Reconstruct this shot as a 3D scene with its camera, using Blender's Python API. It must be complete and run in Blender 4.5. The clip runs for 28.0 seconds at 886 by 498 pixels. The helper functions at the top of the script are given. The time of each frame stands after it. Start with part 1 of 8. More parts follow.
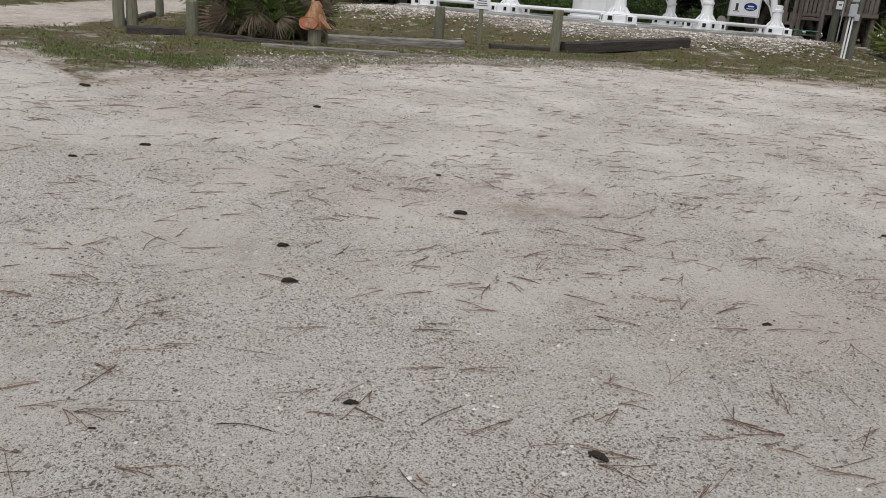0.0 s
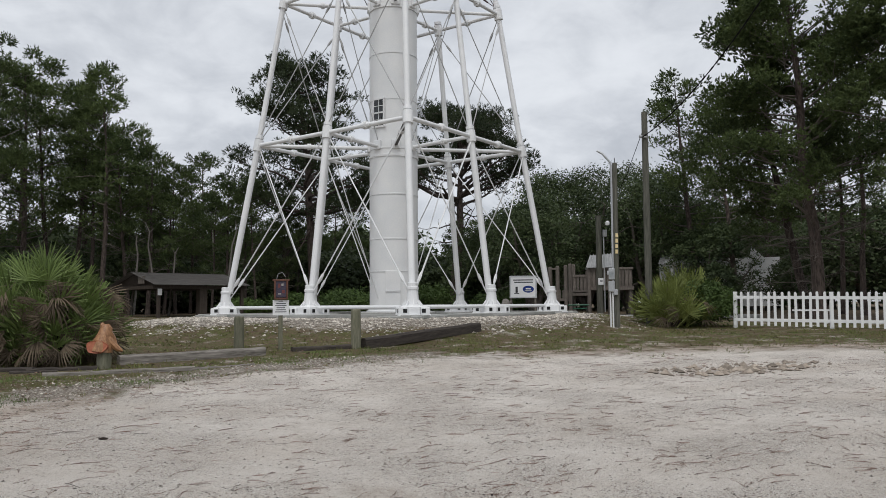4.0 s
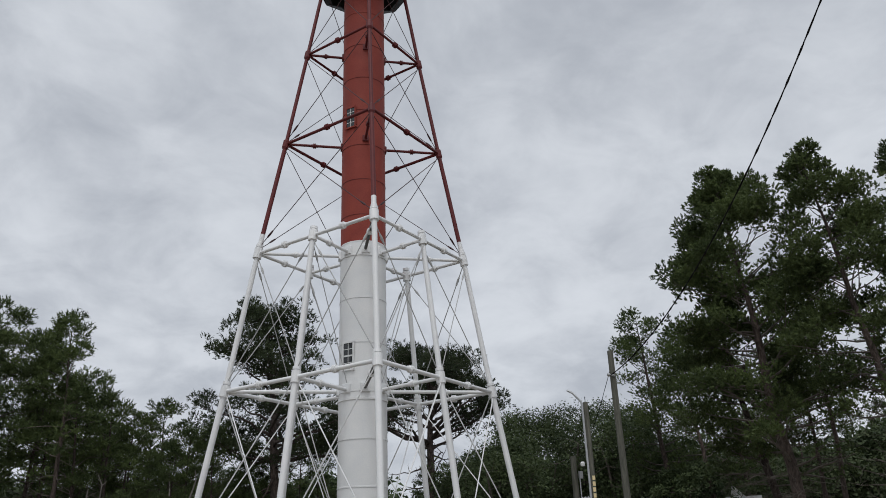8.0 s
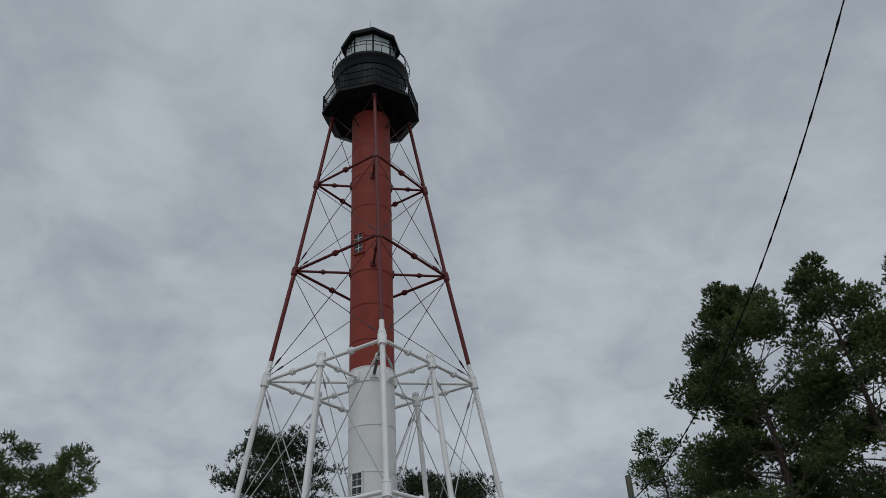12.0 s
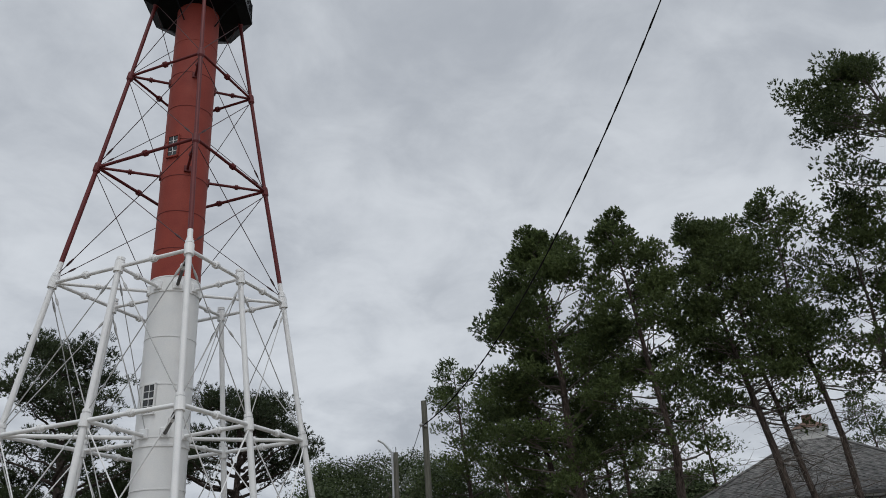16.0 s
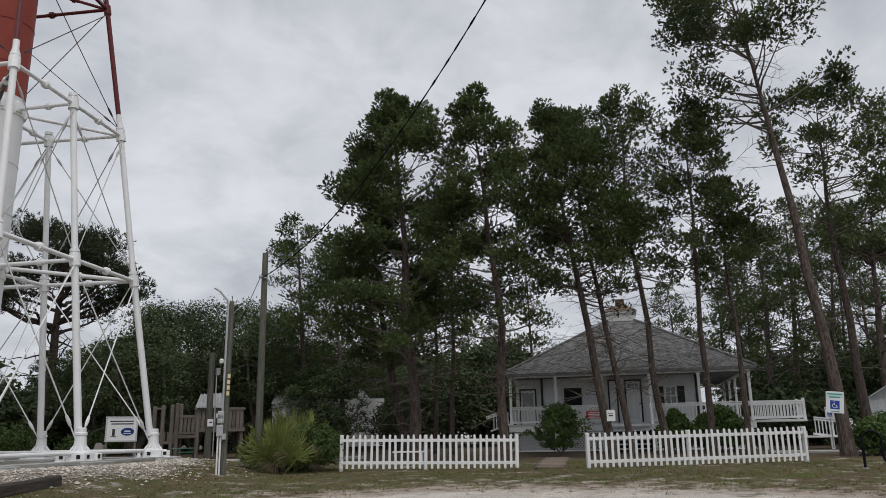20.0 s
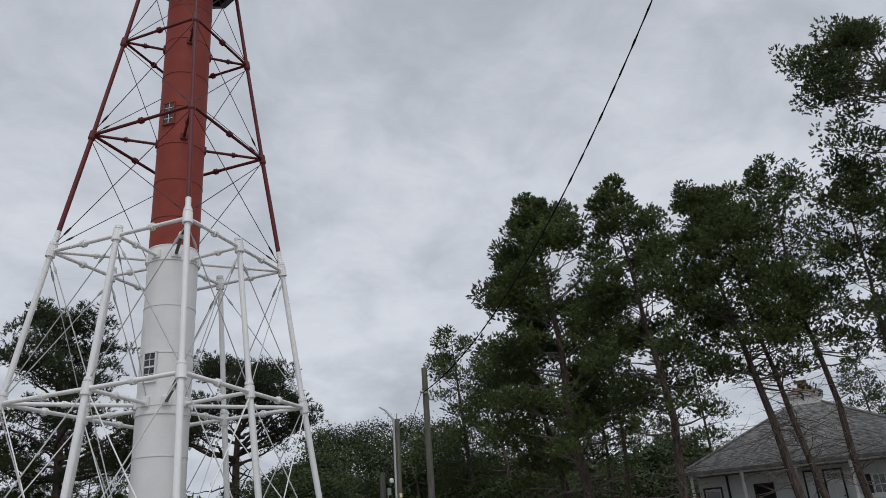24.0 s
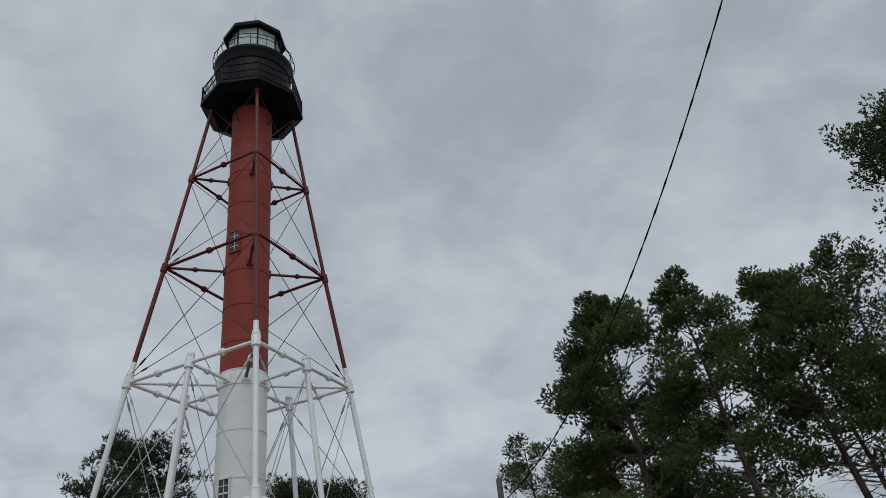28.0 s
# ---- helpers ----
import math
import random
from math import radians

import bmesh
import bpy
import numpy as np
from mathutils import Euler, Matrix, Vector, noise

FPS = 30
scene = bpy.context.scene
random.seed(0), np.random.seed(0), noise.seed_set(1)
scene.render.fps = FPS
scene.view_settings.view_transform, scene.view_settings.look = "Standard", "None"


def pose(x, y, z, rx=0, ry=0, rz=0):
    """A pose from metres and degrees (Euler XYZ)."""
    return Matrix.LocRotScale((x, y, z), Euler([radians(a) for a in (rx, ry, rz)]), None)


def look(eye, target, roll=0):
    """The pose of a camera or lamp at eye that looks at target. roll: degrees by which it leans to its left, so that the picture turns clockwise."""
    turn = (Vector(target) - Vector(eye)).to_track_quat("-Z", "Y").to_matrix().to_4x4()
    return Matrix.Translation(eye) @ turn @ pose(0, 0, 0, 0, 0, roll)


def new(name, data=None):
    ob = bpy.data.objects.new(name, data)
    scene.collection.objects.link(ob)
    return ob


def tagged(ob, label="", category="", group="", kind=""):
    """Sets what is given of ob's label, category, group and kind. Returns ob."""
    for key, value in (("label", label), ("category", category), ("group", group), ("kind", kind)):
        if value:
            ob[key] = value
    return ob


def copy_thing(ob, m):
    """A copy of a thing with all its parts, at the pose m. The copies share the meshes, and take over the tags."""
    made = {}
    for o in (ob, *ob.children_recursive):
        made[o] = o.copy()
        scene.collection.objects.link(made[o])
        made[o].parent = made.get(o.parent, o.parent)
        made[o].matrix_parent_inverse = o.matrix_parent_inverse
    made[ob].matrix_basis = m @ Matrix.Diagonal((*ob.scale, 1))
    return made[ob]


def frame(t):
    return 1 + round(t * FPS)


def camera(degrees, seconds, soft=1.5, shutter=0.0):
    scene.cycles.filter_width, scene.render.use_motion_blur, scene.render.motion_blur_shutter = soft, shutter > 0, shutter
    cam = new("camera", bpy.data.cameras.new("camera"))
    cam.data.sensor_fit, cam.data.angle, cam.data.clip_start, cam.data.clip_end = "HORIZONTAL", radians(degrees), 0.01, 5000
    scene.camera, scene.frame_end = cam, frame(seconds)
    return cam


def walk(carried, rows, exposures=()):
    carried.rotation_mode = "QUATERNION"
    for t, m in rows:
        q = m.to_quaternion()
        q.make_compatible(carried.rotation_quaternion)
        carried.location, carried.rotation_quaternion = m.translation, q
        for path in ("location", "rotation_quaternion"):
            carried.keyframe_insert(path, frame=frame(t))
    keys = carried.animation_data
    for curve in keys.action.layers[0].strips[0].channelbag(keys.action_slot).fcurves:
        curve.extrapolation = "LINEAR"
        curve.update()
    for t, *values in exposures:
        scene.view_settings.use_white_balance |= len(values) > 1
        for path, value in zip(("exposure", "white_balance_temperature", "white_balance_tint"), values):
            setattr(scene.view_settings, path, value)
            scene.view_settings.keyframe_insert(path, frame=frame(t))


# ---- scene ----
cam = camera(60.22, 28.0, soft=0.9)
walk(cam, [
    (0.0, pose(0.005, -0.000, 1.536, 72.02, -4.54, -1.18)),
    (0.5, pose(0.011, 0.001, 1.535, 73.78, -3.90, -1.79)),
    (1.0, pose(0.019, -0.001, 1.563, 76.64, -3.06, -3.22)),
    (1.5, pose(0.043, -0.008, 1.601, 79.63, -2.27, -4.83)),
    (2.0, pose(0.053, -0.000, 1.610, 82.61, -1.57, -6.62)),
    (2.5, pose(0.067, 0.001, 1.622, 85.76, -1.22, -8.70)),
    (3.0, pose(0.079, -0.020, 1.645, 88.83, -0.77, -11.18)),
    (3.5, pose(0.097, -0.027, 1.660, 91.63, -0.20, -13.68)),
    (5.5, pose(0.101, 0.016, 1.695, 100.87, 1.66, -18.33)),
    (6.0, pose(0.104, 0.038, 1.707, 103.36, 1.72, -18.61)),
    (6.5, pose(0.079, -0.003, 1.710, 105.58, 1.89, -18.62)),
    (7.0, pose(0.059, -0.040, 1.715, 107.73, 1.88, -18.38)),
    (7.5, pose(0.045, -0.069, 1.725, 109.78, 1.95, -17.94)),
    (8.0, pose(0.035, -0.090, 1.739, 111.84, 2.04, -17.66)),
    (8.5, pose(0.034, -0.104, 1.739, 113.71, 2.18, -17.44)),
    (9.0, pose(0.036, -0.113, 1.741, 115.48, 2.35, -17.28)),
    (9.5, pose(0.043, -0.119, 1.743, 117.13, 2.61, -17.10)),
    (10.0, pose(0.051, -0.125, 1.746, 118.53, 2.77, -16.92)),
    (10.5, pose(0.062, -0.125, 1.752, 119.63, 2.91, -16.66)),
    (11.0, pose(0.080, -0.121, 1.760, 120.41, 2.99, -16.44)),
    (11.5, pose(0.104, -0.123, 1.766, 121.01, 2.92, -16.33)),
    (13.5, pose(0.204, -0.144, 1.777, 120.70, 3.19, -17.01)),
    (14.0, pose(0.234, -0.143, 1.772, 119.99, 3.47, -18.59)),
    (14.5, pose(0.261, -0.134, 1.762, 119.13, 3.69, -21.15)),
    (15.0, pose(0.289, -0.107, 1.757, 118.15, 3.85, -24.06)),
    (15.5, pose(0.322, -0.038, 1.780, 116.78, 3.89, -27.30)),
    (16.0, pose(0.332, 0.003, 1.802, 114.63, 3.71, -30.82)),
    (16.5, pose(0.328, 0.036, 1.823, 112.06, 3.25, -34.12)),
    (17.0, pose(0.321, 0.058, 1.843, 109.61, 2.66, -36.77)),
    (17.5, pose(0.309, 0.067, 1.853, 107.64, 1.90, -38.86)),
    (18.0, pose(0.296, 0.064, 1.855, 106.02, 1.08, -40.73)),
    (18.5, pose(0.293, 0.066, 1.862, 104.82, 0.74, -42.19)),
    (19.0, pose(0.286, 0.071, 1.859, 104.17, 0.77, -43.14)),
    (19.5, pose(0.281, 0.078, 1.852, 103.85, 0.77, -43.62)),
    (20.0, pose(0.280, 0.086, 1.847, 103.81, 1.03, -43.65)),
    (20.5, pose(0.282, 0.082, 1.854, 103.76, 0.89, -43.34)),
    (22.5, pose(0.254, 0.107, 1.841, 106.17, 1.94, -37.02)),
    (23.0, pose(0.249, 0.121, 1.840, 107.93, 2.75, -34.80)),
    (23.5, pose(0.239, 0.121, 1.828, 110.12, 3.22, -32.93)),
    (24.0, pose(0.227, 0.119, 1.824, 112.21, 3.98, -31.10)),
    (24.5, pose(0.212, 0.118, 1.822, 114.19, 4.55, -29.59)),
    (25.0, pose(0.195, 0.118, 1.818, 116.05, 5.14, -28.30)),
    (25.5, pose(0.180, 0.112, 1.804, 117.80, 5.63, -27.10)),
    (26.0, pose(0.154, 0.108, 1.798, 119.18, 5.79, -26.39)),
    (26.5, pose(0.140, 0.086, 1.779, 119.91, 5.76, -25.77)),
    (27.0, pose(0.131, 0.070, 1.771, 120.31, 5.79, -25.44)),
    (27.5, pose(0.127, 0.060, 1.770, 120.58, 5.73, -25.28)),
    (28.0, pose(0.130, 0.046, 1.756, 120.77, 5.79, -25.18)),
], exposures=((0.0, 0.38, 6500, 10), (1.0, 0.38, 6500, 10), (3.0, 0.33, 6450, 9), (6.0, 0.05, 6450, 9), (7.5, 0.12, 6400, 9), (9.0, -0.28, 6250, 8), (10.0, -0.30, 6200, 7), (11.0, -0.42, 6150, 6), (14.0, -0.48, 6150, 6), (15.0, -0.24, 6250, 7), (16.0, -0.02, 6350, 8), (17.0, 0.08, 6400, 9), (20.0, 0.10, 6500, 10), (23.0, 0.04, 6400, 10), (25.0, -0.06, 6200, 9), (26.5, -0.24, 6150, 7), (28.0, -0.28, 6150, 6)))

# ---- world and sun: a bright overcast sky ----
world = bpy.data.worlds.new("overcast_sky")
scene.world = world
world.use_nodes = True
wt = world.node_tree
wt.nodes.clear()


def wnode(kind, **vals):
    n = wt.nodes.new(kind)
    for k, v in vals.items():
        n.inputs[k].default_value = v
    return n


w_out = wt.nodes.new("ShaderNodeOutputWorld")
w_bg = wt.nodes.new("ShaderNodeBackground")
w_sky = wt.nodes.new("ShaderNodeTexSky")
w_sky.sky_type = "NISHITA"
w_sky.sun_disc = False
w_sky.sun_elevation, w_sky.sun_rotation = radians(58), radians(200)
w_co = wt.nodes.new("ShaderNodeTexCoord")
w_sep = wt.nodes.new("ShaderNodeSeparateXYZ")
wt.links.new(w_co.outputs["Generated"], w_sep.inputs[0])


def wmath(op, a, b):
    n = wt.nodes.new("ShaderNodeMath")
    n.operation = op
    for i, v in enumerate((a, b)):
        if isinstance(v, (int, float)):
            n.inputs[i].default_value = v
        else:
            wt.links.new(v, n.inputs[i])
    return n.outputs[0]


w_den = wmath("ADD", wmath("MAXIMUM", w_sep.outputs["Z"], 0.0), 0.34)
w_comb = wt.nodes.new("ShaderNodeCombineXYZ")
wt.links.new(wmath("DIVIDE", w_sep.outputs["X"], w_den), w_comb.inputs[0])
wt.links.new(wmath("DIVIDE", w_sep.outputs["Y"], w_den), w_comb.inputs[1])
w_n1 = wnode("ShaderNodeTexNoise", Scale=2.3, Detail=7.0, Roughness=0.56, Distortion=0.35)
w_n2 = wnode("ShaderNodeTexNoise", Scale=6.4, Detail=7.0, Roughness=0.58, Distortion=0.6)
for n in (w_n1, w_n2):
    wt.links.new(w_comb.outputs[0], n.inputs["Vector"])
w_mixn = wmath("ADD", wmath("MULTIPLY", w_n1.outputs["Fac"], 0.68), wmath("MULTIPLY", w_n2.outputs["Fac"], 0.32))
w_ramp = wt.nodes.new("ShaderNodeValToRGB")
w_ramp.color_ramp.interpolation = "EASE"
w_ramp.color_ramp.elements[0].position, w_ramp.color_ramp.elements[0].color = 0.33, (0.425, 0.446, 0.490, 1)
w_ramp.color_ramp.elements[1].position, w_ramp.color_ramp.elements[1].color = 0.66, (0.665, 0.684, 0.722, 1)
wt.links.new(w_mixn, w_ramp.inputs[0])
# a little brighter towards the horizon, where the cloud is thin
w_grad = wmath("ADD", wmath("MULTIPLY", wmath("MAXIMUM", w_sep.outputs["Z"], 0.0), -0.12), 1.08)
w_mul = wt.nodes.new("ShaderNodeVectorMath")
w_mul.operation = "SCALE"
wt.links.new(w_ramp.outputs[0], w_mul.inputs[0])
wt.links.new(w_grad, w_mul.inputs["Scale"])
w_sc = wt.nodes.new("ShaderNodeVectorMath")
w_sc.operation = "SCALE"
w_sc.inputs["Scale"].default_value = 0.06
wt.links.new(w_sky.outputs[0], w_sc.inputs[0])
w_mix = wt.nodes.new("ShaderNodeMix")
w_mix.data_type = "RGBA"
w_mix.inputs[0].default_value = 0.95
wt.links.new(w_sc.outputs[0], w_mix.inputs[6])
wt.links.new(w_mul.outputs[0], w_mix.inputs[7])
wt.links.new(w_mix.outputs[2], w_bg.inputs[0])
w_bg.inputs[1].default_value = 1.0
wt.links.new(w_bg.outputs[0], w_out.inputs[0])

sun_data = bpy.data.lights.new("sun", "SUN")
sun_data.energy, sun_data.angle, sun_data.color = 1.3, radians(35), (1.0, 0.97, 0.93)
sun = new("sun", sun_data)
sun.matrix_world = look((-8, -22, 40), (0, 0, 0))

# ---- materials ----


def mat(name, a, b, scale=3.0, rough=0.7, metal=0.0, bump=0.2, bscale=40.0, rand=0.1, stretch=(1, 1, 1), spec=0.4, stain=None, island=0.0, depth=0.01):
    """A surface of two colours in broad patches and fine grain, with fine relief, varied a little from piece to piece."""
    m = bpy.data.materials.new(name)
    m.use_nodes = True
    t = m.node_tree
    bs = t.nodes["Principled BSDF"]
    co = t.nodes.new("ShaderNodeTexCoord")
    mp = t.nodes.new("ShaderNodeMapping")
    mp.inputs["Scale"].default_value = stretch
    t.links.new(co.outputs["Object"], mp.inputs[0])
    n1 = t.nodes.new("ShaderNodeTexNoise")
    n1.inputs["Scale"].default_value, n1.inputs["Detail"].default_value = scale, 6
    n2 = t.nodes.new("ShaderNodeTexNoise")
    n2.inputs["Scale"].default_value, n2.inputs["Detail"].default_value = bscale, 5
    for n in (n1, n2):
        t.links.new(mp.outputs[0], n.inputs["Vector"])
    ad = t.nodes.new("ShaderNodeMath")
    ad.operation = "MULTIPLY_ADD"
    ad.inputs[1].default_value = 0.45
    t.links.new(n2.outputs["Fac"], ad.inputs[0])
    sc = t.nodes.new("ShaderNodeMath")
    sc.operation = "MULTIPLY"
    sc.inputs[1].default_value = 0.55
    t.links.new(n1.outputs["Fac"], sc.inputs[0])
    t.links.new(sc.outputs[0], ad.inputs[2])
    rp = t.nodes.new("ShaderNodeValToRGB")
    rp.color_ramp.elements[0].position, rp.color_ramp.elements[0].color = 0.34, (*a, 1)
    rp.color_ramp.elements[1].position, rp.color_ramp.elements[1].color = 0.66, (*b, 1)
    t.links.new(ad.outputs[0], rp.inputs[0])
    col = rp.outputs[0]
    if stain:
        n3 = t.nodes.new("ShaderNodeTexNoise")
        n3.inputs["Scale"].default_value, n3.inputs["Detail"].default_value = stain[1], 8
        m3 = t.nodes.new("ShaderNodeMapping")
        m3.inputs["Scale"].default_value = (1, 1, 0.35)
        t.links.new(co.outputs["Object"], m3.inputs[0])
        t.links.new(m3.outputs[0], n3.inputs["Vector"])
        r3 = t.nodes.new("ShaderNodeMapRange")
        r3.inputs["From Min"].default_value, r3.inputs["From Max"].default_value = stain[2], stain[2] + 0.16
        r3.inputs["To Max"].default_value = stain[3]
        t.links.new(n3.outputs["Fac"], r3.inputs[0])
        mx = t.nodes.new("ShaderNodeMix")
        mx.data_type = "RGBA"
        t.links.new(r3.outputs[0], mx.inputs[0])
        t.links.new(col, mx.inputs[6])
        mx.inputs[7].default_value = (*stain[0], 1)
        col = mx.outputs[2]
    if rand or island:
        hs = t.nodes.new("ShaderNodeHueSaturation")
        rr = t.nodes.new("ShaderNodeMapRange")
        if island:
            src = t.nodes.new("ShaderNodeNewGeometry").outputs["Random Per Island"]
            w = island
        else:
            src = t.nodes.new("ShaderNodeObjectInfo").outputs["Random"]
            w = rand
        rr.inputs["To Min"].default_value, rr.inputs["To Max"].default_value = 1 - w, 1 + w
        t.links.new(src, rr.inputs[0])
        t.links.new(rr.outputs[0], hs.inputs["Value"])
        t.links.new(col, hs.inputs["Color"])
        col = hs.outputs[0]
    t.links.new(col, bs.inputs["Base Color"])
    bs.inputs["Roughness"].default_value, bs.inputs["Metallic"].default_value = rough, metal
    bs.inputs["Specular IOR Level"].default_value = spec
    if bump:
        bp = t.nodes.new("ShaderNodeBump")
        bp.inputs["Strength"].default_value, bp.inputs["Distance"].default_value = bump, depth
        t.links.new(n2.outputs["Fac"], bp.inputs["Height"])
        t.links.new(bp.outputs[0], bs.inputs["Normal"])
    return m


WHITE = mat("white_marine_paint", (0.74, 0.75, 0.76), (0.82, 0.82, 0.81), 1.4, 0.42, bump=0.08, bscale=25, rand=0.03, stain=((0.50, 0.45, 0.38), 1.1, 0.62, 0.35))
WHITE_PIPE = mat("white_pipe_paint", (0.72, 0.73, 0.74), (0.82, 0.82, 0.82), 2.0, 0.4, bump=0.1, bscale=30, rand=0.04)
SEAM = mat("seam_shadow_paint", (0.52, 0.53, 0.54), (0.62, 0.62, 0.62), 4, 0.5, bump=0.1, rand=0)
RED = mat("red_brown_iron_paint", (0.215, 0.030, 0.020), (0.285, 0.048, 0.030), 1.2, 0.7, bump=0.1, bscale=25, rand=0.03, stain=((0.20, 0.05, 0.04), 0.9, 0.60, 0.5))
# darker than the shell's red: the shade on the pipes is in the colour
RED_PIPE = mat("red_pipe_shaded", (0.088, 0.010, 0.012), (0.135, 0.017, 0.017), 2.5, 0.6, bump=0.1, bscale=30, rand=0.05)
RED_ROD = mat("dark_red_rod_paint", (0.035, 0.014, 0.016), (0.06, 0.018, 0.02), 3, 0.55, bump=0.0, rand=0.05)
BLACK = mat("black_iron_paint", (0.0025, 0.003, 0.004), (0.007, 0.008, 0.010), 3, 0.5, bump=0.1, bscale=30, rand=0.08, spec=0.12)
CONCRETE = mat("weathered_concrete", (0.30, 0.30, 0.29), (0.43, 0.43, 0.41), 2.5, 0.85, bump=0.4, bscale=45, stain=((0.24, 0.26, 0.24), 1.5, 0.5, 0.6))
ROD_GREY = mat("grey_white_rod_paint", (0.34, 0.345, 0.35), (0.50, 0.50, 0.49), 3.0, 0.6, bump=0.05, rand=0.08, spec=0.2)
STRUT_DARK = mat("dark_grey_strut", (0.045, 0.042, 0.04), (0.10, 0.095, 0.09), 5, 0.6, bump=0.3, bscale=30, rand=0)
# near-black for the shade inside openings, and for the black shuttered window
SOCKET = mat("black_and_opening_shade", (0.008, 0.008, 0.008), (0.015, 0.015, 0.015), 5, 0.8, bump=0, rand=0)
GREY_WOOD = mat("weathered_grey_wood", (0.07, 0.06, 0.049), (0.29, 0.262, 0.228), 5, 0.85, bump=0.9, bscale=18, stretch=(5, 5, 0.6), rand=0.22)
GREEN_WOOD = mat("treated_post_wood", (0.10, 0.105, 0.07), (0.21, 0.20, 0.145), 5, 0.85, bump=0.7, bscale=16, stretch=(5, 5, 0.6), rand=0.15)
BEAM_WOOD = mat("creosoted_timber", (0.022, 0.018, 0.016), (0.075, 0.062, 0.052), 5, 0.85, bump=0.8, bscale=14, stretch=(0.5, 5, 5), rand=0.15)
GREY_BEAM = mat("bleached_timber", (0.065, 0.056, 0.048), (0.36, 0.33, 0.295), 4, 0.85, bump=0.8, bscale=12, stretch=(0.5, 6, 6), rand=0.12)
FORT_WOOD = mat("playground_wood", (0.085, 0.072, 0.062), (0.19, 0.165, 0.145), 5, 0.85, bump=0.5, bscale=16, stretch=(4, 4, 0.7), rand=0.2)
BROWN_WOOD = mat("brown_stained_wood", (0.035, 0.026, 0.021), (0.075, 0.058, 0.047), 4, 0.7, bump=0.4, bscale=18, stretch=(4, 4, 0.7), rand=0.15)
ORANGE_WOOD = mat("orange_varnished_wood", (0.17, 0.075, 0.033), (0.42, 0.225, 0.11), 6, 0.45, bump=0.6, bscale=20, stretch=(3, 3, 1), rand=0)
CUT_WOOD = mat("cut_wood_face", (0.26, 0.07, 0.035), (0.42, 0.15, 0.08), 9, 0.6, bump=0.4, bscale=30, rand=0)
POLE_WOOD = mat("utility_pole_wood", (0.050, 0.052, 0.042), (0.135, 0.132, 0.108), 4, 0.85, bump=0.6, bscale=14, stretch=(5, 5, 0.35), rand=0.15)
GALV = mat("galvanised_steel", (0.33, 0.34, 0.35), (0.47, 0.48, 0.49), 6, 0.45, 0.5, bump=0.1, rand=0.06)
TIN = mat("ribbed_tin_roof", (0.42, 0.43, 0.44), (0.60, 0.60, 0.60), 3, 0.5, 0.3, bump=0.1, rand=0.05, stain=((0.25, 0.22, 0.2), 2, 0.55, 0.5))
PVC = mat("white_house_paint", (0.72, 0.73, 0.73), (0.82, 0.82, 0.81), 2.2, 0.55, bump=0.12, bscale=28, rand=0.04, stain=((0.45, 0.44, 0.40), 1.8, 0.62, 0.4))
SIDING = mat("white_board_wall", (0.66, 0.67, 0.68), (0.76, 0.76, 0.76), 1.6, 0.6, bump=0.15, bscale=20, rand=0.03)
DARK_TRIM = mat("dark_green_black_trim", (0.012, 0.013, 0.013), (0.03, 0.031, 0.03), 4, 0.6, bump=0.1, rand=0.05)
SHED_WALL = mat("pale_grey_board", (0.46, 0.48, 0.50), (0.58, 0.59, 0.60), 2.0, 0.6, bump=0.2, bscale=20, rand=0.04)
BARK = mat("pine_bark", (0.024, 0.018, 0.015), (0.125, 0.096, 0.082), 7, 0.95, bump=1.0, bscale=13, stretch=(1.6, 1.6, 0.5), rand=0.2, depth=0.05)
BARK_GREY = mat("grey_branch_bark", (0.085, 0.07, 0.06), (0.17, 0.15, 0.13), 5, 0.95, bump=0.6, bscale=9, rand=0.2, depth=0.03)
SNAG = mat("bleached_snag_wood", (0.20, 0.18, 0.16), (0.36, 0.34, 0.31), 5, 0.95, bump=0.4, bscale=9, rand=0.15)
BARK_CHIP = mat("black_bark_scrap", (0.012, 0.009, 0.007), (0.05, 0.036, 0.028), 30, 0.95, bump=0.8, bscale=90, rand=0.2)
NEEDLE_DEAD = mat("dead_pine_needle", (0.085, 0.042, 0.028), (0.20, 0.115, 0.08), 12, 0.8, bump=0, rand=0, island=0.5)
RUBBER = mat("black_cable_sheath", (0.006, 0.006, 0.006), (0.012, 0.012, 0.012), 5, 0.8, bump=0, rand=0, spec=0.1)
SIGN_WHITE = mat("sign_white", (0.74, 0.75, 0.76), (0.82, 0.82, 0.82), 6, 0.4, bump=0.03, rand=0.02)
SIGN_INK = mat("sign_dark_ink", (0.03, 0.03, 0.035), (0.05, 0.05, 0.055), 6, 0.5, bump=0, rand=0)
SIGN_BLUE = mat("sign_blue", (0.012, 0.05, 0.30), (0.02, 0.07, 0.38), 6, 0.4, bump=0, rand=0)
SIGN_TEAL = mat("sign_teal_ink", (0.05, 0.30, 0.27), (0.08, 0.38, 0.34), 6, 0.4, bump=0, rand=0)
SIGN_PALE = mat("sign_pale_teal", (0.56, 0.72, 0.68), (0.64, 0.78, 0.74), 6, 0.4, bump=0, rand=0)
SIGN_RED = mat("sign_red", (0.42, 0.02, 0.025), (0.52, 0.035, 0.04), 6, 0.45, bump=0, rand=0)
NUM_YELLOW = mat("pale_yellow_plate", (0.62, 0.50, 0.26), (0.72, 0.60, 0.34), 6, 0.5, bump=0, rand=0)
POSTER_BLUE = mat("poster_blue_print", (0.02, 0.022, 0.05), (0.075, 0.055, 0.075), 30, 0.4, bump=0, rand=0)
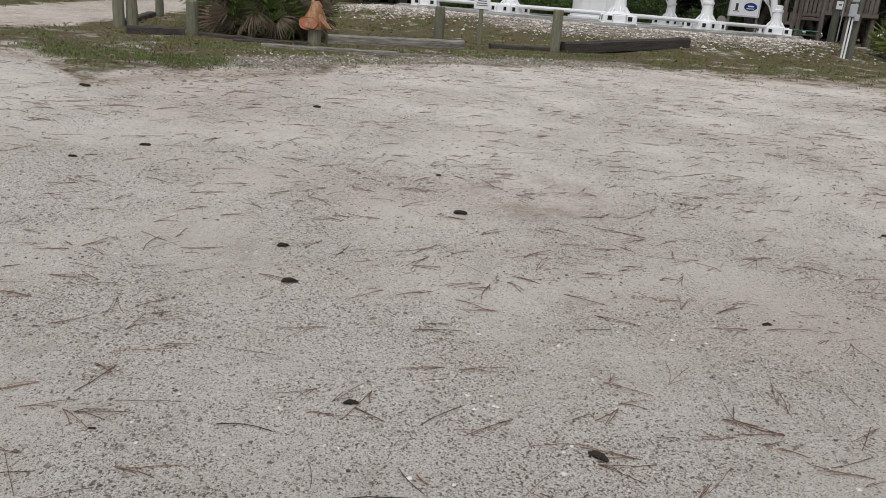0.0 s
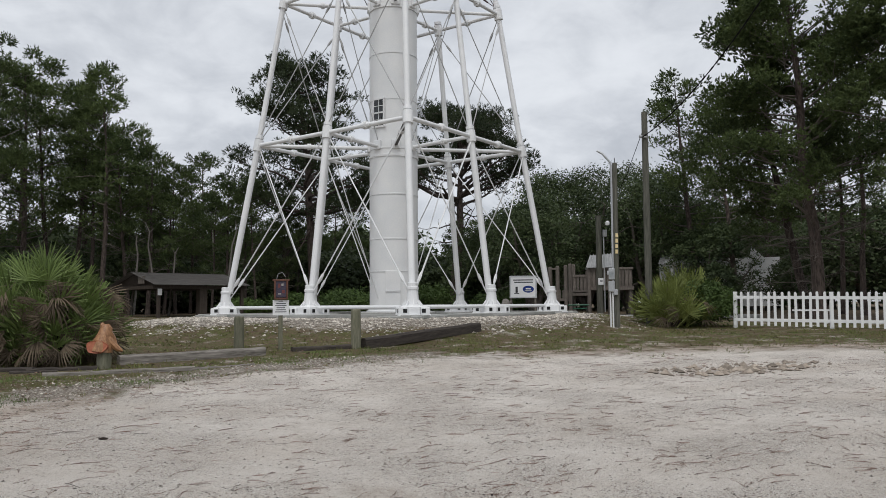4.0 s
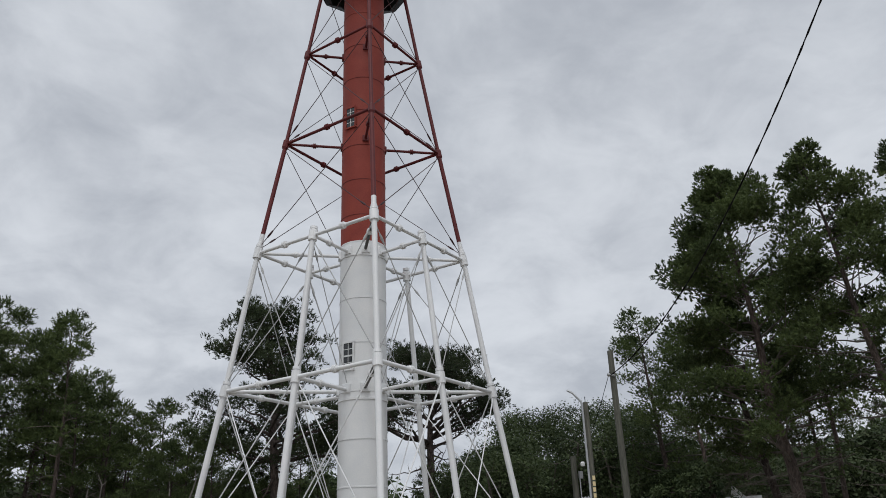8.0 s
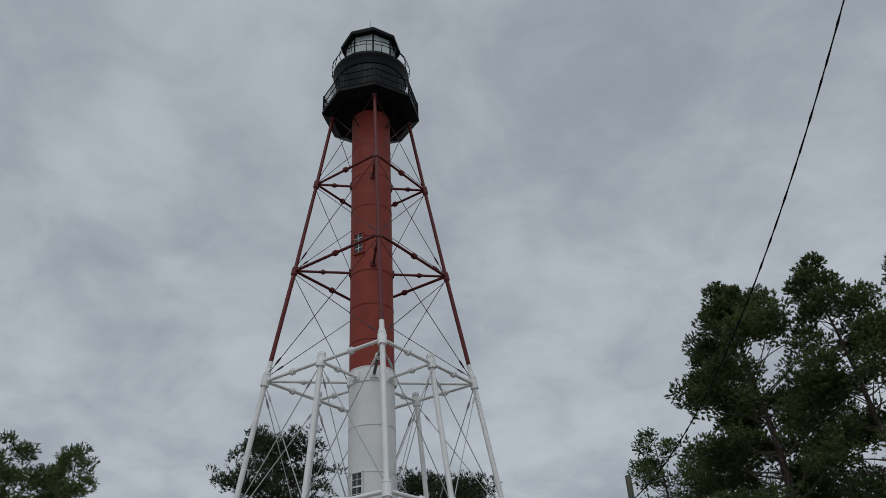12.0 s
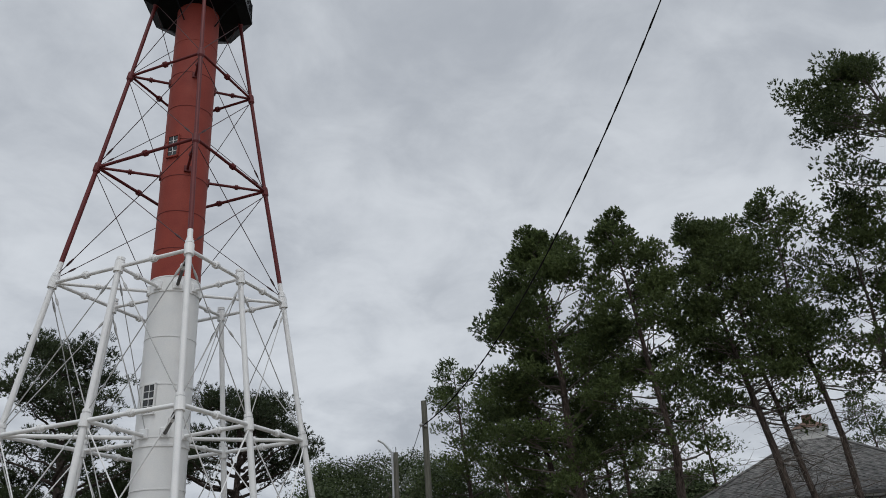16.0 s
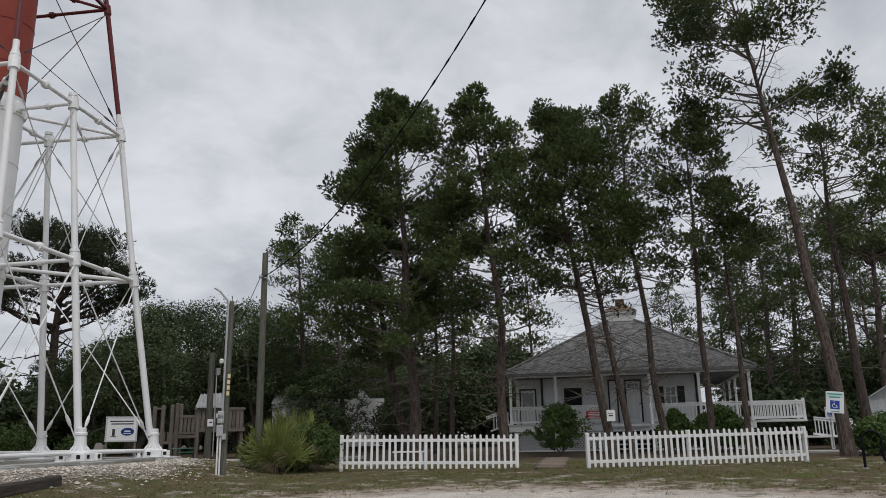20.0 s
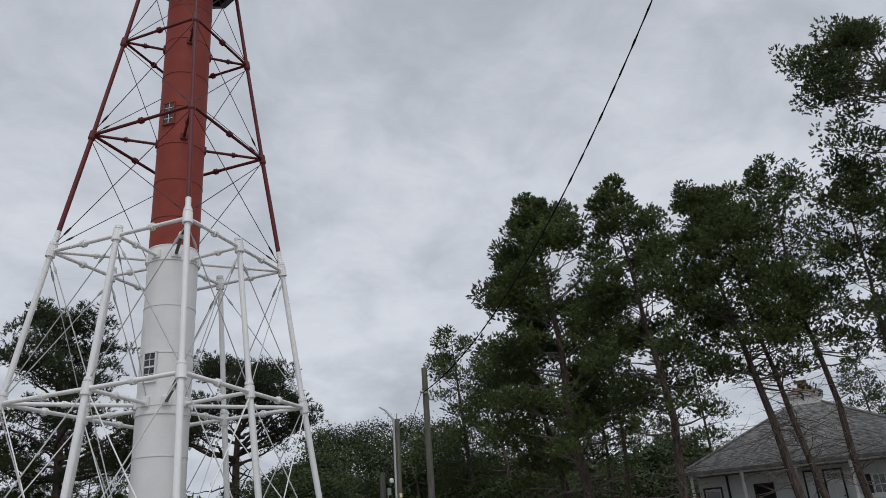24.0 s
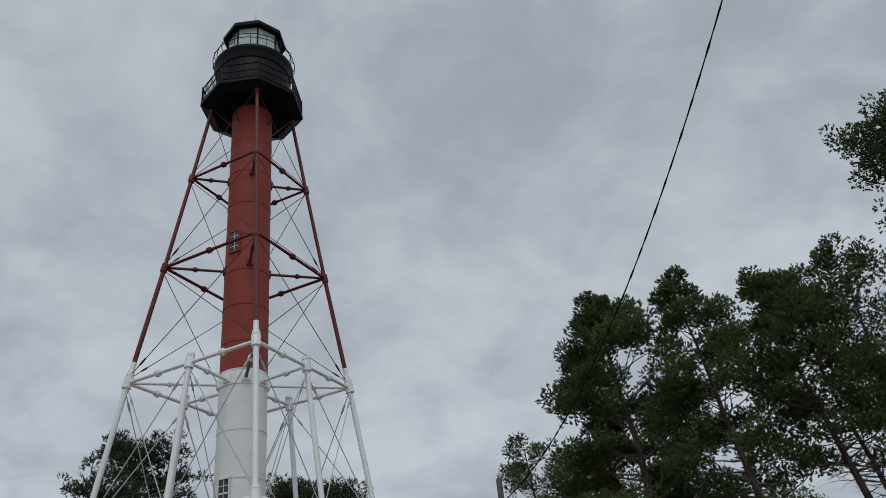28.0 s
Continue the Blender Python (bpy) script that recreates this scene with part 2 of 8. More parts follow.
POSTER_RED = mat("faded_red_print", (0.11, 0.03, 0.03), (0.17, 0.05, 0.05), 20, 0.5, bump=0, rand=0)
POSTER_PALE = mat("faded_pale_print", (0.24, 0.22, 0.21), (0.34, 0.32, 0.30), 20, 0.5, bump=0, rand=0)
STONE = mat("grey_field_stone", (0.17, 0.155, 0.14), (0.31, 0.29, 0.265), 6, 0.9, bump=0.6, bscale=25, rand=0.1)


def leaf_mat(name, a, b, w=0.35, rough=0.6, trans=0.25):
    """Leaves: colour varied from leaf to leaf, with some light passing through."""
    m = bpy.data.materials.new(name)
    m.use_nodes = True
    t = m.node_tree
    bs = t.nodes["Principled BSDF"]
    ge = t.nodes.new("ShaderNodeNewGeometry")
    co = t.nodes.new("ShaderNodeTexCoord")
    no = t.nodes.new("ShaderNodeTexNoise")
    no.inputs["Scale"].default_value = 0.45
    t.links.new(co.outputs["Object"], no.inputs["Vector"])
    mix = t.nodes.new("ShaderNodeMix")
    mix.data_type = "RGBA"
    ad = t.nodes.new("ShaderNodeMath")
    ad.operation = "MULTIPLY_ADD"
    ad.inputs[1].default_value = 0.5
    t.links.new(ge.outputs["Random Per Island"], ad.inputs[0])
    sb = t.nodes.new("ShaderNodeMath")
    sb.operation = "MULTIPLY_ADD"
    sb.inputs[1].default_value, sb.inputs[2].default_value = 1.6, -0.55
    t.links.new(no.outputs["Fac"], sb.inputs[0])
    t.links.new(sb.outputs[0], ad.inputs[2])
    t.links.new(ad.outputs[0], mix.inputs[0])
    mix.inputs[6].default_value, mix.inputs[7].default_value = (*a, 1), (*b, 1)
    hs = t.nodes.new("ShaderNodeHueSaturation")
    oi = t.nodes.new("ShaderNodeObjectInfo")
    rr = t.nodes.new("ShaderNodeMapRange")
    rr.inputs["To Min"].default_value, rr.inputs["To Max"].default_value = 1 - w * 0.5, 1 + w * 0.5
    t.links.new(oi.outputs["Random"], rr.inputs[0])
    t.links.new(rr.outputs[0], hs.inputs["Value"])
    t.links.new(mix.outputs[2], hs.inputs["Color"])
    t.links.new(hs.outputs[0], bs.inputs["Base Color"])
    bs.inputs["Roughness"].default_value = rough
    bs.inputs["Specular IOR Level"].default_value = 0.25
    tr = t.nodes.new("ShaderNodeBsdfTranslucent")
    t.links.new(hs.outputs[0], tr.inputs[0])
    ms = t.nodes.new("ShaderNodeMixShader")
    ms.inputs[0].default_value = trans
    t.links.new(bs.outputs[0], ms.inputs[1])
    t.links.new(tr.outputs[0], ms.inputs[2])
    t.links.new(ms.outputs[0], t.nodes["Material Output"].inputs[0])
    return m


PINE = leaf_mat("pine_needles", (0.033, 0.054, 0.023), (0.145, 0.188, 0.066), trans=0.38)
PINE_DARK = leaf_mat("dark_pine_needles", (0.024, 0.038, 0.020), (0.085, 0.110, 0.048))
OAK = leaf_mat("oak_leaves", (0.030, 0.048, 0.022), (0.098, 0.130, 0.052))
SCRUB = leaf_mat("scrub_leaves", (0.04, 0.07, 0.02), (0.11, 0.17, 0.045))
PALM_GREEN = leaf_mat("palmetto_fronds", (0.065, 0.110, 0.034), (0.33, 0.42, 0.14), 0.6, 0.45)
PALM_FRESH = leaf_mat("fresh_palmetto_fronds", (0.10, 0.14, 0.035), (0.38, 0.41, 0.13), 0.5, 0.45)
PALM_DEAD = leaf_mat("dead_palmetto_fronds", (0.075, 0.055, 0.040), (0.33, 0.265, 0.19), 0.9, 0.8)
GRASS = leaf_mat("grass_blades", (0.072, 0.090, 0.024), (0.20, 0.205, 0.068), 0.3)


def glass_mat(name, tint, rough=0.05):
    m = bpy.data.materials.new(name)
    m.use_nodes = True
    bs = m.node_tree.nodes["Principled BSDF"]
    bs.inputs["Base Color"].default_value = (*tint, 1)
    bs.inputs["Roughness"].default_value = rough
    bs.inputs["Specular IOR Level"].default_value = 0.7
    return m


DARK_GLASS = glass_mat("dark_window_glass", (0.012, 0.014, 0.016))
CLEAR_GLASS = glass_mat("clear_glass", (0.9, 0.95, 0.95), 0.02)
CLEAR_GLASS.node_tree.nodes["Principled BSDF"].inputs["Transmission Weight"].default_value = 1.0
CLEAR_GLASS.node_tree.nodes["Principled BSDF"].inputs["IOR"].default_value = 1.1

# the pale base colour stands in for sky reflected in the panes
LANTERN_GLASS = glass_mat("sky_pale_lantern_glass", (0.62, 0.68, 0.68), 0.12)
LANTERN_GLASS.node_tree.nodes["Principled BSDF"].inputs["Transmission Weight"].default_value = 0.35

# ---- mesh helpers ----


def mesh_from(name, bm, material, smooth=False):
    me = bpy.data.meshes.new(name)
    bmesh.ops.recalc_face_normals(bm, faces=bm.faces)
    if smooth:
        for fc in bm.faces:
            fc.smooth = True
        for e in bm.edges:
            if len(e.link_faces) == 2 and e.calc_face_angle(0) > 0.6:
                e.smooth = False
    bm.to_mesh(me)
    bm.free()
    me.materials.append(material)
    return me


def raw_mesh(name, verts, faces, material, smooth=False):
    me = bpy.data.meshes.new(name)
    me.from_pydata(verts, [], faces)
    me.materials.append(material)
    if smooth:
        me.polygons.foreach_set("use_smooth", [True] * len(faces))
    me.update()
    return me


def piece(name, me, parent, m=None, label=""):
    """One mesh object under a thing or a part."""
    ob = new(name, me)
    ob.parent = parent
    if m is not None:
        ob.matrix_basis = m
    return tagged(ob, label) if label else ob


def part(name, bm, material, parent, label="", smooth=False):
    return piece(name, mesh_from(name, bm, material, smooth), parent, None, label)


def thing(name, m, label, category, group="", kind=""):
    ob = new(name)
    ob.empty_display_size = 0.2
    ob.matrix_basis = m
    return tagged(ob, label, category, group, kind)


def solo(name, bm, material, m, label, category, group="", kind="", smooth=False):
    ob = new(name, mesh_from(name, bm, material, smooth))
    ob.matrix_basis = m
    return tagged(ob, label, category, group, kind)


def box(bm, c, s, m=None, bevel=0.0):
    """A box of size s round c, its edges rounded by bevel."""
    mm = Matrix.Translation(c) @ Matrix.Diagonal((*s, 1))
    if m is not None:
        mm = m @ mm
    r = bmesh.ops.create_cube(bm, size=1.0, matrix=mm)
    if bevel:
        es = list({e for v in r["verts"] for e in v.link_edges})
        bmesh.ops.bevel(bm, geom=es, offset=bevel, segments=1, affect="EDGES", clamp_overlap=True)
    return bm


def frame_of(d):
    d = Vector(d).normalized()
    a = Vector((0, 0, 1)) if abs(d.z) < 0.9 else Vector((1, 0, 0))
    u = d.cross(a).normalized()
    return u, d.cross(u).normalized()


def tube(bm, pts, radii, n=8, caps=True):
    """A round bar through pts, with a radius at each."""
    pts = [Vector(q) for q in pts]
    rings = []
    for i, q in enumerate(pts):
        d = pts[min(i + 1, len(pts) - 1)] - pts[max(i - 1, 0)]
        u, v = frame_of(d)
        if rings:
            u = (last_u - d.normalized() * last_u.dot(d.normalized())).normalized()
            v = d.normalized().cross(u)
        last_u = u
        r = radii[i] if isinstance(radii, (list, tuple)) else radii
        rings.append([bm.verts.new(q + (u * math.cos(k * 2 * math.pi / n) + v * math.sin(k * 2 * math.pi / n)) * r) for k in range(n)])
    for a, b in zip(rings, rings[1:]):
        for k in range(n):
            bm.faces.new((a[k], a[(k + 1) % n], b[(k + 1) % n], b[k]))
    if caps:
        bm.faces.new(rings[0][::-1])
        bm.faces.new(rings[-1])
    return bm


def lathe(bm, prof, n=24, c=(0, 0), turn=0.0):
    """Turns a profile of (radius, height) round the upright through c."""
    rings = []
    for r, z in prof:
        rings.append([bm.verts.new((c[0] + r * math.cos(turn + k * 2 * math.pi / n), c[1] + r * math.sin(turn + k * 2 * math.pi / n), z)) for k in range(n)])
    for a, b in zip(rings, rings[1:]):
        for k in range(n):
            bm.faces.new((a[k], a[(k + 1) % n], b[(k + 1) % n], b[k]))
    bm.faces.new(rings[0][::-1])
    bm.faces.new(rings[-1])
    return bm


def ball(bm, c, r, m=None, seg=8):
    mm = Matrix.Translation(c)
    bmesh.ops.create_uvsphere(bm, u_segments=seg, v_segments=max(4, seg // 2 + 1), radius=r, matrix=mm if m is None else m @ mm)
    return bm


def fence_box(bm, lo, hi, bevel=0.0):
    c = [(a + b) / 2 for a, b in zip(lo, hi)]
    return box(bm, c, [abs(b - a) for a, b in zip(lo, hi)], None, bevel)


# ---- the lie of the land ----
TOWER = Vector((6.0, 27.832, 1.327))


def ground_z(x, y):
    """The lot rises gently from the camera to a low gravelled mound under the tower."""
    z = 1.15 * math.tanh(max(math.hypot(x, y) - 2, 0) / 22)
    r = math.hypot(x - 6, y - 27.9)
    w = min(max((10.8 - r) / 3.6, 0), 1)
    w = w * w * (3 - 2 * w)
    return z + (1.24 - z) * w if z < 1.24 else z


def on_ground(x, y, rz=0.0, dz=0.0):
    return pose(x, y, ground_z(x, y) + dz, 0, 0, rz)

# ---- ground ----
EDGE_AZ = (-180, -75, -40, -26, -23, -14.7, -6, 10, 27, 44, 58, 70, 90, 180)
EDGE_R = (30, 30, 15, 11.8, 10.2, 10.9, 11.9, 14.4, 16.6, 18.7, 18.4, 17.4, 16.5, 30)
ROAD = ((-9.5, 8.5), (-7.7, 14.0), (-7.3, 18), (-7.2, 23), (-6.6, 29), (-6.4, 40))
rng = random.Random(7)


def seg_dist(x, y, pts):
    best = 1e9
    for (ax, ay), (bx, by) in zip(pts, pts[1:]):
        dx, dy = bx - ax, by - ay
        k = min(max(((x - ax) * dx + (y - ay) * dy) / (dx * dx + dy * dy), 0), 1)
        best = min(best, math.hypot(x - ax - k * dx, y - ay - k * dy))
    return best


def step(a, b, v):
    k = min(max((v - a) / (b - a), 0), 1)
    return k * k * (3 - 2 * k)


def zones(x, y):
    """How much of grass, gravel, damp soil and forest litter lies at a place."""
    r, az = math.hypot(x, y), math.degrees(math.atan2(x, y))
    wide = 1.0 + 2.0 * step(16, 26, az)
    grass = step(-0.9 * wide, 1.1 * wide, r - float(np.interp(az, EDGE_AZ, EDGE_R)))
    if x < -2:
        grass *= step(0.9, 1.7, seg_dist(x, y, ROAD))
    rt = math.hypot(x - 6, y - 27.9)
    gravel = 1 - step(7.6, 9.8, rt + 1.8 * step(9.0, 13.0, x) + 0.9 * noise.noise((x * 0.5, y * 0.5, 3)))
    fringe = 0.75 * math.exp(-((r - float(np.interp(az, EDGE_AZ, EDGE_R)) - 0.6) / 0.9) ** 2) if -14 < az < 16 else 0.0
    patch = math.hypot((x - 0.98) / 0.62, (y - 5.62) / 0.62)
    damp = 0.95 * math.exp(-((patch - 0.6 - 0.3 * noise.noise((x * 2.5, y * 2.5, 4))) / 0.5) ** 2) * (0.6 + 0.6 * noise.noise((x * 1.7, y * 1.7, 8))) if patch < 3 else 0.0
    damp = max(damp, 0.0)
    if -32 < az < -6:
        damp = max(damp, 0.75 * math.exp(-((r - float(np.interp(az, EDGE_AZ, EDGE_R)) + 0.5) / 0.7) ** 2))
    hole = math.hypot((x - 8.3) / 1.5, (y - 10.9) / 0.55)
    damp = max(damp, 0.8 * math.exp(-hole * hole * 1.6))
    if x < -4 and y > 11:
        damp = max(damp, 0.62 * (1 - step(1.0, 2.2, seg_dist(x, y, ROAD))))
    if az > 20:
        damp = max(damp, 0.85 * grass * (1 - grass) * 4)
    litter = step(25, 34, r) * (1 - gravel) if not (-35 < az < 26) else step(40, 50, r)
    return grass, max(gravel, fringe), damp, litter


def build_ground():
    radii = [0.0, 0.35]
    while radii[-1] < 420:
        radii.append(radii[-1] + max(0.07, 0.022 * radii[-1]))
    na = 360
    verts, faces, att = [], [], [[], [], [], []]
    for i, r in enumerate(radii):
        for k in range(na):
            a = 2 * math.pi * k / na
            x, y = r * math.sin(a), r * math.cos(a)
            z = ground_z(x, y)
            if r < 60:
                z += 0.018 * noise.noise((x * 0.9, y * 0.9, 0)) + 0.006 * noise.noise((x * 4, y * 4, 5))
            g = zones(x, y) if r < 90 else (1, 0, 0, 1)
            z -= 0.03 * g[2]
            verts.append((x, y, z))
            for j in range(4):
                att[j].append(g[j])
    for i in range(len(radii) - 1):
        for k in range(na):
            a, b = i * na + k, i * na + (k + 1) % na
            faces.append((a, b, b + na, a + na) if i else (a, b + na, a + na))
    me = bpy.data.meshes.new("ground")
    me.from_pydata(verts, [], faces)
    for nm, vals in zip(("grass", "gravel", "damp", "litter"), att):
        me.attributes.new(nm, "FLOAT", "POINT").data.foreach_set("value", vals)
    me.polygons.foreach_set("use_smooth", [True] * len(faces))
    me.update()
    return me


def ground_material():
    m = bpy.data.materials.new("sand_lot_ground")
    m.use_nodes = True
    t = m.node_tree
    bs = t.nodes["Principled BSDF"]
    co = t.nodes.new("ShaderNodeTexCoord")

    def nz(scale, detail=6, rough=0.55):
        n = t.nodes.new("ShaderNodeTexNoise")
        n.inputs["Scale"].default_value, n.inputs["Detail"].default_value, n.inputs["Roughness"].default_value = scale, detail, rough
        t.links.new(co.outputs["Object"], n.inputs["Vector"])
        return n.outputs["Fac"]

    def ramp(src, stops):
        n = t.nodes.new("ShaderNodeValToRGB")
        e = n.color_ramp.elements
        while len(e) < len(stops):
            e.new(0.5)
        for q, (pos, col) in zip(e, stops):
            q.position, q.color = pos, (*col, 1)
        t.links.new(src, n.inputs[0])
        return n.outputs[0]

    def math_(op, a, b, c=None):
        n = t.nodes.new("ShaderNodeMath")
        n.operation = op
        for i, v in enumerate((a, b) if c is None else (a, b, c)):
            if isinstance(v, (int, float)):
                n.inputs[i].default_value = v
            else:
                t.links.new(v, n.inputs[i])
        return n.outputs[0]

    def mixc(f, a, b):
        n = t.nodes.new("ShaderNodeMix")
        n.data_type = "RGBA"
        for i, v in ((0, f), (6, a), (7, b)):
            if isinstance(v, (int, float)):
                n.inputs[i].default_value = v
            elif isinstance(v, tuple):
                n.inputs[i].default_value = (*v, 1)
            else:
                t.links.new(v, n.inputs[i])
        return n.outputs[2]

    def attr(nm):
        n = t.nodes.new("ShaderNodeAttribute")
        n.attribute_name = nm
        return n.outputs["Fac"]

    def ragged(nm, lo, hi, nscale, amp):
        rough = math_("MULTIPLY", math_("SUBTRACT", nz(nscale, 8, 0.65), 0.5), amp)
        v = math_("ADD", attr(nm), math_("MULTIPLY", rough, math_("MINIMUM", math_("MULTIPLY", attr(nm), 9.0), 1.0)))
        n = t.nodes.new("ShaderNodeMapRange")
        n.interpolation_type = "SMOOTHSTEP"
        n.inputs["From Min"].default_value, n.inputs["From Max"].default_value = lo, hi
        t.links.new(v, n.inputs[0])
        return n.outputs[0]

    def grain(scale, w, detail=2.0, stretch=(1, 1, 1)):
        """A noise of its own for each layer of grains."""
        n = t.nodes.new("ShaderNodeTexNoise")
        n.noise_dimensions = "4D"
        n.inputs["Scale"].default_value, n.inputs["Detail"].default_value, n.inputs["W"].default_value = scale, detail, w
        mp = t.nodes.new("ShaderNodeMapping")
        mp.inputs["Scale"].default_value = stretch
        t.links.new(co.outputs["Object"], mp.inputs["Vector"])
        t.links.new(mp.outputs[0], n.inputs["Vector"])
        return n.outputs["Fac"]

    def band(src, lo, hi):
        n = t.nodes.new("ShaderNodeMapRange")
        n.interpolation_type = "SMOOTHSTEP"
        n.inputs["From Min"].default_value, n.inputs["From Max"].default_value = lo, hi
        t.links.new(src, n.inputs[0])
        return n.outputs[0]

    broad = nz(0.55, 5)
    mid = nz(4.0, 12, 0.72)
    fine = nz(55, 8, 0.75)
    # mid also drives the relief; its dark tones paint in the lumps' shading
    sand = ramp(math_("MULTIPLY_ADD", mid, 0.6, math_("MULTIPLY", broad, 0.4)), ((0.32, (0.44, 0.395, 0.345)), (0.46, (0.69, 0.635, 0.578)), (0.70, (0.79, 0.745, 0.69))))
    sand = mixc(math_("MULTIPLY", band(grain(0.5, 4.1, 7.0, (0.6, 1.3, 1)), 0.44, 0.68), 0.42), sand, (0.50, 0.425, 0.355))
    coarse = band(grain(1.1, 1.7, 7.0), 0.36, 0.62)

    def specks(scale, w, lo, col, under, fade, patchy=0.10):
        """Grains of a second colour, the dark ones also standing for lump shading: sharp-edged, thick where the coarse
        patches lie.
        """
        cut = math_("SUBTRACT", grain(scale, w, 1.5), math_("MULTIPLY_ADD", coarse, -patchy, lo + patchy))
        n = t.nodes.new("ShaderNodeMapRange")
        n.inputs["From Min"].default_value, n.inputs["From Max"].default_value = 0.0, 0.02
        t.links.new(cut, n.inputs[0])
        return mixc(math_("MULTIPLY", n.outputs[0], fade), under, col)

    sand = specks(150, 2.3, 0.51, (0.36, 0.30, 0.25), sand, 0.7, 0.05)
    sand = specks(105, 3.9, 0.572, (0.17, 0.13, 0.10), sand, 0.9, 0.08)
    sand = specks(62, 5.2, 0.635, (0.13, 0.10, 0.08), sand, 0.9, 0.07)
    sand = specks(110, 6.6, 0.57, (0.82, 0.80, 0.76), sand, 0.8, 0.05)
    sand = specks(30, 8.8, 0.72, (0.10, 0.08, 0.07), sand, 0.9)
    sand = mixc(math_("MULTIPLY", ragged("damp", 0.3, 0.9, 7, 1.1), 0.55), sand, (0.29, 0.215, 0.16))
    turf = ramp(math_("MULTIPLY_ADD", nz(11, 6, 0.7), 0.55, math_("MULTIPLY", nz(1.7, 9, 0.7), 0.45)), ((0.36, (0.060, 0.042, 0.028)), (0.46, (0.150, 0.108, 0.072)), (0.54, (0.090, 0.094, 0.034)), (0.68, (0.155, 0.162, 0.054))))
    turf = mixc(math_("MULTIPLY", math_("GREATER_THAN", fine, 0.56), 0.45), turf, (0.075, 0.062, 0.042))
    bare = ragged("grass", 0.10, 0.90, 1.5, 3.4)
    col = mixc(bare, sand, turf)
    stones = ramp(nz(26, 4, 0.7), ((0.36, (0.08, 0.062, 0.046)), (0.5, (0.24, 0.205, 0.168)), (0.62, (0.50, 0.465, 0.415))))
    col = mixc(ragged("gravel", 0.30, 0.75, 2.6, 1.0), col, stones)
    duff = ramp(nz(3.5, 9, 0.7), ((0.35, (0.075, 0.055, 0.038)), (0.55, (0.13, 0.10, 0.07)), (0.7, (0.085, 0.10, 0.045))))
    col = mixc(ragged("litter", 0.3, 0.8, 1.2, 1.2), col, duff)
    t.links.new(col, bs.inputs["Base Color"])
    bs.inputs["Roughness"].default_value = 0.95
    bs.inputs["Specular IOR Level"].default_value = 0.15
    b1 = t.nodes.new("ShaderNodeBump")
    b1.inputs["Strength"].default_value, b1.inputs["Distance"].default_value = 0.9, 0.05
    t.links.new(mid, b1.inputs["Height"])
    vo = t.nodes.new("ShaderNodeTexVoronoi")
    vo.feature = "SMOOTH_F1"
    vo.inputs["Scale"].default_value, vo.inputs["Randomness"].default_value = 42, 1.0
    t.links.new(co.outputs["Object"], vo.inputs["Vector"])
    b0 = t.nodes.new("ShaderNodeBump")
    b0.invert = True
    b0.inputs["Strength"].default_value, b0.inputs["Distance"].default_value = 0.8, 0.03
    t.links.new(math_("MULTIPLY", vo.outputs["Distance"], math_("MULTIPLY_ADD", coarse, 0.8, 0.2)), b0.inputs["Height"])
    t.links.new(b1.outputs[0], b0.inputs["Normal"])
    b2 = t.nodes.new("ShaderNodeBump")
    b2.inputs["Strength"].default_value, b2.inputs["Distance"].default_value = 1.0, 0.02
    t.links.new(fine, b2.inputs["Height"])
    t.links.new(b0.outputs[0], b2.inputs["Normal"])
    t.links.new(b2.outputs[0], bs.inputs["Normal"])
    return m


ground_mesh = build_ground()
ground_mesh.materials.append(ground_material())
ground = tagged(new("ground", ground_mesh), "pale crushed-shell and sand lot with ragged grass edges", "ground", kind="structure")


def view_spot(r0, r1, a0=-42, a1=76):
    """A random place in the sector before the camera."""
    r = math.sqrt(rng.uniform(r0 * r0, r1 * r1))
    a = radians(rng.uniform(a0, a1))
    return r * math.sin(a), r * math.cos(a)


def surf(x, y):
    z = ground_z(x, y) + 0.018 * noise.noise((x * 0.9, y * 0.9, 0)) + 0.006 * noise.noise((x * 4, y * 4, 5))
    return z - 0.03 * zones(x, y)[2]


OCTA = ((0, 2, 4), (2, 1, 4), (1, 3, 4), (3, 0, 4), (2, 0, 5), (1, 2, 5), (3, 1, 5), (0, 3, 5))


def stones_mesh(name, spots, material, half=False):
    verts, faces = [], []
    for x, y, s in spots:
        z = surf(x, y) + s * 0.15
        k = len(verts)
        a = rng.uniform(0, 6.3)
        e = [s * rng.uniform(0.6, 1.2) for _ in range(6)]
        ca, sa = math.cos(a), math.sin(a)
        for dx, dy, dz in ((e[0], 0, 0), (-e[1], 0, 0), (0, e[2], 0), (0, -e[3], 0), (0.2 * e[0], 0.1 * e[2], e[4] * 0.55), (0, 0, -e[5] * 0.5)):
            verts.append((x + dx * ca - dy * sa, y + dx * sa + dy * ca, z + dz))
        faces += [tuple(k + i for i in fc) for fc in (OCTA[:4] if half else OCTA)]
    return raw_mesh(name, verts, faces, material)


PEBBLE = mat("pebble_mix", (0.07, 0.058, 0.048), (0.44, 0.39, 0.34), 30, 0.9, bump=0, rand=0, island=0.6)
SHELL = mat("shell_bits", (0.55, 0.52, 0.48), (0.72, 0.69, 0.65), 30, 0.7, bump=0, rand=0, island=0.2)
GRAVEL = mat("gravel_stones", (0.20, 0.17, 0.14), (0.64, 0.595, 0.53), 9, 0.9, bump=0, rand=0, island=0.45)

